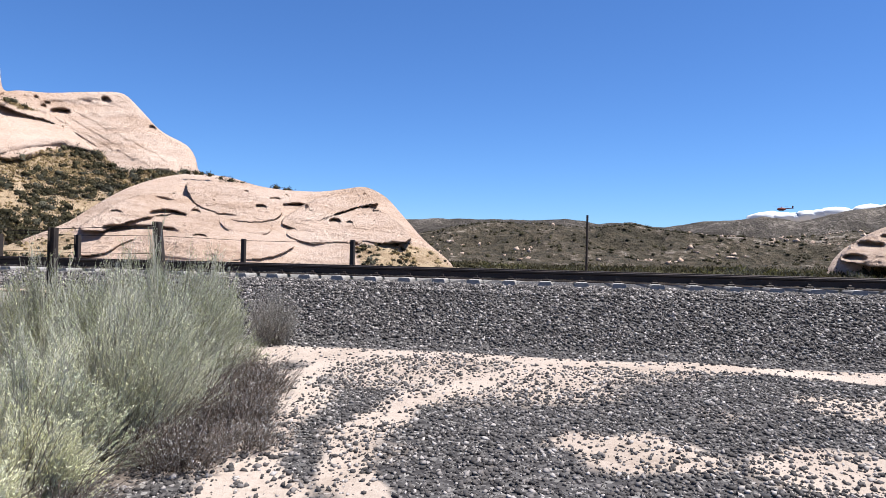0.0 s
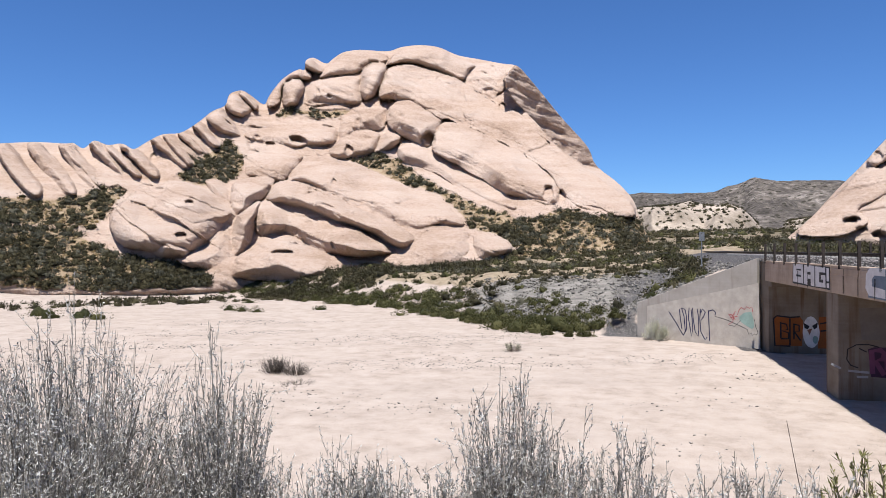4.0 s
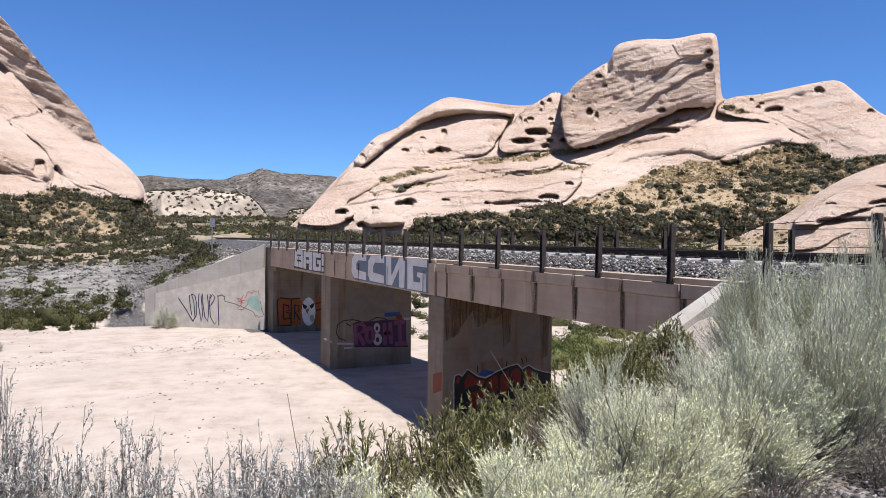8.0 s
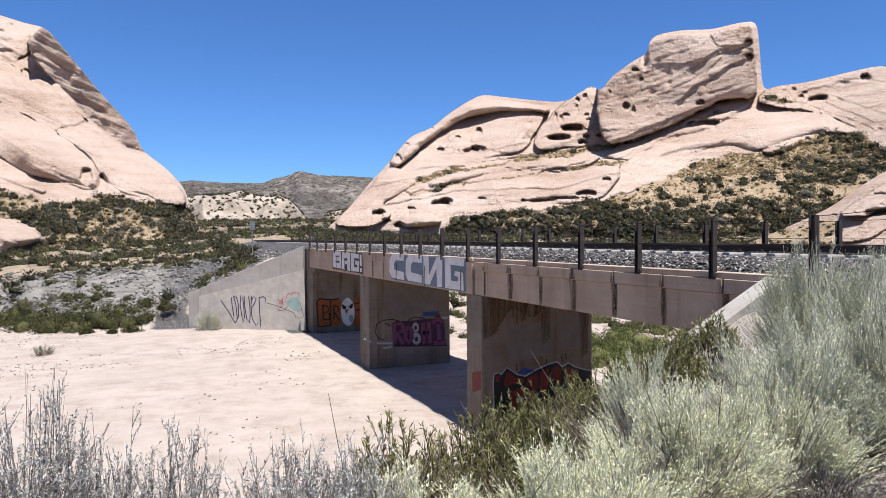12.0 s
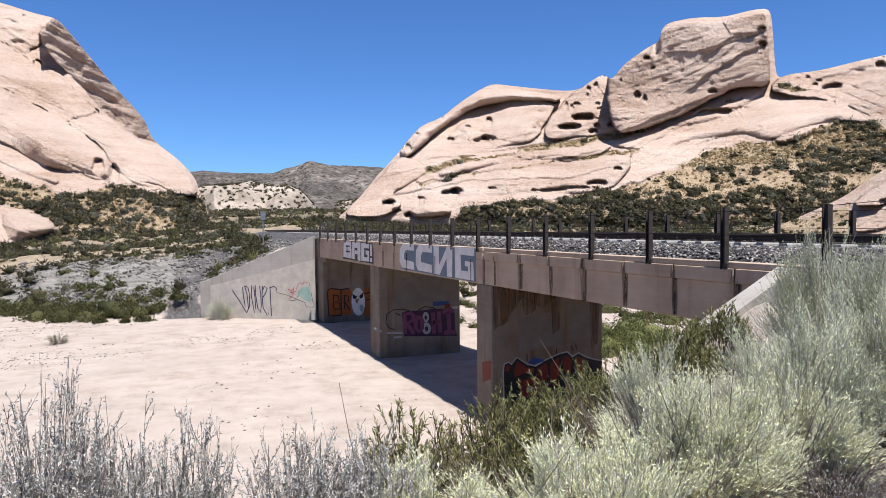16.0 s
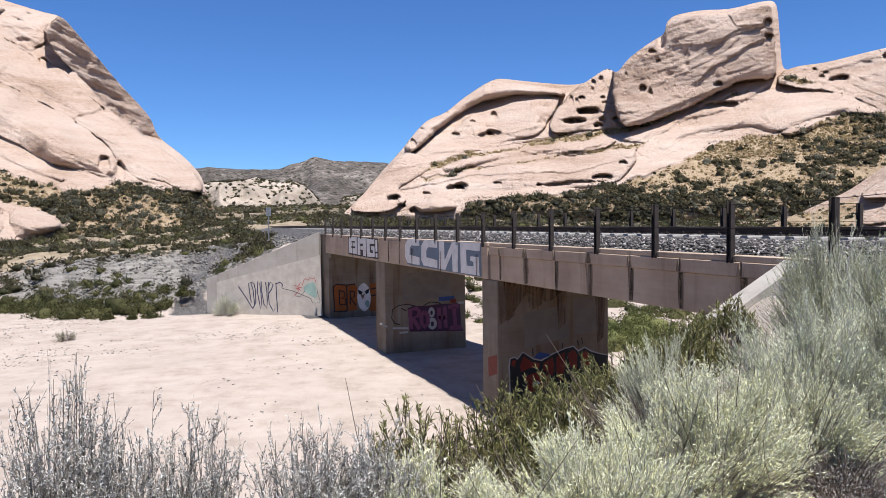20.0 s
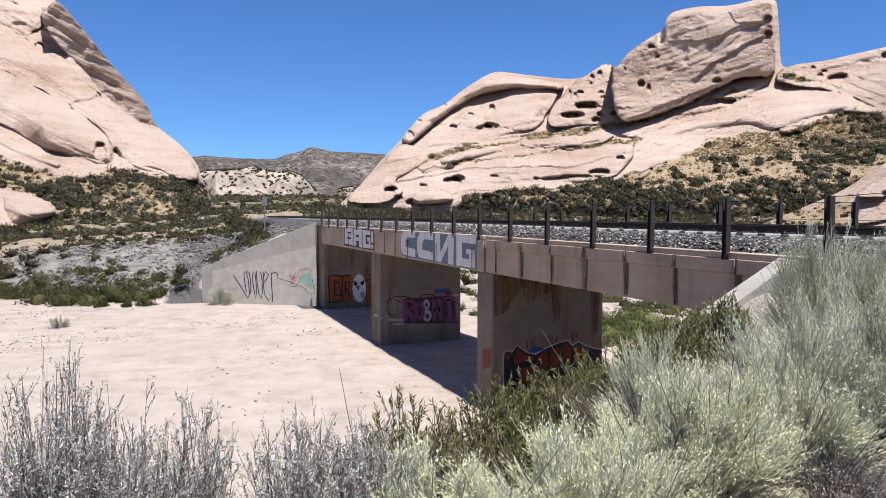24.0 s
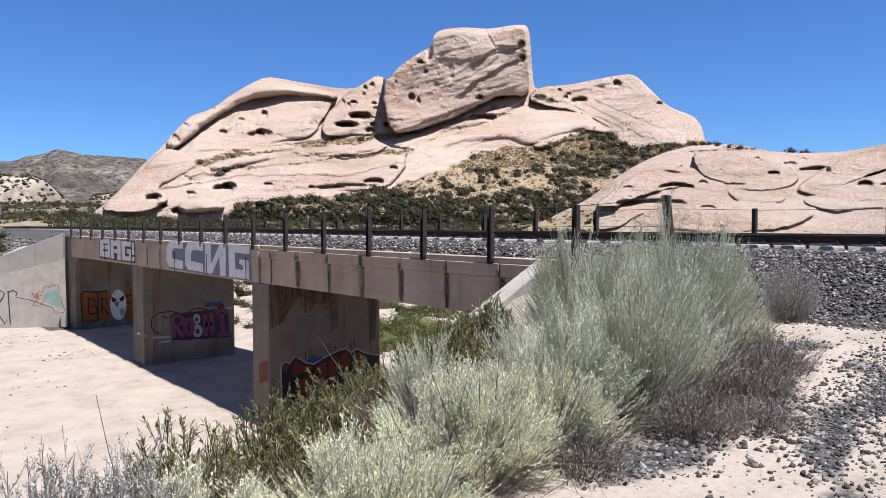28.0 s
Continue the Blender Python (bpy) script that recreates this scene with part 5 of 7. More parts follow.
        hi = [bm.verts.new((q.x, q.y, z)) for q, z in ((a - n, z0), (b - n, z1), (b + n, z1), (a + n, z0))]
        bm.faces.new(lo[::-1])
        bm.faces.new(hi)
        for k in range(4):
            bm.faces.new((lo[k], lo[(k + 1) % 4], hi[(k + 1) % 4], hi[k]))
        bmesh.ops.recalc_face_normals(bm, faces=bm.faces)
        bmesh.ops.bevel(bm, geom=list(bm.edges), offset=0.02, segments=1, affect="EDGES")
        wall = part("wing_wall", bm, M_WALL, ob)
        PAINTED.setdefault("wing", wall)
    return ob


bridge = build_bridge()

# ---- graffiti ----
def paint(name, colour):
    dark = tuple(0.72 * c for c in colour)
    return grain("paint_" + name, dark, colour, 2.2, 0.6, 40, 0.12, 0.003)


M_PAINT_NAVY, M_PAINT_BLACK, M_PAINT_WHITE = paint("navy", (0.026, 0.026, 0.068)), paint("black", (0.016, 0.016, 0.018)), paint("white", (0.66, 0.64, 0.62))
M_PAINT_PINK, M_PAINT_PINK2, M_PAINT_PLUM = paint("rose", (0.372, 0.072, 0.078)), paint("pink", (0.162, 0.051, 0.102)), paint("plum", (0.05, 0.018, 0.045))
M_PAINT_MINT, M_PAINT_SLATE, M_PAINT_ORANGE = paint("mint", (0.252, 0.348, 0.3)), paint("slate", (0.13, 0.17, 0.22)), paint("orange", (0.252, 0.072, 0.012))
M_PAINT_BROWN, M_PAINT_SILVER, M_PAINT_BLUE = paint("brown", (0.204, 0.102, 0.072)), paint("silver", (0.348, 0.336, 0.336)), paint("blue", (0.03, 0.06, 0.192))
M_PAINT_GREYED = paint("greyed", (0.162, 0.141, 0.123))
M_PAINT_RED, M_PAINT_COVER = paint("red", (0.15, 0.021, 0.013)), paint("cover", (0.42, 0.375, 0.32))
WING_A, WING_D = Vector((X_NEAR + 0.15, 49.9, 0)), Vector((3.2 - X_NEAR - 0.15, 5.3, 0)).normalized()
WING_N = Vector((-0.585, -0.811, 0))


def on_wall(wall, p, q, lift):
    """A point on a painted wall: along it and up."""
    if wall == "wing":
        return WING_A + WING_N * (0.191 + lift) + WING_D * p + Vector((0, 0, q))
    if wall == "girder":
        return Vector((X_NEAR - lift, p, min(max(q, -0.375), 0.86)))
    if wall == "pierend":
        return Vector((X_NEAR + 0.05 - lift, min(max(p, P3[0] + 0.04), P3[1] - 0.04), q))
    return Vector((p, {"bro": 48.0, "roshi": P2[0], "tag": P3[0]}[wall] - lift, q))


def layer(wall):
    name = wall.rstrip("234")
    return name, 0.004 * (int(wall[len(name):]) if len(wall) > len(name) else 1)


def painted_on(name, points):
    if name == "girder":
        name = "girder2" if points[0][0] > 34.76 else "girder1"
    return PAINTED["tag" if name == "pierend" else name]


def patch(wall, points, mat):
    name, lift = layer(wall)
    bm = bmesh.new()
    bm.faces.new([bm.verts.new(on_wall(name, p, q, lift)) for p, q in points])
    bm.normal_update()
    bmesh.ops.triangulate(bm, faces=bm.faces)
    part("painted_shape", bm, mat, painted_on(name, points))


def stroke(wall, points, width, mat):
    name, lift = layer(wall)
    bm = bmesh.new()
    pts = [Vector(p) for p in points]
    left, right = [], []
    for k, p in enumerate(pts):
        d = (pts[min(k + 1, len(pts) - 1)] - pts[max(k - 1, 0)]).normalized()
        side = Vector((-d.y, d.x)) * width / 2
        left.append(bm.verts.new(on_wall(name, *(p + side), lift + 0.0015)))
        right.append(bm.verts.new(on_wall(name, *(p - side), lift + 0.0015)))
    for k in range(len(pts) - 1):
        bm.faces.new((left[k], left[k + 1], right[k + 1], right[k]))
    part("painted_line", bm, mat, painted_on(name, points))


patch("wing", [(0.35, -0.75), (8.2, -2.62), (8.25, -5.2), (-0.2, -5.2), (-0.1, -0.6)], M_PAINT_COVER)
stroke("wing2", [(6.42, -2.92), (5.83, -3.71), (5.29, -4.55), (5.13, -4.23), (5.23, -3.16), (5.41, -2.63), (5.58, -2.7), (5.52, -3.3), (5.39, -4.1)], 0.07, M_PAINT_NAVY)
stroke("wing2", [(5.29, -4.55), (5.03, -4.09), (5.04, -3.15), (5.15, -2.69), (5.41, -2.6)], 0.07, M_PAINT_NAVY)
stroke("wing2", [(4.83, -2.54), (4.89, -3.28), (4.74, -4.08), (4.67, -4.55), (4.55, -4.08), (4.61, -3.28), (4.68, -2.67)], 0.07, M_PAINT_NAVY)
stroke("wing2", [(4.57, -2.54), (4.53, -3.27), (4.38, -4.21), (4.16, -4.53), (4.1, -3.93), (4.13, -3.13), (4.22, -2.59)], 0.07, M_PAINT_NAVY)
stroke("wing2", [(3.97, -2.59), (4.03, -3.26), (3.95, -4.19), (3.63, -4.72), (3.49, -4.51)], 0.07, M_PAINT_NAVY)
stroke("wing2", [(3.96, -3.39), (3.75, -3.12), (3.61, -2.78), (3.82, -2.58), (3.96, -2.86)], 0.07, M_PAINT_NAVY)
stroke("wing2", [(3.39, -2.64), (3.35, -3.64), (3.3, -4.77)], 0.07, M_PAINT_NAVY)
stroke("wing2", [(3.39, -2.71), (3.08, -2.59), (2.85, -2.76), (2.93, -2.96)], 0.07, M_PAINT_NAVY)
stroke("wing2", [(2.93, -3.03), (2.11, -3.2), (1.11, -3.57), (0.62, -3.76)], 0.03, M_PAINT_BLACK)
stroke("wing2", [(1.96, -3.53), (1.61, -3.25), (1.83, -2.93), (1.97, -2.8), (1.66, -2.88), (1.48, -2.59), (1.33, -2.81), (1.2, -2.45), (1.06, -2.31), (0.85, -2.44), (0.71, -2.24), (0.5, -2.34), (0.36, -2.23), (0.28, -2.56)], 0.045, M_PAINT_PINK)
stroke("wing2", [(1.83, -3.06), (1.33, -2.92)], 0.045, M_PAINT_PINK)
stroke("wing2", [(1.76, -2.82), (1.47, -3.18)], 0.045, M_PAINT_PINK)
stroke("wing2", [(1.55, -2.72), (1.61, -3.16)], 0.045, M_PAINT_PINK)
patch("wing2", [(1.19, -2.91), (0.84, -2.64), (0.4, -2.56), (0.25, -3.02), (0.19, -3.54), (0.34, -3.71), (0.69, -3.53), (0.98, -3.37), (1.19, -3.18)], M_PAINT_MINT)
stroke("wing2", [(1.89, -3.57), (1.51, -3.61), (1.12, -3.2)], 0.03, M_PAINT_BLACK)
stroke("wing2", [(0.69, -3.76), (0.55, -4.08), (0.41, -3.95), (0.34, -4.14), (0.2, -4.01), (0.06, -4.07), (-0.05, -3.87), (0.1, -3.54), (0.19, -3.02)], 0.03, M_PAINT_BLACK)
patch("girder", [(41.0, 0.84), (34.85, 0.78), (34.85, -0.27), (41.05, -0.24)], M_PAINT_BLACK)
patch("girder2", [(40.84, 0.8), (39.08, 0.81), (39.04, -0.17), (40.93, -0.14)], M_PAINT_WHITE)
patch("girder2", [(38.88, 0.79), (37.15, 0.78), (37.18, -0.22), (38.92, -0.18)], M_PAINT_WHITE)
patch("girder2", [(37.04, 0.76), (35.52, 0.75), (35.48, -0.19), (37.0, -0.21)], M_PAINT_WHITE)
patch("girder2", [(35.35, 0.72), (35.01, 0.72), (34.97, -0.18), (35.31, -0.2)], M_PAINT_WHITE)
patch("girder3", [(40.27, 0.56), (39.44, 0.57), (39.43, 0.48), (40.27, 0.48)], M_PAINT_BLACK)
patch("girder3", [(40.3, 0.26), (39.42, 0.26), (39.42, 0.16), (40.29, 0.16)], M_PAINT_BLACK)
patch("girder3", [(38.27, 0.46), (37.77, 0.47), (37.77, 0.32), (38.27, 0.33)], M_PAINT_BLACK)
patch("girder3", [(38.26, 0.12), (37.76, 0.12), (37.74, -0.21), (38.24, -0.22)], M_PAINT_BLACK)
patch("girder3", [(36.4, 0.5), (35.5, 0.5), (35.5, 0.38), (36.4, 0.38)], M_PAINT_BLACK)
patch("girder3", [(36.4, 0.37), (36.15, 0.37), (36.15, 0.02), (36.4, 0.02)], M_PAINT_BLACK)
patch("girder3", [(36.14, 0.16), (35.8, 0.16), (35.8, 0.02), (36.14, 0.02)], M_PAINT_BLACK)
patch("girder3", [(35.36, 0.11), (34.95, 0.12), (34.95, 0.03), (35.35, 0.02)], M_PAINT_BLACK)
patch("girder2", [(30.35, 0.8), (22.3, 0.8), (22.3, -0.34), (30.3, -0.3)], M_PAINT_SLATE)
LETTERS = (
    [(30.5, 0.6), (30.1, 0.86), (28.6, 0.86), (28.6, 0.58), (29.65, 0.58), (29.9, 0.42), (29.9, 0.16), (28.6, 0.08), (28.6, -0.25), (30.2, -0.22), (30.55, 0.05)],
    [(28.35, 0.6), (28.0, 0.85), (26.5, 0.85), (26.5, 0.56), (27.55, 0.56), (27.75, 0.40), (27.75, 0.13), (26.5, 0.06), (26.5, -0.26), (28.1, -0.24), (28.4, 0.0)],
    [(26.3, 0.86), (25.75, 0.86), (25.7, 0.1), (24.9, 0.85), (24.35, 0.85), (24.4, -0.3), (24.9, -0.3), (24.95, 0.4), (25.65, -0.28), (26.28, -0.28)],
    [(24.15, 0.85), (22.4, 0.84), (22.4, 0.56), (23.6, 0.58), (23.55, 0.0), (22.95, 0.0), (22.95, 0.16), (23.25, 0.2), (23.2, 0.36), (22.5, 0.34), (22.45, -0.3), (24.1, -0.3)],
)
for outline in LETTERS:
    patch("girder4", outline, M_PAINT_WHITE)
patch("bro", [(11.03, -2.81), (11.22, -2.62), (11.99, -2.71), (12.58, -2.66), (12.76, -2.92), (12.7, -4.49), (12.01, -4.52), (11.11, -4.52)], M_PAINT_ORANGE)
patch("bro", [(13.66, -2.68), (14.05, -2.64), (14.28, -2.63), (14.31, -4.62), (13.6, -4.63)], M_PAINT_ORANGE)
patch("bro2", [(13.71, -3.63), (13.68, -4.02), (13.58, -4.34), (13.42, -4.55), (13.23, -4.61), (13.04, -4.53), (12.88, -4.31), (12.77, -3.98), (12.73, -3.6), (12.76, -3.22), (12.86, -2.9), (13.02, -2.69), (13.2, -2.62), (13.39, -2.7), (13.56, -2.92), (13.67, -3.25)], M_PAINT_WHITE)
patch("bro3", [(12.78, -3.03), (13.13, -3.25), (13.03, -3.45), (12.84, -3.37)], M_PAINT_BLACK)
patch("bro3", [(13.6, -3.0), (13.27, -3.22), (13.4, -3.44), (13.57, -3.31)], M_PAINT_BLACK)
patch("bro3", [(12.98, -3.48), (13.29, -3.38), (13.13, -3.8)], M_PAINT_BROWN)
patch("bro3", [(13.62, -4.09), (13.59, -4.24), (13.52, -4.34), (13.42, -4.33), (13.33, -4.23), (13.3, -4.08), (13.33, -3.93), (13.41, -3.83), (13.51, -3.84), (13.59, -3.94)], M_PAINT_MINT)
stroke("bro3", [(11.03, -2.81), (11.22, -2.62), (11.99, -2.71), (12.58, -2.66)], 0.09, M_PAINT_BLACK)
stroke("bro3", [(11.45, -3.01), (11.46, -4.05)], 0.09, M_PAINT_BLACK)
stroke("bro3", [(11.45, -3.08), (11.8, -3.15), (11.85, -3.48), (11.51, -3.56), (11.9, -3.68), (11.9, -4.06), (11.49, -4.07)], 0.09, M_PAINT_BLACK)
stroke("bro3", [(11.99, -2.77), (11.99, -4.46)], 0.09, M_PAINT_BLACK)
stroke("bro3", [(12.23, -3.1), (12.22, -4.08)], 0.09, M_PAINT_BLACK)
stroke("bro3", [(12.23, -3.14), (12.52, -3.2), (12.53, -3.57), (12.26, -3.62), (12.6, -4.16)], 0.09, M_PAINT_BLACK)
stroke("bro3", [(13.72, -3.08), (14.19, -2.99)], 0.09, M_PAINT_BLACK)
stroke("bro3", [(13.75, -3.54), (14.24, -3.49)], 0.09, M_PAINT_BLACK)
stroke("bro3", [(11.03, -2.81), (11.11, -4.52), (12.01, -4.52)], 0.09, M_PAINT_BLACK)
patch("roshi", [(11.65, -2.8), (11.89, -2.7), (12.9, -2.71), (13.22, -2.67), (13.95, -2.68), (14.57, -2.68), (14.63, -3.89), (14.74, -4.16), (11.76, -4.0)], M_PAINT_PLUM)
stroke("roshi2", [(11.82, -3.87), (11.79, -2.88), (12.14, -2.82), (12.29, -2.97), (12.22, -3.23), (11.94, -3.32), (12.29, -3.91)], 0.22, M_PAINT_PINK2)
stroke("roshi2", [(12.58, -3.01), (12.4, -3.19), (12.4, -3.63), (12.59, -3.81), (12.75, -3.65), (12.75, -3.21), (12.58, -3.01)], 0.22, M_PAINT_PINK2)
stroke("roshi2", [(13.37, -2.85), (13.41, -3.97)], 0.22, M_PAINT_PINK2)
stroke("roshi2", [(13.69, -2.81), (13.76, -3.94)], 0.22, M_PAINT_PINK2)
stroke("roshi2", [(13.38, -3.38), (13.71, -3.38)], 0.22, M_PAINT_PINK2)
stroke("roshi2", [(13.9, -2.84), (14.54, -2.83)], 0.22, M_PAINT_PINK2)
stroke("roshi2", [(14.22, -2.83), (14.29, -3.92)], 0.22, M_PAINT_PINK2)
stroke("roshi2", [(13.97, -3.95), (14.66, -3.96)], 0.22, M_PAINT_PINK2)
patch("roshi2", [(13.15, -3.08), (13.12, -3.22), (13.06, -3.31), (12.96, -3.34), (12.87, -3.3), (12.8, -3.2), (12.78, -3.06), (12.8, -2.93), (12.87, -2.83), (12.96, -2.8), (13.05, -2.84), (13.12, -2.94)], M_PAINT_SILVER)
patch("roshi2", [(13.26, -3.67), (13.23, -3.83), (13.13, -3.94), (13.0, -3.98), (12.87, -3.93), (12.78, -3.81), (12.74, -3.64), (12.77, -3.49), (12.87, -3.37), (13.0, -3.34), (13.13, -3.39), (13.22, -3.51)], M_PAINT_SILVER)
patch("roshi3", [(13.03, -3.09), (13.02, -3.16), (12.99, -3.2), (12.94, -3.2), (12.9, -3.16), (12.89, -3.09), (12.9, -3.02), (12.94, -2.98), (12.98, -2.98), (13.02, -3.03)], M_PAINT_PLUM)
patch("roshi3", [(13.09, -3.68), (13.08, -3.76), (13.03, -3.81), (12.97, -3.81), (12.93, -3.75), (12.91, -3.67), (12.92, -3.59), (12.97, -3.55), (13.03, -3.55), (13.07, -3.6)], M_PAINT_PLUM)
stroke("roshi", [(12.09, -2.7), (11.68, -2.59), (11.19, -2.61), (10.84, -2.81), (10.8, -3.26), (10.95, -3.51), (11.25, -3.62)], 0.05, M_PAINT_BLACK)
stroke("roshi", [(11.29, -2.76), (11.59, -2.92)], 0.05, M_PAINT_BLACK)
stroke("roshi", [(12.54, -2.69), (12.9, -2.53), (13.32, -2.58), (13.53, -2.69)], 0.05, M_PAINT_BLACK)
stroke("roshi", [(10.85, -3.76), (11.7, -3.82)], 0.1, M_PAINT_SILVER)
stroke("roshi", [(11.2, -4.02), (11.65, -4.01)], 0.1, M_PAINT_SILVER)
stroke("roshi", [(10.17, -3.47), (10.56, -3.67)], 0.1, M_PAINT_SILVER)
stroke("roshi", [(13.37, -2.41), (14.26, -2.39)], 0.22, M_PAINT_BLUE)
stroke("roshi2", [(14.03, -2.55), (14.35, -2.54)], 0.22, M_PAINT_RED)
stroke("roshi", [(14.46, -2.66), (14.81, -2.66)], 0.12, M_PAINT_SILVER)
patch("tag", [(11.4, -1.55), (13.1, -1.35), (13.3, -2.5), (11.5, -2.75)], M_PAINT_GREYED)
patch("tag", [(13.4, -1.2), (14.7, -1.15), (14.75, -2.3), (13.5, -2.45)], M_PAINT_GREYED)
patch("roshi", [(11.3, -1.0), (14.0, -0.9), (14.1, -2.3), (11.4, -2.4)], M_PAINT_GREYED)
for x0, wide, low in ((10.7, 0.5, -1.6), (11.5, 0.8, -1.3), (12.7, 0.5, -2.0), (14.3, 0.5, -2.6)):
    patch("tag2", [(x0, -0.42), (x0 + wide, -0.42), (x0 + wide * 0.8, low), (x0 + wide * 0.25, low - 0.2)], M_STAIN)
patch("tag3", [(10.5, -0.42), (14.8, -0.42), (14.8, -0.85), (14.0, -1.1), (13.2, -0.75), (12.4, -1.25), (11.6, -0.85), (10.9, -1.7), (10.5, -1.9)], M_STAIN)
patch("tag", [(10.85, -3.32), (10.9, -3.06), (11.08, -3.0), (11.19, -3.08), (11.4, -2.86), (11.81, -3.13), (12.11, -3.21), (12.56, -3.02), (13.1, -2.86), (13.43, -2.81), (13.63, -2.99), (13.89, -2.88), (14.15, -3.04), (14.46, -3.15), (14.87, -3.25), (14.9, -4.85), (10.88, -4.45)], M_PAINT_SILVER)
patch("tag2", [(10.9, -3.36), (10.93, -3.09), (11.08, -3.04), (11.19, -3.13), (11.41, -2.9), (11.81, -3.17), (12.13, -3.26), (12.58, -3.06), (13.1, -2.9), (13.41, -2.86), (13.62, -3.05), (13.89, -2.93), (14.13, -3.08), (14.46, -3.19), (14.87, -3.29), (14.91, -4.89), (10.93, -4.49)], M_PAINT_BLACK)
patch("tag3", [(10.95, -3.3), (11.01, -3.12), (11.14, -3.15), (11.08, -3.36)], M_PAINT_RED)
patch("tag3", [(11.29, -3.33), (11.43, -3.01), (11.74, -3.25), (12.08, -3.31), (12.04, -3.48), (11.67, -3.45), (11.32, -3.56)], M_PAINT_RED)
patch("tag3", [(12.16, -3.54), (12.2, -3.32), (12.57, -3.16), (12.63, -3.43), (12.58, -3.83), (12.36, -3.68)], M_PAINT_RED)
patch("tag3", [(11.45, -3.73), (12.04, -3.6), (12.41, -3.75), (12.5, -3.98), (12.2, -4.25), (11.68, -4.3), (11.53, -4.06)], M_PAINT_RED)
patch("tag3", [(12.72, -3.17), (13.06, -3.01), (13.11, -3.47), (12.89, -4.05), (12.72, -3.84)], M_PAINT_RED)
patch("tag3", [(13.18, -3.07), (13.43, -2.96), (13.58, -3.17), (13.55, -3.64), (13.27, -3.55)], M_PAINT_RED)
patch("tag3", [(13.7, -3.18), (13.91, -3.03), (14.14, -3.21), (14.06, -3.61), (13.74, -3.59)], M_PAINT_RED)
patch("tag3", [(11.81, -3.11), (12.03, -2.93), (12.41, -3.02), (12.49, -3.09), (12.11, -3.18)], M_PAINT_BLUE)
patch("tag4", [(11.75, -3.98), (11.9, -3.9), (12.09, -3.99), (11.98, -4.11), (11.81, -4.1)], M_PAINT_SILVER)
stroke("tag2", [(11.79, -2.78), (11.8, -3.04)], 0.04, M_PAINT_BLACK)
stroke("tag2", [(12.98, -2.69), (12.95, -2.89)], 0.04, M_PAINT_BLACK)
stroke("tag2", [(13.76, -2.56), (13.79, -2.78)], 0.04, M_PAINT_BLACK)
stroke("tag2", [(13.57, -2.63), (13.65, -2.84)], 0.04, M_PAINT_BLACK)
patch("pierend", [(21.94, -3.1), (20.75, -2.91), (20.73, -3.55), (21.92, -3.79)], M_PAINT_RED)


def post_mesh(h):
    """An H-section steel post."""
    o = [(-0.055, -0.06), (0.055, -0.06), (0.055, -0.045), (0.008, -0.045), (0.008, 0.045), (0.055, 0.045), (0.055, 0.06), (-0.055, 0.06), (-0.055, 0.045), (-0.008, 0.045), (-0.008, -0.045), (-0.055, -0.045)]
    return prism(o, -0.03, h, "z")


for x in (X_TRACK - 0.755, X_TRACK + 0.755):
    r = thing("rail", "dark rusty steel railway rail", "rail", "rails of the track", at=(x, 0, RAIL_TOP - 0.178))
    part("rail_foot", prism([(-0.075, 0), (0.075, 0), (0.075, 0.012), (0.012, 0.034), (-0.012, 0.034), (-0.075, 0.012)], -160, 92, "y"), M_RAIL, r)
    part("rail_web", prism([(-0.012, 0.036), (0.012, 0.036), (0.009, 0.124), (-0.009, 0.124)], -160, 92, "y"), M_RAIL, r)
    part("rail_head", prism([(-0.01, 0.126), (0.01, 0.126), (0.034, 0.14), (0.036, 0.172), (0.026, 0.178), (-0.026, 0.178), (-0.036, 0.172), (-0.034, 0.14)], -160, 92, "y"), M_RAIL, r, "rail head with a worn running edge")



# ---- track ----
def beam(bm, a, b, half):
    """A thin square bar from a to b."""
    a, b = Vector(a), Vector(b)
    d = (b - a).normalized()
    s1 = d.cross(Vector((0, 0, 1)) if abs(d.z) < 0.9 else Vector((1, 0, 0))).normalized() * half
    s2 = d.cross(s1).normalized() * half
    rows = [[bm.verts.new(p + o) for o in (s1 + s2, s1 - s2, -s1 - s2, -s1 + s2)] for p in (a, b)]
    for k in range(4):
        bm.faces.new((rows[0][k], rows[0][(k + 1) % 4], rows[1][(k + 1) % 4], rows[1][k]))
    bm.faces.new(rows[0][::-1])
    bm.faces.new(rows[1])
    return bm


def build_ties():
    first = None
    for k in range(150):
        at = pose(X_TRACK, -21.6 + 0.61 * k, TIE_TOP)
        if first is None:
            first = tagged(new("railway_tie"), "pale concrete railway tie half sunk in ballast", "railway tie", "ties under the rails")
            first.matrix_world = at
            o = [(-0.13, -0.2), (0.13, -0.2), (0.11, -0.03), (0.09, 0.0), (-0.09, 0.0), (-0.11, -0.03)]
            bm = prism(o, -1.28, 1.28, "x")
            part("sleeper", bm, M_TIE, first)
            for side in (-1, 1):
                for edge in (-1, 1):
                    bm = bmesh.new()
                    x0 = side * 0.755 + edge * 0.11
                    box(bm, (x0 - 0.045, -0.06, -0.01), (x0 + 0.045, 0.06, 0.035), 0.008)
                    box(bm, (x0 - 0.02, -0.025, 0.03), (x0 + 0.02, 0.025, 0.075), 0.006)
                    part("rail_clip", bm, M_RAIL, first)
        else:
            copy_thing(first, at)


build_ties()
bpy.context.view_layer.update()

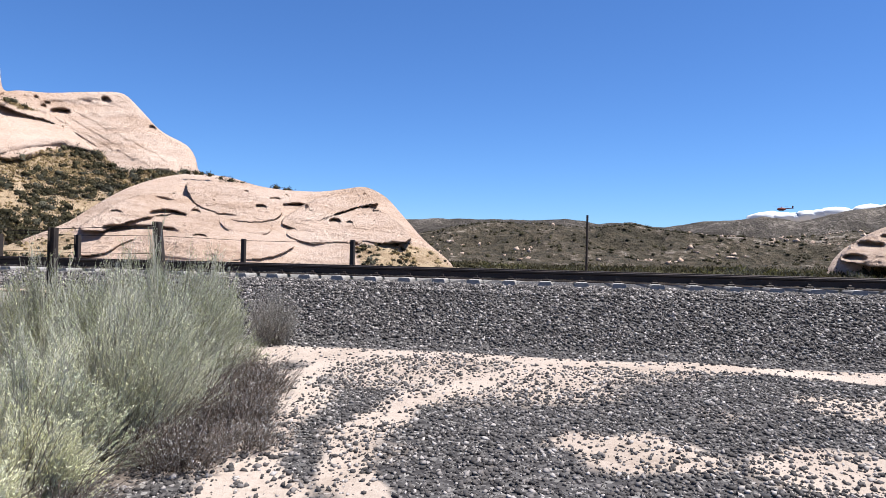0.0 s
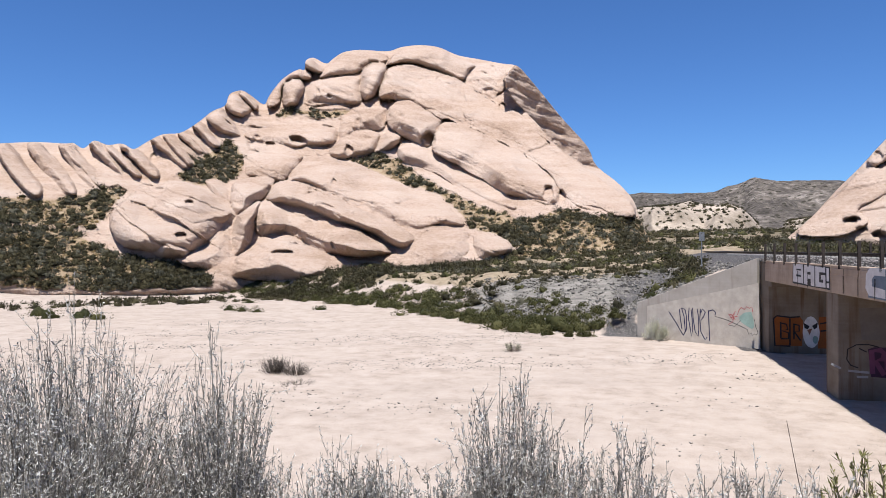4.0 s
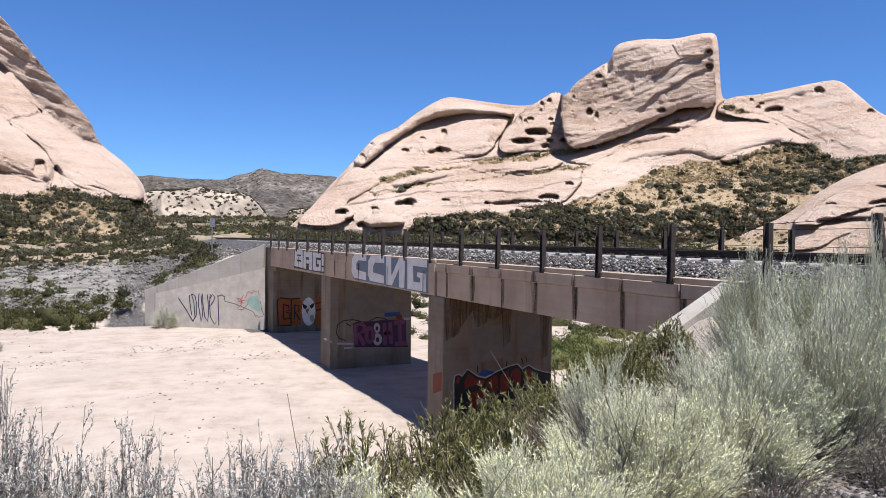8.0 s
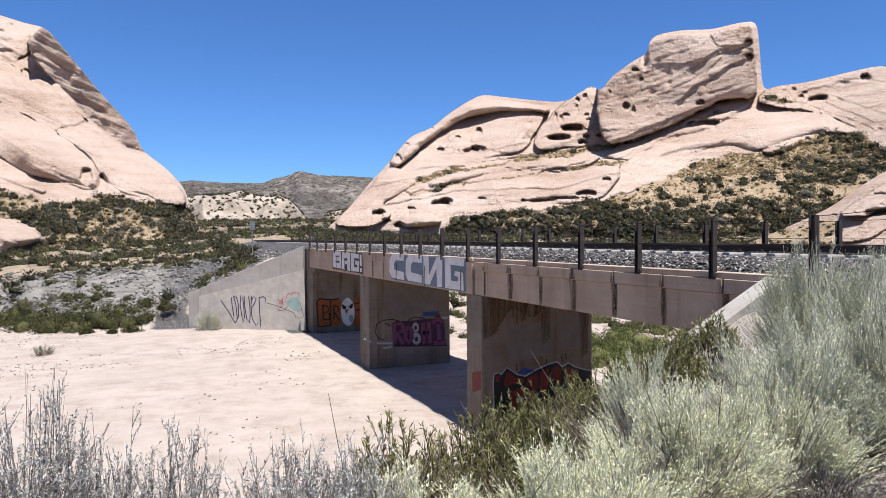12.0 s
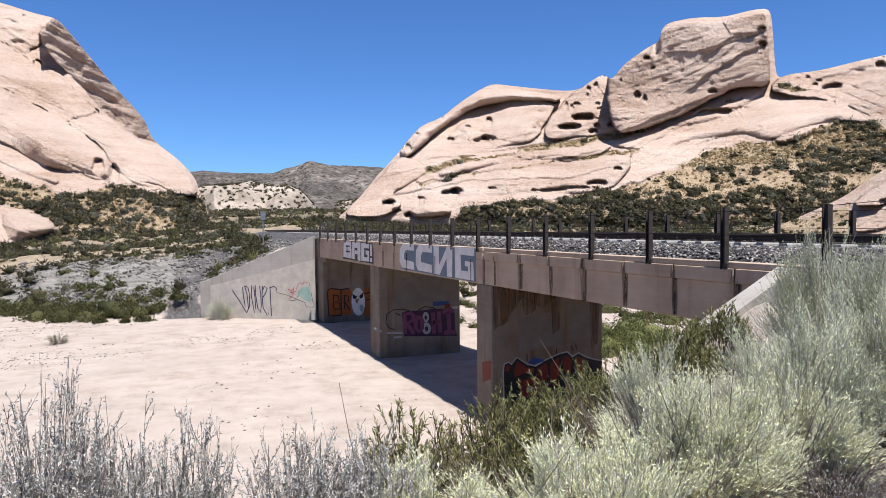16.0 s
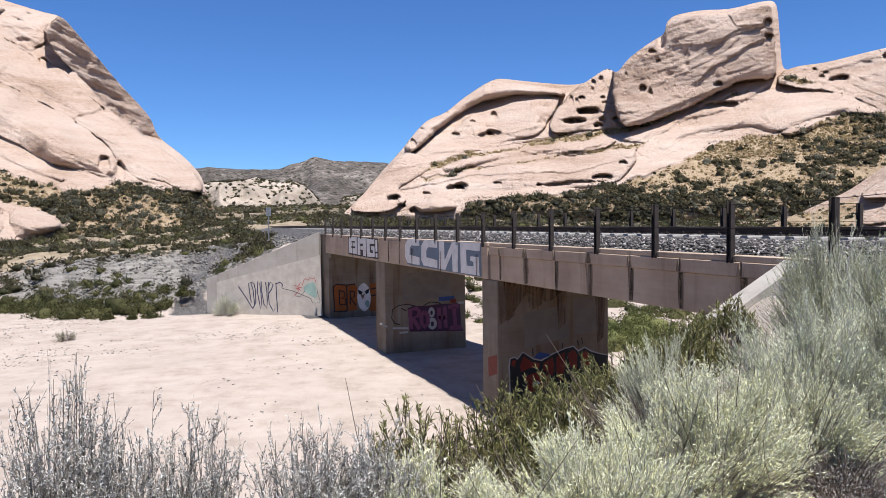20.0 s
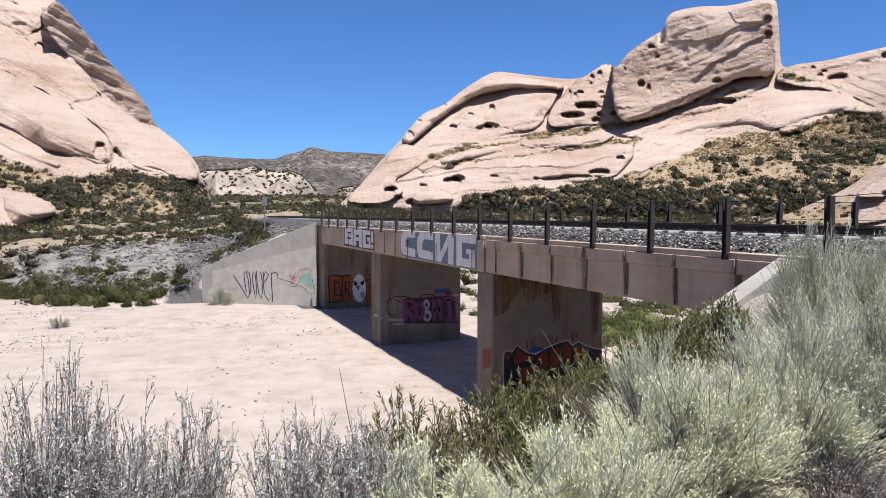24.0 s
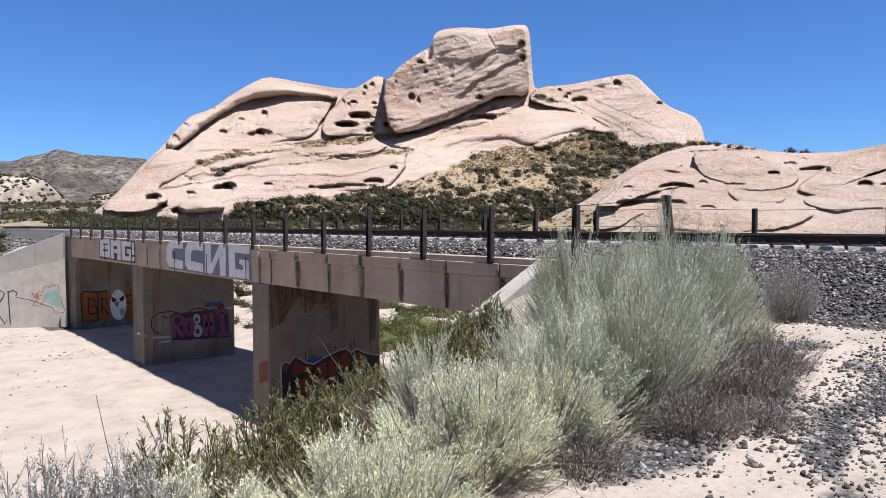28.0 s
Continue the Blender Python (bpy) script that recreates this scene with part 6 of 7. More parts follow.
def ballast_material():
    m, n, l, b = material("ballast_stone")
    g = n.new("ShaderNodeNewGeometry").outputs["Random Per Island"]
    c = ramp(n, l, g, [(0.0, (0.016, 0.014, 0.014)), (0.42, (0.036, 0.031, 0.029)), (0.64, (0.078, 0.068, 0.063)), (0.83, (0.19, 0.168, 0.155)), (1.0, (0.42, 0.378, 0.348))])
    dust = mix(n, l, maths(n, l, "MULTIPLY", noise_node(n, l, 60, 3), 0.25), c, (0.132, 0.114, 0.099))
    l.new(dust, b.inputs["Base Color"])
    b.inputs["Roughness"].default_value = 0.85
    return m


M_BALLAST = ballast_material()


def ballast_bed():
    m, n, l, b = material("ballast_bed")
    v = n.new("ShaderNodeTexVoronoi")
    v.inputs["Scale"].default_value = 25
    l.new(n.new("ShaderNodeTexCoord").outputs["Object"], v.inputs["Vector"])
    c = ramp(n, l, v.outputs["Color"], [(0.15, (0.018, 0.016, 0.016)), (0.5, (0.05, 0.045, 0.045)), (0.8, (0.084, 0.078, 0.075)), (0.95, (0.27, 0.252, 0.24))])
    l.new(c, b.inputs["Base Color"])
    b.inputs["Roughness"].default_value = 0.9
    bump(n, l, b, v.outputs["Distance"], 1.0, 0.05)
    ys = np.linspace(-40, 90, 521)
    prof = [(X_NEAR + 0.28, 0.80), (X_NEAR + 0.75, 1.0), (X_TRACK - 1.6, 1.12), (X_TRACK, 1.14), (X_TRACK + 1.6, 1.12), (X_FAR - 0.75, 1.0), (X_FAR - 0.28, 0.80)]
    verts = np.array([(x, y, z) for y in ys for x, z in prof])
    verts[:, 2] += 0.02 * vnoise(verts, 0.3, 2, 5)
    k = len(prof)
    i, j = np.meshgrid(np.arange(len(ys) - 1), np.arange(k - 1), indexing="ij")
    quads = np.stack([i * k + j, i * k + j + 1, (i + 1) * k + j + 1, (i + 1) * k + j], 2).reshape(-1, 4)
    return tagged(new("ballast_bed", mesh_of("ballast_bed", verts, quads, m)), "grey crushed-stone ballast bed under the track", "ballast", kind="structure")


ballast_bed()


def stone_meshes(count, seed):
    """Unit stones: cubes with their corners knocked about."""
    rng = np.random.default_rng(seed)
    cube = np.array([(x, y, z) for z in (-1, 1) for y in (-1, 1) for x in (-1, 1)], float)
    tri = np.array([(0, 2, 1), (1, 2, 3), (4, 5, 6), (5, 7, 6), (0, 1, 4), (1, 5, 4), (2, 6, 3), (3, 6, 7), (0, 4, 2), (2, 4, 6), (1, 3, 5), (3, 7, 5)])
    v = cube[None] * rng.uniform(0.35, 1.0, (count, 8, 1)) + rng.normal(0, 0.16, (count, 8, 3))
    a, b, c = rng.uniform(0, 6.28, (3, count))
    ca, sa, cb, sb = np.cos(a), np.sin(a), np.cos(b), np.sin(b)
    v = np.stack([ca[:, None] * v[..., 0] - sa[:, None] * v[..., 1], sa[:, None] * v[..., 0] + ca[:, None] * v[..., 1], v[..., 2]], 2)
    v = np.stack([v[..., 0], cb[:, None] * v[..., 1] - sb[:, None] * v[..., 2], sb[:, None] * v[..., 1] + cb[:, None] * v[..., 2]], 2)
    v *= np.stack([np.ones(count), rng.uniform(0.6, 1, count), rng.uniform(0.5, 0.85, count)], 1)[:, None]
    return v, tri


def scatter_stones(name, label, xy, z, sizes, seed, mat):
    v, tri = stone_meshes(len(xy), seed)
    v = v * sizes[:, None, None] * 0.62
    v += np.column_stack([xy, z + sizes * 0.12])[:, None]
    f = tri[None] + 8 * np.arange(len(xy))[:, None, None]
    ob = new(name, mesh_of(name, v.reshape(-1, 3), f.reshape(-1, 3), mat))
    return tagged(ob, label, "gravel", kind="stuff")


def bed_height(x):
    e = np.abs(x - X_TRACK)
    return np.interp(e, [0, 1.6, 2.2, 2.62], [1.14, 1.12, 1.0, 0.80])


def lay_stones():
    rng = np.random.default_rng(5)
    # the ballast shoulder beside the track
    n = 62000
    xy = np.column_stack([rng.uniform(9.0, 12.3, n), rng.uniform(-8, 8.5, n)])
    xy = xy[(xy[:, 0] > 9.6 + 0.35 * rng.normal(0, 1, n)) & ((np.abs(xy[:, 0] - X_TRACK) > 1.3) | (np.abs((xy[:, 1] + 21.6) % 0.61 - 0.305) < 0.17))]
    z = np.maximum(height(*xy.T), np.where(xy[:, 0] > X_NEAR + 0.3, bed_height(xy[:, 0]), -9))
    scatter_stones("ballast_stones", "grey angular ballast stones on the track shoulder", xy, z, 0.018 + 0.038 * rng.uniform(0, 1, len(xy)) ** 1.8, 6, M_BALLAST)
    # the same on the bridge deck
    n = 15000
    y = 8.6 + 42 * rng.uniform(0, 1, n) ** 1.6
    xy = np.column_stack([rng.uniform(X_NEAR + 0.32, X_TRACK - 0.9, n), y])
    scatter_stones("ballast_stones", "grey angular ballast stones along the bridge deck", xy, bed_height(xy[:, 0]), rng.uniform(0.03, 0.07, n), 7, M_BALLAST)
    # strewn over the dirt pad, thick and thin
    n = 125000
    xy = np.column_stack([rng.uniform(1.5, 10.2, n), rng.uniform(-7.5, 4.2, n)])
    x, y = xy.T
    keep = 0.9 - 0.86 * bare_dirt(x, y)
    keep -= smooth(2.2, 3.4, y) * 0.75 + smooth(5.2, 2.4, x) * smooth(0.5, 2.0, y) * 0.5 + smooth(4.6, 2.4, x) * 0.5
    keep += 0.55 * vnoise(np.column_stack([xy, 0 * x]), 1.3, 3, 21)
    xy = xy[rng.uniform(0, 1, n) < np.clip(keep, 0.03 * smooth(1.6, 3.6, x), 1) * smooth(1.5, 3.0, x) ** 1.5 * smooth(-7.5, -5.5, y)]
    scatter_stones("gravel", "grey stones strewn over pale dirt beside the track", xy, height(*xy.T), 0.010 + 0.034 * rng.uniform(0, 1, len(xy)) ** 2.2, 8, M_BALLAST)


lay_stones()


def wash_stones():
    rng = np.random.default_rng(15)
    n = 34000
    xy = np.column_stack([rng.uniform(-40, 9.5, n), rng.uniform(14, 62, n)])
    drift = vnoise(np.column_stack([xy[:, 0] * 0.5 + xy[:, 1] * 0.25, xy[:, 1] * 1.6 - xy[:, 0] * 0.5, 0 * xy[:, 0]]), 7, 3, 33)
    xy = xy[drift + 0.14 * rng.normal(0, 1, n) > 0.26]
    z = height(*xy.T)
    low = z < WASH + 0.5
    scatter_stones("wash_pebbles", "small stones drifted over the wash floor", xy[low], z[low], 0.022 + 0.07 * rng.uniform(0, 1, low.sum()) ** 2.5, 16, M_PEBBLE)


def shale_rubble():
    rng = np.random.default_rng(25)
    n = 16000
    xy = np.column_stack([rng.uniform(-18, 10, n), rng.uniform(54, 78, n)])
    far = polyline_side(*xy.T, FAR_TOE)
    thick = vnoise(np.column_stack([xy, 0 * xy[:, :1]]), 3.0, 3, 35)
    xy = xy[(far > 0.8) & (far < 12) & (thick + 0.3 * rng.normal(0, 1, n) > -0.1)]
    scatter_stones("shale_rubble", "grey broken shale lying over the cut bank", xy, height(*xy.T), 0.05 + 0.22 * rng.uniform(0, 1, len(xy)) ** 2.6, 26, M_SHALE)


M_SHALE = grain("shale", (0.06, 0.055, 0.048), (0.27, 0.245, 0.215), 0.9, 0.9, 30)
shale_rubble()
M_PEBBLE = grain("pebble", (0.098, 0.086, 0.075), (0.24, 0.213, 0.186), 8, 0.9, 60)
wash_stones()

# ---- guard posts, fences, sign, pole ----
spacing = 2.286
guard = None
for x, top, first_y in ((X_NEAR + 0.02, 1.93, 8.45), (X_FAR - 0.05, 2.0, 10.1)):
    for k in range(18 if x < X_TRACK else 17):
        y = first_y + k * spacing
        if guard is None:
            guard = thing("guard_post", "dark rusty steel H-section guard post on the bridge edge", "post", "posts along the bridge", at=(x, y, 0.75))
            part("post", post_mesh(top - 0.75), M_STEEL, guard)
            bm = bmesh.new()
            box(bm, (-0.03, -0.10, -0.02), (0.09, 0.10, 0.10), 0.01)
            bracket = part("base_bracket", bm, M_STEEL, guard)
            for side in (-0.07, 0.07):
                part("bolt", box(bmesh.new(), (-0.05, side - 0.012, 0.03), (-0.032, side + 0.012, 0.054), 0.003), M_RAIL, bracket)
        else:
            copy_thing(guard, pose(x, y, 0.75))


def cable(name, label, points, half=0.006):
    ob = thing(name, label, "cable")
    for a, b in zip(points[:-1], points[1:]):
        part("strand", beam(bmesh.new(), a, b, half), M_STEEL, ob)
    return ob


for x, z in ((X_NEAR - 0.05, 1.88), (X_NEAR - 0.05, 1.42), (X_FAR + 0.02, 1.95), (X_FAR + 0.02, 1.5)):
    ys = [8.45 + spacing * k for k in range(18)] if x < X_TRACK else [10.1 + spacing * k for k in range(17)]
    cable("guard_cable", "thin dark steel cable strung along the guard posts", [(x, y, z - (0.02 if k % 2 else 0)) for k, y in enumerate(ys)])


def fence_post(x, y, top, half, lean=(0, 0), label="weathered dark wooden fence post beside the track"):
    z = ground_z(x, y) - 0.2
    ob = thing("fence_post", label, "fence post", "fence along the track", at=(x, y, z))
    h = top - z
    bm = bmesh.new()
    box(bm, (-half, -half, 0), (half, half, h), half * 0.25)
    for v in bm.verts:
        v.co.x += lean[0] * v.co.z / h + random.uniform(-0.006, 0.006)
        v.co.y += lean[1] * v.co.z / h + random.uniform(-0.006, 0.006)
    part("post", bm, M_STEEL, ob)
    return ob


fence_post(10.55, 6.45, 2.06, 0.06, (-0.05, 0.16), "leaning weathered dark wooden fence post beside the track")
for y in (7.9, 5.1):
    fence_post(16.3, y, 2.0 - 0.01 * y, 0.055)
cable("fence_wire", "thin rusty fence wire strung between posts", [(10.4, 8.55, 1.90), (10.5, 6.6, 2.0)], 0.005)
cable("fence_wire", "thin rusty fence wire strung between posts", [(16.15, 10.1, 1.95), (16.3, 7.9, 1.88), (16.3, 5.1, 1.86)], 0.005)

pole = thing("marker_pole", "slim dark steel pole beyond the track", "pole", at=(20.0, -0.53, ground_z(20, -0.53) - 0.2))
bm = bmesh.new()
bmesh.ops.create_cone(bm, cap_ends=True, segments=10, radius1=0.032, radius2=0.03, depth=1, matrix=Matrix.Translation((0, 0, 0.5)))
for v in bm.verts:
    v.co.z *= 2.84 - pole.location.z
part("shaft", bm, M_STEEL, pole)

M_SIGN = grain("sign_metal", (0.12, 0.126, 0.132), (0.204, 0.21, 0.216), 4, 0.5, 40, 0.1, 0.002, 0.3)
sx, sy = 8.7, 62.0
sign = thing("track_sign", "small grey metal sign on a slim post beside the track", "sign", at=(sx, sy, ground_z(sx, sy) - 0.1))
h = 3.05 - sign.location.z
part("sign_post", box(bmesh.new(), (-0.04, -0.04, 0), (0.04, 0.04, h - 0.2)), M_SIGN, sign)
plate = part("sign_plate", box(bmesh.new(), (-0.22, -0.07, h - 0.75), (0.22, -0.045, h), 0.01), M_SIGN, sign)
for up in (0.12, 0.63):
    part("bolt", box(bmesh.new(), (-0.02, -0.085, h - up - 0.02), (0.02, -0.072, h - up + 0.02), 0.004), M_STEEL, plate)


# ---- plants ----
def ribbons(paths, widths, rng):
    """Stems: each path (n, k, 3) becomes a three-sided taper."""
    n, k, _ = paths.shape
    ring = np.array([(math.cos(a), math.sin(a), 0) for a in (0.3, 2.4, 4.5)])
    taper = np.linspace(1, 0.35, k)
    v = paths[:, :, None] + ring[None, None] * (widths[:, None] * taper[None])[..., None, None]
    i = np.arange(n)[:, None, None] * k * 3
    s = np.arange(k - 1)[None, :, None] * 3
    c = np.arange(3)[None, None]
    c2 = (c + 1) % 3
    a, b, d, e = i + s + c, i + s + c2, i + s + 3 + c2, i + s + 3 + c
    f = np.concatenate([np.stack([a, b, d], 3).reshape(-1, 3), np.stack([a, d, e], 3).reshape(-1, 3)])
    return v.reshape(-1, 3), f


def blades(at, ways, lengths, widths, rng):
    """Leaves: pointed blades of two triangles, folded a little along the middle."""
    n = len(at)
    ways = ways / np.linalg.norm(ways, axis=1)[:, None]
    side = np.cross(ways, rng.normal(0, 1, (n, 3)))
    side /= np.linalg.norm(side, axis=1)[:, None] + 1e-9
    up = np.cross(side, ways)
    mid = at + ways * (0.45 * lengths)[:, None]
    tip = at + ways * lengths[:, None] - up * (0.12 * lengths)[:, None]
    half = side * (widths * 0.5)[:, None]
    v = np.stack([at, mid + half, tip, mid - half], 1).reshape(-1, 3)
    i = 4 * np.arange(n)[:, None]
    return v, np.concatenate([i + [0, 1, 2], i + [0, 2, 3]])


SHRUBS = {
    # stem radius, leaf length, leaf width, leaf spread, side shoots, shoot length, shoot spread
    "grey": (0.0030, 0.021, 0.0044, 0.42, 3, (0.10, 0.24), 0.26),
    "dry": (0.0028, 0.017, 0.0052, 0.66, 4, (0.05, 0.15), 0.42),
    "green": (0.0075, 0.066, 0.0125, 0.46, 5, (0.14, 0.32), 0.50),
    "dead": (0.0130, 0.0, 0.0, 0.0, 2, (0.20, 0.60), 0.60),
}


def bow(t, root, mid, tip):
    return (1 - t) ** 2 * root + 2 * t * (1 - t) * mid + t * t * tip


def shrub(name, label, x, y, high, wide, stems, leaves, style, seed, category="shrub", z=None, foliage=None, wood=None):
    """A shrub of thin branching stems with small leaves. style: grey, dry, green or dead."""
    rng = np.random.default_rng(seed)
    ob = thing(name, label, category, at=(x, y, (ground_z(x, y) if z is None else z) - 0.05))
    thick, long, slim, spread, shoots, reach_of, fan = SHRUBS[style]
    up = {"grey": 0.55, "dry": 0.85, "green": 0.5, "dead": 0.3}[style]
    a, q = rng.uniform(0, 2 * math.pi, stems), np.sqrt(rng.uniform(0, 1, stems))
    tall, tone = np.ones(stems), rng.uniform(0, 1, stems)
    if style == "grey":
        # stems stand in tufts, with gaps between
        tufts = max(9, stems // 24)
        pick = rng.integers(0, tufts, stems)
        ta, tq = rng.uniform(0, 2 * math.pi, tufts), np.sqrt(rng.uniform(0, 1, tufts))
        q = np.clip(tq[pick] + rng.normal(0, 0.07, stems), 0.02, 1.05)
        a = ta[pick] + rng.normal(0, 0.07, stems) / (0.15 + q)
        tall = rng.uniform(0.58, 1.12, tufts)[pick]
        tone = np.clip(rng.uniform(0, 1, tufts)[pick] + rng.normal(0, 0.10, stems), 0, 1)
    lump = 0.82 + 0.28 * vnoise(np.column_stack([np.cos(a) * 2, np.sin(a) * 2, np.full(stems, seed)]), 0.9, 2, seed)
    reach = wide * q * lump
    rise = high * np.sqrt(np.clip(1 - (q * 0.93) ** 2.2, 0.04, 1)) * rng.uniform(0.72, 1.06, stems) * (0.9 + 0.15 * lump) * tall
    if style == "dry":
        rise = high * rng.uniform(0.45, 1.05, stems) * (1 - 0.35 * q)
    tip = np.column_stack([np.cos(a) * reach, np.sin(a) * reach, rise])
    root = np.column_stack([np.cos(a) * reach * 0.45, np.sin(a) * reach * 0.45, np.zeros(stems)]) + rng.normal(0, 0.05, (stems, 3)) * (1, 1, 0)
    root[:, 2] = rng.uniform(0, 0.4, stems) * rise * (0.6 if style == "grey" else 0.15)
    mid = root * 0.55 + tip * 0.45
    mid[:, 2] = root[:, 2] + (tip[:, 2] - root[:, 2]) * (0.45 + 0.12 * up)
    mid[:, :2] *= 1 - 0.12 * up
    mid += rng.normal(0, 0.03 * wide + 0.008, (stems, 3))
    # side shoots
    k = np.repeat(np.arange(stems), shoots)
    t = rng.uniform(0.3, 0.92, len(k))[:, None]
    fork = bow(t, root[k], mid[k], tip[k])
    way = (1 - t) * (mid[k] - root[k]) + t * (tip[k] - mid[k])
    way = way / (np.linalg.norm(way, axis=1)[:, None] + 1e-9) + rng.normal(0, fan, (len(k), 3)) + (0, 0, 0.15)
    way = way / np.linalg.norm(way, axis=1)[:, None] * (rng.uniform(*reach_of, len(k)) * min(1.4, 0.45 + 0.6 * high))[:, None]
    root, mid, tip = np.vstack([root, fork]), np.vstack([mid, fork + way * 0.5 + rng.normal(0, 0.008, way.shape)]), np.vstack([tip, fork + way])
    tone, girth = np.concatenate([tone, np.clip(tone[k] + rng.normal(0, 0.08, len(k)), 0, 1)]), np.concatenate([np.ones(stems), np.full(len(k), 0.62)])
    total = len(root)
    t = np.linspace(0, 1, 4)[None, :, None]
    paths = bow(t, root[:, None], mid[:, None], tip[:, None])
    paths[:, 1:-1] += rng.normal(0, 0.006 + (0.03 if style == "dead" else 0.0), (total, 2, 3))
    v, f = ribbons(paths, rng.uniform(0.6, 1.4, total) * thick * girth, rng)
    child("branchwork", mesh_of("branchwork", v, f, wood or {"grey": M_STEM, "dry": M_DRY, "green": M_TWIG, "dead": M_TWIG}[style]), ob)
    if style == "grey" and high > 0.4:
        # old dead wood at the foot
        n = stems // 2
        a, r = rng.uniform(0, 2 * math.pi, n), wide * np.sqrt(rng.uniform(0.05, 1, n))
        foot = np.column_stack([np.cos(a) * r * 0.8, np.sin(a) * r * 0.8, rng.uniform(0, 0.1, n)])
        out = np.column_stack([np.cos(a), np.sin(a), rng.uniform(0.1, 1.2, n)]) + rng.normal(0, 0.6, (n, 3))
        out[:, 2] = np.abs(out[:, 2])
        ends = foot + out * rng.uniform(0.10, 0.36, n)[:, None]
        v, f = ribbons(bow(t, foot[:, None], (0.5 * (foot + ends) + rng.normal(0, 0.03, (n, 3)))[:, None], ends[:, None]), rng.uniform(0.002, 0.0045, n), rng)
        child("dead_wood", mesh_of("dead_wood", v, f, M_DEADWOOD), ob, "brittle brown dead wood at the foot")
    if leaves:
        k = np.repeat(np.arange(total), leaves)
        n = len(k)
        u = rng.uniform(0, 1, n)
        t = np.where(k < stems, {"grey": 1 - 0.62 * u**1.2, "dry": 0.2 + 0.8 * u, "green": 1 - 0.3 * u**1.5}[style], 1 - 0.55 * u if style == "green" else 0.1 + 0.9 * u)[:, None]
        at = bow(t, root[k], mid[k], tip[k])
        run = 2 * (1 - t) * (mid[k] - root[k]) + 2 * t * (tip[k] - mid[k])
        run /= np.linalg.norm(run, axis=1)[:, None] + 1e-9
        v, f = blades(at, run + rng.normal(0, spread, (n, 3)), long * rng.uniform(0.55, 1.35, n), slim * rng.uniform(0.7, 1.3, n), rng)
        me = mesh_of("foliage", v, f, foliage or {"grey": M_GREY, "dry": M_DRYLEAF, "green": M_MULE}[style])
        me.attributes.new("tone", "FLOAT", "POINT").data.foreach_set("value", np.repeat(tone[k], 4).astype(np.float32))
        child("foliage", me, ob)
    return ob


def spray_material(name, tones, gloss=0.6):
    """Leaves that differ from tuft to tuft, and a little from leaf to leaf."""
    m, n, l, b = material(name)
    at = n.new("ShaderNodeAttribute")
    at.attribute_name = "tone"
    island = n.new("ShaderNodeNewGeometry").outputs["Random Per Island"]
    both = maths(n, l, "ADD", maths(n, l, "MULTIPLY", at.outputs["Fac"], 0.55), maths(n, l, "MULTIPLY", island, 0.45))
    c = ramp(n, l, both, [(0.1 + 0.8 * k / (len(tones) - 1), tone) for k, tone in enumerate(tones)])
    l.new(c, b.inputs["Base Color"])
    b.inputs["Roughness"].default_value = gloss
    b.inputs["Specular IOR Level"].default_value = 0.3
    thin, both_ways = n.new("ShaderNodeBsdfTranslucent"), n.new("ShaderNodeMixShader")
    l.new(c, thin.inputs["Color"])
    both_ways.inputs[0].default_value = 0.2
    l.new(b.outputs[0], both_ways.inputs[1])
    l.new(thin.outputs[0], both_ways.inputs[2])
    l.new(both_ways.outputs[0], n["Material Output"].inputs["Surface"])
    return m


M_GREY = spray_material("silver_leaves", ((0.27, 0.28, 0.14), (0.64, 0.65, 0.49), (0.44, 0.48, 0.23), (0.82, 0.81, 0.64), (0.48, 0.46, 0.24), (0.68, 0.68, 0.45)))
M_OLIVE = spray_material("olive_leaves", ((0.17, 0.18, 0.08), (0.44, 0.46, 0.27), (0.30, 0.33, 0.14), (0.60, 0.60, 0.41), (0.34, 0.32, 0.15)))
M_PALE = spray_material("pale_leaves", ((0.44, 0.44, 0.21), (0.80, 0.79, 0.56), (0.62, 0.61, 0.29), (0.92, 0.90, 0.70), (0.56, 0.53, 0.26)))
M_DRYLEAF = spray_material("dry_leaves", ((0.13, 0.112, 0.092), (0.36, 0.34, 0.30), (0.60, 0.585, 0.54), (0.25, 0.225, 0.19)), 0.8)
M_MULE = spray_material("mulefat_leaves", ((0.05, 0.055, 0.018), (0.14, 0.14, 0.045), (0.25, 0.23, 0.09), (0.10, 0.08, 0.04)), 0.5)
M_STEM = leaf_material("silver_stems", (0.34, 0.32, 0.26), (0.80, 0.78, 0.69))
M_DRY = leaf_material("dry_stalks", (0.16, 0.14, 0.115), (0.42, 0.39, 0.335))
M_DEADWOOD = leaf_material("dead_wood", (0.10, 0.075, 0.06), (0.27, 0.215, 0.18))

# the great grey-green bush by the bridge end, and its neighbours
GREY = "grey-green rabbitbrush with fine upright stems"
for x, y, high, wide, stems in ((5.0, 3.5, 1.25, 1.05, 2800), (6.3, 3.9, 1.55, 1.05, 2600), (6.1, 4.9, 1.45, 0.95, 1700), (4.1, 3.5, 0.95, 0.8, 1500), (7.35, 3.95, 1.2, 0.75, 1400), (7.5, 4.9, 1.3, 0.8, 1200), (3.8, 4.6, 0.7, 0.8, 1100)):
    shrub("rabbitbrush", GREY + " on the bank", x, y, high, wide, int(stems * 0.5), 14, "grey", int(100 * x + y), foliage=M_OLIVE if x > 6.0 else M_GREY)
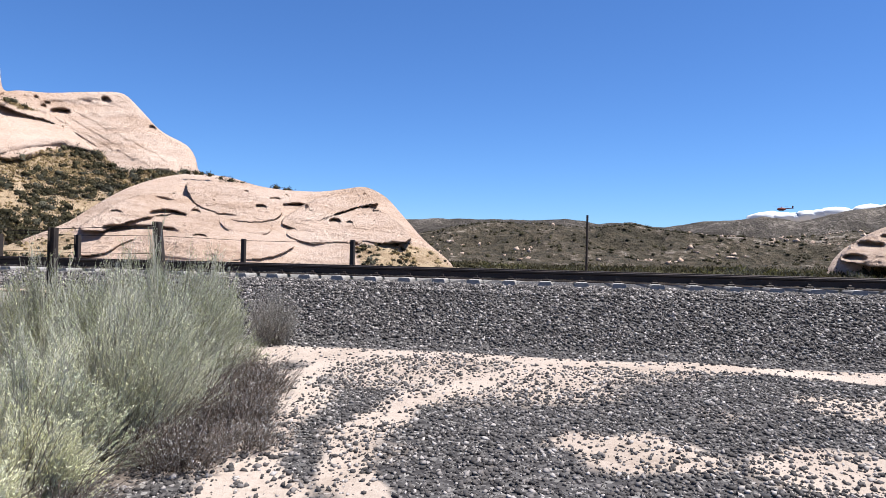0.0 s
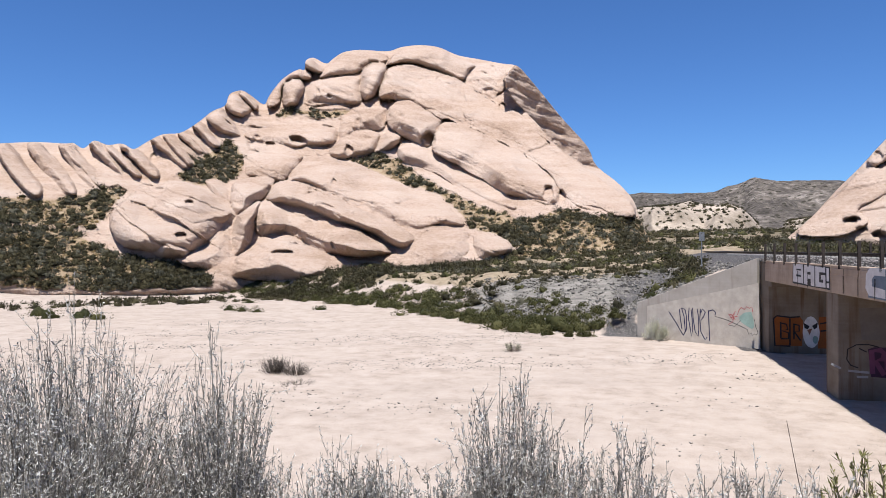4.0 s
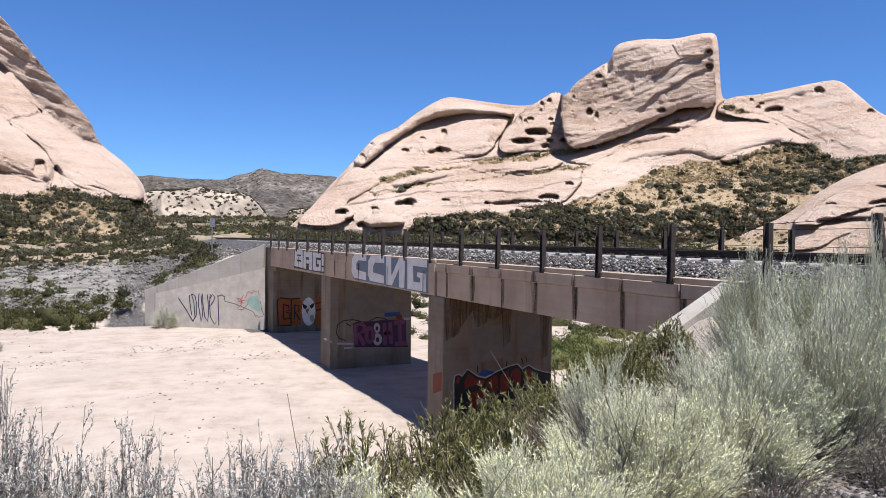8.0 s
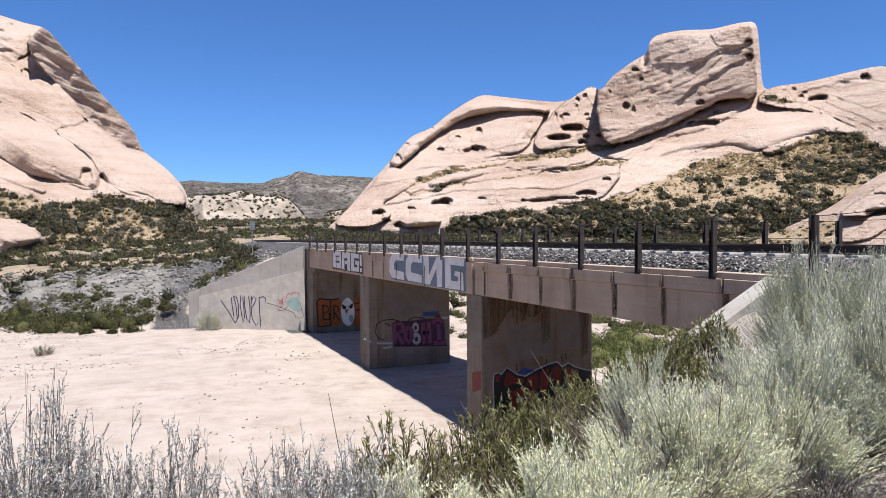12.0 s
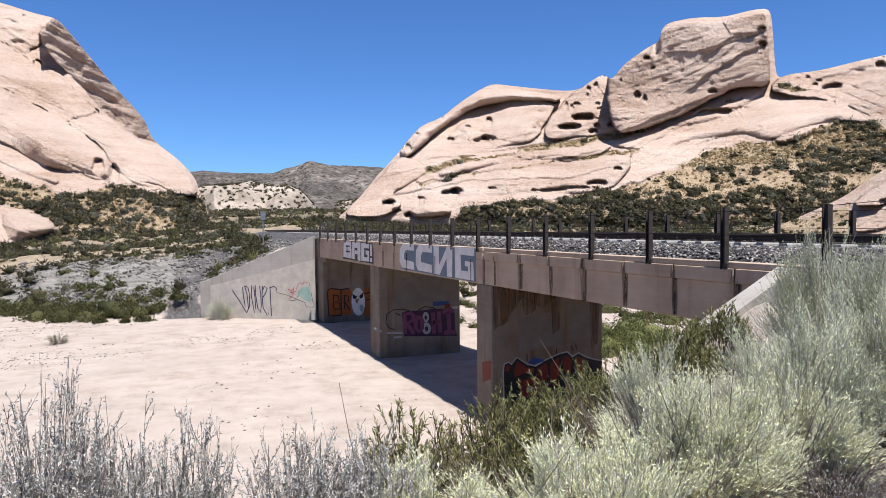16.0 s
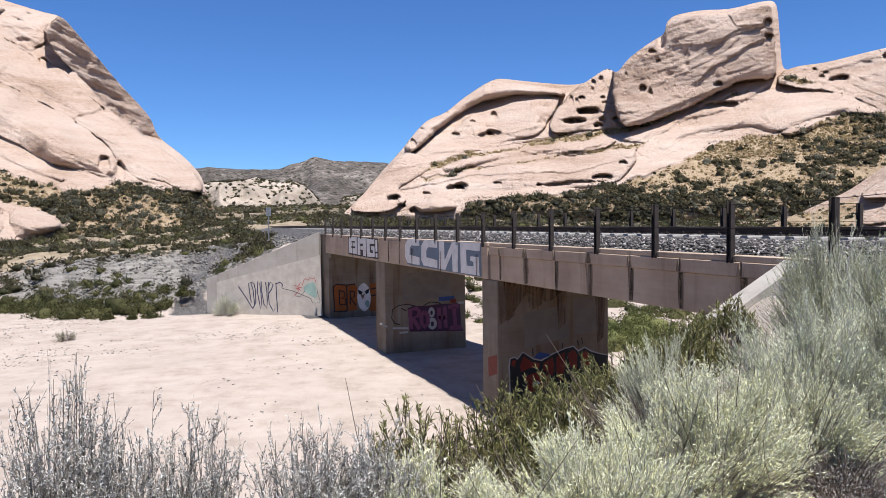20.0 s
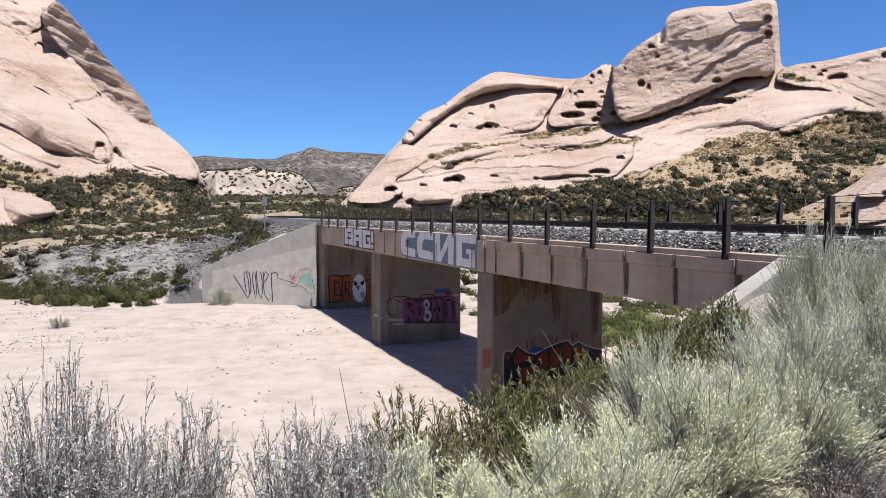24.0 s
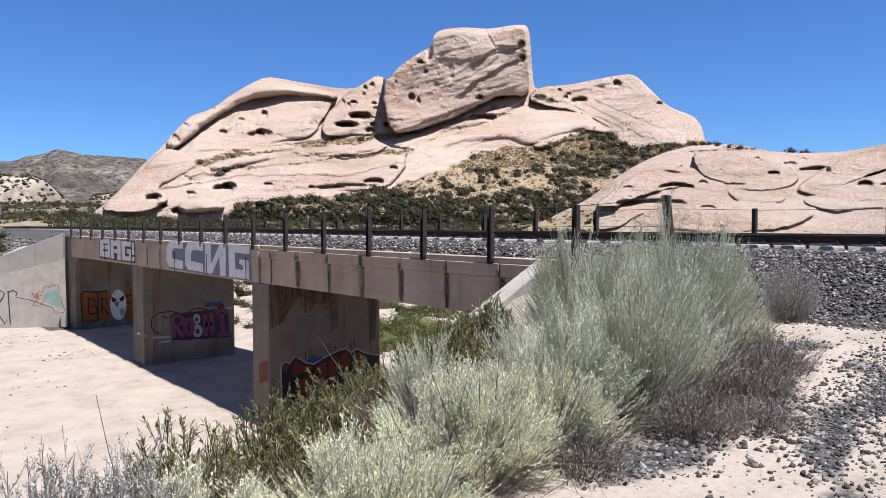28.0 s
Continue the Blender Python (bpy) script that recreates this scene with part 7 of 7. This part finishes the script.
for x, y, high, wide, stems in ((2.0, 2.95, 0.56, 0.8, 2000), (1.2, 3.2, 0.46, 0.55, 1100), (2.9, 3.3, 0.66, 0.75, 1900), (3.6, 3.2, 0.78, 0.6, 1300)):
    shrub("rabbitbrush", "pale yellow-green rabbitbrush on the edge of the bank", x, y, high, wide, int(stems * 0.55), 14, "grey", int(130 * x + y), foliage=M_PALE)
for x, y, high, wide, stems in ((5.5, 2.7, 0.5, 0.6, 800), (6.5, 2.95, 0.5, 0.55, 700), (4.5, 2.6, 0.42, 0.5, 700), (3.4, 2.7, 0.35, 0.45, 450), (5.0, 2.35, 0.3, 0.45, 500)):
    shrub("dead_brush", "brittle brown dead twigs at the foot of the rabbitbrush", x, y, high, wide, stems // 2, 2, "dry", int(150 * x), "dead brush", wood=M_DEADWOOD)
shrub("dry_shrub", "small leafless grey shrub at the foot of the ballast", 9.2, 4.0, 0.95, 0.5, 340, 7, "dry", 77)
# stalky grey shrubs along the brink of the wash
rng_row = random.Random(12)
row = [(-2.3, 2.75, 1.42, 0.6, 520), (-1.8, 3.1, 1.2, 0.4, 260), (-2.9, 2.3, 1.3, 0.5, 420), (-2.15, 2.3, 1.1, 0.45, 300), (-0.4, 3.3, 1.22, 0.34, 330), (-0.2, 3.2, 1.0, 0.25, 120), (-3.8, 2.5, 1.4, 0.6, 360), (-3.3, 3.0, 1.35, 0.5, 300), (-2.6, 1.9, 1.0, 0.5, 300), (-5.0, 2.4, 1.4, 0.6, 300)]
row += [(x + rng_row.uniform(-0.12, 0.12), 3.15 + rng_row.uniform(-0.35, 0.3), rng_row.uniform(0.62, 0.98), rng_row.uniform(0.22, 0.4), rng_row.randint(80, 190)) for x in (-1.55, -1.3, -1.05, -0.8, -0.6, 0.05, 0.25, 0.5, 0.75, 1.0, -1.2, 0.6)]
for x, y, high, wide, stems in row:
    shrub("stalky_shrub", "silvery-grey dry shrub with upright stalks on the bank", x, y, high * (1.08 if x < -1.7 else 0.98), wide, int(stems * (1.0 if x < -1.7 else 0.7)), 18, "dry", int(170 * x + 10 * y + 900))
# green leafy bushes down the bank
for x, y, high, wide, stems in ((2.2, 6.0, 1.5, 0.85, 260), (3.2, 6.4, 1.4, 0.85, 260), (4.2, 6.7, 1.3, 0.85, 260), (5.2, 7.0, 1.0, 0.8, 220), (6.3, 7.3, 0.85, 0.7, 200), (7.1, 7.4, 0.7, 0.55, 150), (1.5, 5.3, 0.9, 0.5, 150), (2.7, 5.2, 0.8, 0.6, 150), (3.6, 5.6, 1.0, 0.6, 170), (4.8, 6.0, 0.9, 0.6, 170), (5.8, 6.5, 0.8, 0.5, 150)):
    shrub("mulefat", "olive-green bush with narrow leaves on the bank below", x, y, high, wide, int(stems * 0.36), 16, "green", int(190 * x + y))
# driftwood tangle and small tufts on the wash floor
shrub("dead_bush", "tangle of dead dark branches lying on the sand", -16.9, 35.3, 0.85, 1.3, 150, 0, "dead", 5, "dead bush")
shrub("dead_bush", "tangle of dead dark branches lying on the sand", -15.6, 35.0, 0.6, 1.1, 110, 0, "dead", 15, "dead bush")
shrub("dead_bush", "thin dead branches half sunk in the sand", -14.5, 32.5, 0.22, 1.3, 40, 0, "dead", 16, "dead bush")
shrub("dry_tuft", "small dry grey bush on the wash floor", -5.3, 45.8, 0.9, 0.7, 300, 6, "grey", 6, wood=M_DEADWOOD)
shrub("dry_tuft", "grey-green bush at the foot of the wing wall", 4.3, 53.2, 1.6, 1.1, 900, 12, "grey", 8)


def clumps(name, label, spots, sizes, blades_each, mat, seed, flat=0.85, category="scrub", long=0.5):
    """Distant scrub: each plant a lumpy dome of many short leaf sprays."""
    rng = np.random.default_rng(seed)
    n = len(spots) * blades_each
    k = np.repeat(np.arange(len(spots)), blades_each)
    d = rng.normal(0, 1, (n, 3))
    d /= np.linalg.norm(d, axis=1)[:, None]
    d[:, 2] = np.abs(d[:, 2]) - 0.12
    q = rng.uniform(0.45, 1.0, n) ** 0.45
    lump = 0.8 + 0.75 * vnoise(d * 1.7 + k[:, None] * 3.7, 1.0, 2, seed)
    # the dense heart of each plant
    ring = [(0, 0, 0.8)] + [(math.cos(t) * c, math.sin(t) * c, h) for c, h, o in ((0.5, 0.62, 0), (0.78, 0.28, 0.4), (0.72, -0.25, 0.8)) for t in [o + i * math.pi / 3 for i in range(6)]]
    tri = [(0, 1 + i, 1 + (i + 1) % 6) for i in range(6)]
    for b in (1, 7):
        for i in range(6):
            j = (i + 1) % 6
            tri += [(b + i, b + 6 + i, b + 6 + j), (b + i, b + 6 + j, b + j)]
    ring = np.array(ring)
    heart = ring[None] * (0.6 * sizes)[:, None, None] * (1 + rng.normal(0, 0.3, (len(spots), len(ring), 1))) * (1, 1, flat) + spots[:, None] + (0, 0, 0.05)
    hearts = np.array(tri)[None] + (np.arange(len(spots)) * len(ring))[:, None, None]
    at = spots[k] + d * (q * lump * sizes[k])[:, None] * (1, 1, flat)
    v, f = blades(at, d + rng.normal(0, 0.7, (n, 3)) + (0, 0, 0.3), np.minimum(sizes[k] * rng.uniform(0.2, 0.42, n), long), np.minimum(sizes[k] * rng.uniform(0.07, 0.14, n), 0.3 * long), rng)
    f = np.vstack([f, hearts.reshape(-1, 3) + len(v)])
    v = np.vstack([v, heart.reshape(-1, 3)])
    return tagged(new(name, mesh_of(name, v, f, mat)), label, category, kind="stuff")


def scrub():
    rng = np.random.default_rng(9)
    n = 36000
    az = np.radians(rng.uniform(-115, 46, n))
    r = 45 * (330 / 45) ** rng.uniform(0, 1, n)
    x, y = -r * np.sin(az), r * np.cos(az)
    far, z = polyline_side(x, y, FAR_TOE), height(x, y)
    ok = (z > WASH + 0.7) & ((far > 1.5) | (x > 24)) & ~((np.abs(x - X_TRACK) < np.where(y > 64, 3.4, np.where(y > 57, 4.8, 7.5))) & (y < 96))
    patch = vnoise(np.column_stack([x, y, 0 * x]), 11, 3, 41)
    ok &= rng.uniform(0, 1, n) < np.clip(0.62 + 1.2 * patch, 0.12, 1) * np.where(r < 130, 1.0, 0.75)
    # thin on the shale cut beside the wing wall
    ok &= ~((x > -14) & (x < 6) & (far > 1.5) & (far < 8.5) & (y < 72) & (rng.uniform(0, 1, n) < 0.72))
    x, y, z, r = x[ok], y[ok], z[ok], r[ok]
    size = 1.12 * (0.35 + 0.75 * rng.uniform(0, 1, len(x)) ** 1.7) * np.clip(0.75 + r / 300, 0.8, 1.5)
    kind = vnoise(np.column_stack([x, y, 0 * x]), 6, 2, 43) + rng.normal(0, 0.35, len(x))
    spots = np.column_stack([x, y, z - 0.05])
    for name, label, lo, hi, mat in (("brown_scrub", "dark brown-green desert scrub over the slopes", -9, 0.15, M_SCRUB), ("green_scrub", "olive-green desert bushes over the slopes", 0.15, 0.5, M_GREEN), ("grey_scrub", "grey-green sagebrush over the slopes", 0.5, 9, M_SAGE)):
        w = (kind >= lo) & (kind < hi)
        clumps(name, label, spots[w & (r < 125)], size[w & (r < 125)], 58, mat, 17)
        clumps(name, label + " farther off", spots[w & (r >= 125)], size[w & (r >= 125)], 22, mat, 18)
    # plants in the seams of the rocks
    for body, count, big, seed in ((great, 5600, 1.3, 61), (hawk, 3700, 1.6, 63), (front, 300, 0.6, 65), (lone, 60, 0.6, 67)):
        rng2 = np.random.default_rng(seed)
        bed = body.beds[rng2.integers(0, len(body.beds), count)]
        if body is hawk:
            steep = (bed[:, 2] - 1.6) / np.hypot(bed[:, 0], bed[:, 1])
            bed = bed[(steep < 0.075) | (bed[:, 0] > 110) | (rng2.uniform(0, 1, len(bed)) < 0.12)]
        count = len(bed)
        patch = vnoise(bed, 9, 2, seed)
        bed = bed[rng2.uniform(-0.6, 0.5, count) < patch + 0.05]
        sizes = big * (0.35 + 0.75 * rng2.uniform(0, 1, len(bed)) ** 1.6)
        half = len(bed) * 3 // 4
        clumps("brown_scrub", "dark brown-green desert scrub in the seams of the rock", bed[:half], sizes[:half], 44, M_SCRUB, seed)
        clumps("grey_scrub", "olive and grey desert bushes in the seams of the rock", bed[half:], sizes[half:], 64, M_SAGE, seed + 1)
        grass = body.beds[rng2.integers(0, len(body.beds), 2200 if body is hawk else count // 3)]
        if body is hawk:
            ledge = body.beds[(body.beds[:, 2] - 1.6) / np.hypot(body.beds[:, 0], body.beds[:, 1]) > 0.078]
            grass = np.vstack([grass, ledge[rng2.integers(0, len(ledge), 2600)]])
        clumps("dry_grass", "straw-yellow dry grass tufts in the seams of the rock", grass, 0.25 + 0.35 * rng2.uniform(0, 1, len(grass)), 18, M_STRAW, seed + 2, 0.9, "grass")
    # bushes along the skyline of the low dome
    for_sky = [(-60.46, 5.88, 104), (-60.86, 5.84, 104), (-61.44, 5.80, 104), (-62.33, 5.58, 104), (-62.99, 5.45, 104), (-63.43, 5.23, 104), (-63.87, 5.19, 104), (-64.22, 5.06, 104), (-64.48, 4.93, 104), (-64.74, 4.88, 104), (-66.45, 5.06, 104), (-67.30, 4.93, 104), (-67.55, 4.89, 104), (-59.88, 5.88, 104)]
    sky_spots = np.array([(-r * math.sin(radians(a)), r * math.cos(radians(a)), 1.6 + r * math.tan(radians(e))) for a, e, r in for_sky])
    clumps("brown_scrub", "dark desert bushes along the crest of the low rock dome", sky_spots, rng.uniform(0.5, 1.0, len(sky_spots)), 80, M_SCRUB, 71)
    # dark brush along the foot of the great outcrop
    n = 1300
    a, r = np.radians(rng.uniform(9, 48, n)), rng.uniform(93, 104, n)
    x, y = -r * np.sin(a), r * np.cos(a)
    foot = np.column_stack([x, y, height(x, y) - 0.1])
    foot = foot[(polyline_side(x, y, FAR_TOE) > -1.0) | (rng.uniform(0, 1, n) < 0.12)]
    clumps("brown_scrub", "dark brown-green brush along the foot of the outcrop", foot, rng.uniform(0.4, 1.35, len(foot)), 70, M_SCRUB, 73)
    # brush dotted over the pale eroded hills
    p = np.array([v.co for v in badland.data.vertices])
    p = p[rng.integers(0, len(p), 2200)]
    p = p[p[:, 2] > -2]
    clumps("brown_scrub", "dark bushes dotted over the pale eroded hills", p, rng.uniform(0.5, 1.5, len(p)), 26, M_SCRUB, 75)
    # lush bushes along the far toe of the wash and beyond the bridge
    n = 1000
    line = np.array([(-95, 122), (-60, 103), (-40, 90), (-22, 78), (-12, 64), (-4, 57.5)])
    t = rng.uniform(0, len(line) - 1.001, n)
    i = t.astype(int)
    p = line[i] + (line[i + 1] - line[i]) * (t - i)[:, None] + rng.normal(0, 1.8, (n, 2))
    green = np.column_stack([p, height(*p.T) - 0.1])
    green = green[green[:, 2] > WASH - 0.05]
    clumps("wash_bushes", "green and olive bushes along the far edge of the wash", green, rng.uniform(0.4, 1.15, len(green)), 180, M_GREEN, 19, long=0.2)
    n = 160
    p = np.column_stack([rng.uniform(19, 34, n), rng.uniform(16, 60, n)])
    q = np.column_stack([p, height(*p.T) - 0.1])
    clumps("wash_bushes", "green bushes in the wash beyond the bridge", q, rng.uniform(0.5, 1.3, n), 420, M_GREEN, 23, long=0.13)
    n = 90
    p = np.column_stack([rng.normal(23.5, 2.6, n), rng.normal(33, 3.6, n)])
    p = p[p[:, 0] > 19]
    q = np.column_stack([p, height(*p.T) - 0.1])
    clumps("wash_bushes", "lush green bushes in the wash beyond the bridge", q, rng.uniform(0.7, 1.5, len(q)), 420, M_LUSH, 24, 1.0, long=0.16)
    # the big dark green bushes at the foot of the shale cut
    p = np.array([(-4.4, 56.4, 1.7), (-2.6, 56.3, 1.9), (-1.2, 56.6, 1.5), (0.2, 57.0, 1.1), (-6.2, 57.0, 1.5), (-3.6, 58.2, 1.6), (-1.6, 58.4, 1.3), (-8.0, 58.4, 1.3), (-2.0, 54.2, 0.6), (-0.8, 54.4, 0.7), (-3.6, 54.8, 0.6), (1.6, 58.2, 0.8), (0.2, 60.5, 0.9)], float)
    q = np.column_stack([p[:, :2], height(p[:, 0], p[:, 1]) - 0.1])
    clumps("wash_bushes", "large dark green bushes at the foot of the cut bank", q, p[:, 2], 700, M_GREEN, 27, 1.0, long=0.2)
    # single low bushes out on the sand
    p = np.array([(-53, 60), (-56, 62), (-50, 61), (-47, 59.5), (-50, 80), (-38, 71), (-40, 72), (-36, 70.5), (-43, 82), (-30, 74)], float)
    q = np.column_stack([p, height(*p.T) - 0.1])
    clumps("sand_bushes", "low green bushes scattered on the open sand", q, np.array([1.8, 1.6, 1.7, 1.3, 1.0, 1.1, 1.2, 0.9, 1.2, 0.9]), 420, M_GREEN, 29, long=0.16)


M_STRAW = leaf_material("straw", (0.216, 0.15, 0.066), (0.36, 0.276, 0.15), 0.3)
M_LUSH = leaf_material("lush_leaves", (0.045, 0.055, 0.015), (0.17, 0.175, 0.06))
M_SAGE = leaf_material("sage_leaves", (0.06, 0.058, 0.038), (0.132, 0.123, 0.087), 0.3)
scrub()


# ---- far valley details ----
M_ROOF = grain("white_roof", (0.372, 0.366, 0.354), (0.468, 0.462, 0.45), 0.3, 0.7)
for bearing, far, long, rise in ((-88.4, 560, 11, 0.75), (-94.5, 600, 14, 0.55), (-99.0, 620, 16, 0.35), (-100.6, 640, 10, 0.3), (-103.2, 600, 9, 0.15), (-105.6, 590, 14, 0.1)):
    a = radians(bearing)
    z = 1.6 + far * math.tan(radians(rise))
    shed = thing("shed", "small distant white-roofed building in the valley", "building", "buildings in the valley", at=(-far * math.sin(a), far * math.cos(a), z - 14), turn=bearing + 8)
    part("wall", box(bmesh.new(), (-long / 2, -4, 0), (long / 2, 4, 13.2)), M_CONCRETE, shed)
    part("roof", prism([(-4.6, 13.2), (4.6, 13.2), (0, 15.0)], -long / 2 - 0.4, long / 2 + 0.4, "x"), M_ROOF, shed)

def valley_rocks():
    rng = np.random.default_rng(81)
    p = np.array([v.co for v in foothills.data.vertices])
    a = np.degrees(np.arctan2(-p[:, 0], p[:, 1]))
    p = p[(a < -76) & (a > -112) & (p[:, 2] > 0)]
    p = p[rng.integers(0, len(p), 1500)]
    drift = vnoise(p, 90, 2, 83)
    rocks, bushes = p[drift > 0.12][:260], p[:1100]
    scatter_stones("valley_boulders", "pale boulders strewn over the foothills", rocks[:, :2], rocks[:, 2], rng.uniform(1.5, 4.5, len(rocks)), 82, M_ROCK)
    clumps("brown_scrub", "dark bushes and trees over the foothills", bushes, rng.uniform(1.5, 4.0, len(bushes)), 20, M_SCRUB, 85, long=2.0)


valley_rocks()

# a red aircraft, far off above the ridge
M_AIRCRAFT = grain("aircraft_red", (0.132, 0.03, 0.021), (0.204, 0.048, 0.03), 1.0, 0.5)
a, far = radians(-105.61), 600.0
craft = thing("helicopter", "tiny dark red helicopter far off above the ridge", "helicopter", at=(-far * math.sin(a), far * math.cos(a), 1.6 + far * math.tan(radians(4.03))), turn=-100)
bm = bmesh.new()
bmesh.ops.create_icosphere(bm, subdivisions=3, radius=1.0)
for v in bm.verts:
    v.co = Vector((v.co.x * 3.2, v.co.y * 1.2, v.co.z * 1.3))
part("cabin", bm, M_AIRCRAFT, craft)
part("tail_boom", beam(bmesh.new(), (2.0, 0, 0.5), (8.0, 0, 0.8), 0.3), M_AIRCRAFT, craft)
part("tail_fin", box(bmesh.new(), (7.4, -0.08, 0.4), (8.4, 0.08, 2.4), 0.05), M_AIRCRAFT, craft)
part("rotor", box(bmesh.new(), (-5.5, -0.18, 1.75), (5.5, 0.18, 1.83), 0.02), M_STEEL, craft)
part("mast", box(bmesh.new(), (-0.15, -0.15, 1.1), (0.15, 0.15, 1.76)), M_STEEL, craft)

# a low bank of white cloud beyond the hills
M_CLOUD = grain("cloud", (0.48, 0.492, 0.51), (0.54, 0.546, 0.558), 0.002, 1.0, 0.01, 0.0, 0.1)
rng = random.Random(8)
bm = bmesh.new()
for k in range(16):
    a, far = radians(-104.5 - 0.75 * k + rng.uniform(-0.3, 0.3)), 4300
    made = bmesh.ops.create_icosphere(bm, subdivisions=3, radius=1.0)["verts"]
    c = Vector((-far * math.sin(a), far * math.cos(a), far * math.tan(radians(3.3 + 0.05 * k))))
    r = rng.uniform(35, 75)
    for v in made:
        d = v.co.copy()
        v.co = c + Vector((d.x * r * 1.5, d.y * r * 1.5, d.z * r * 0.6)) * (1 + 0.25 * noise.noise(d * 2 + Vector((k, 0, 0))))
me = bpy.data.meshes.new("cloud_bank")
bm.to_mesh(me)
bm.free()
me.materials.append(M_CLOUD)
for p in me.polygons:
    p.use_smooth = True
tagged(new("cloud_bank", me), "low bank of white cloud behind the far hills", "cloud", kind="structure")
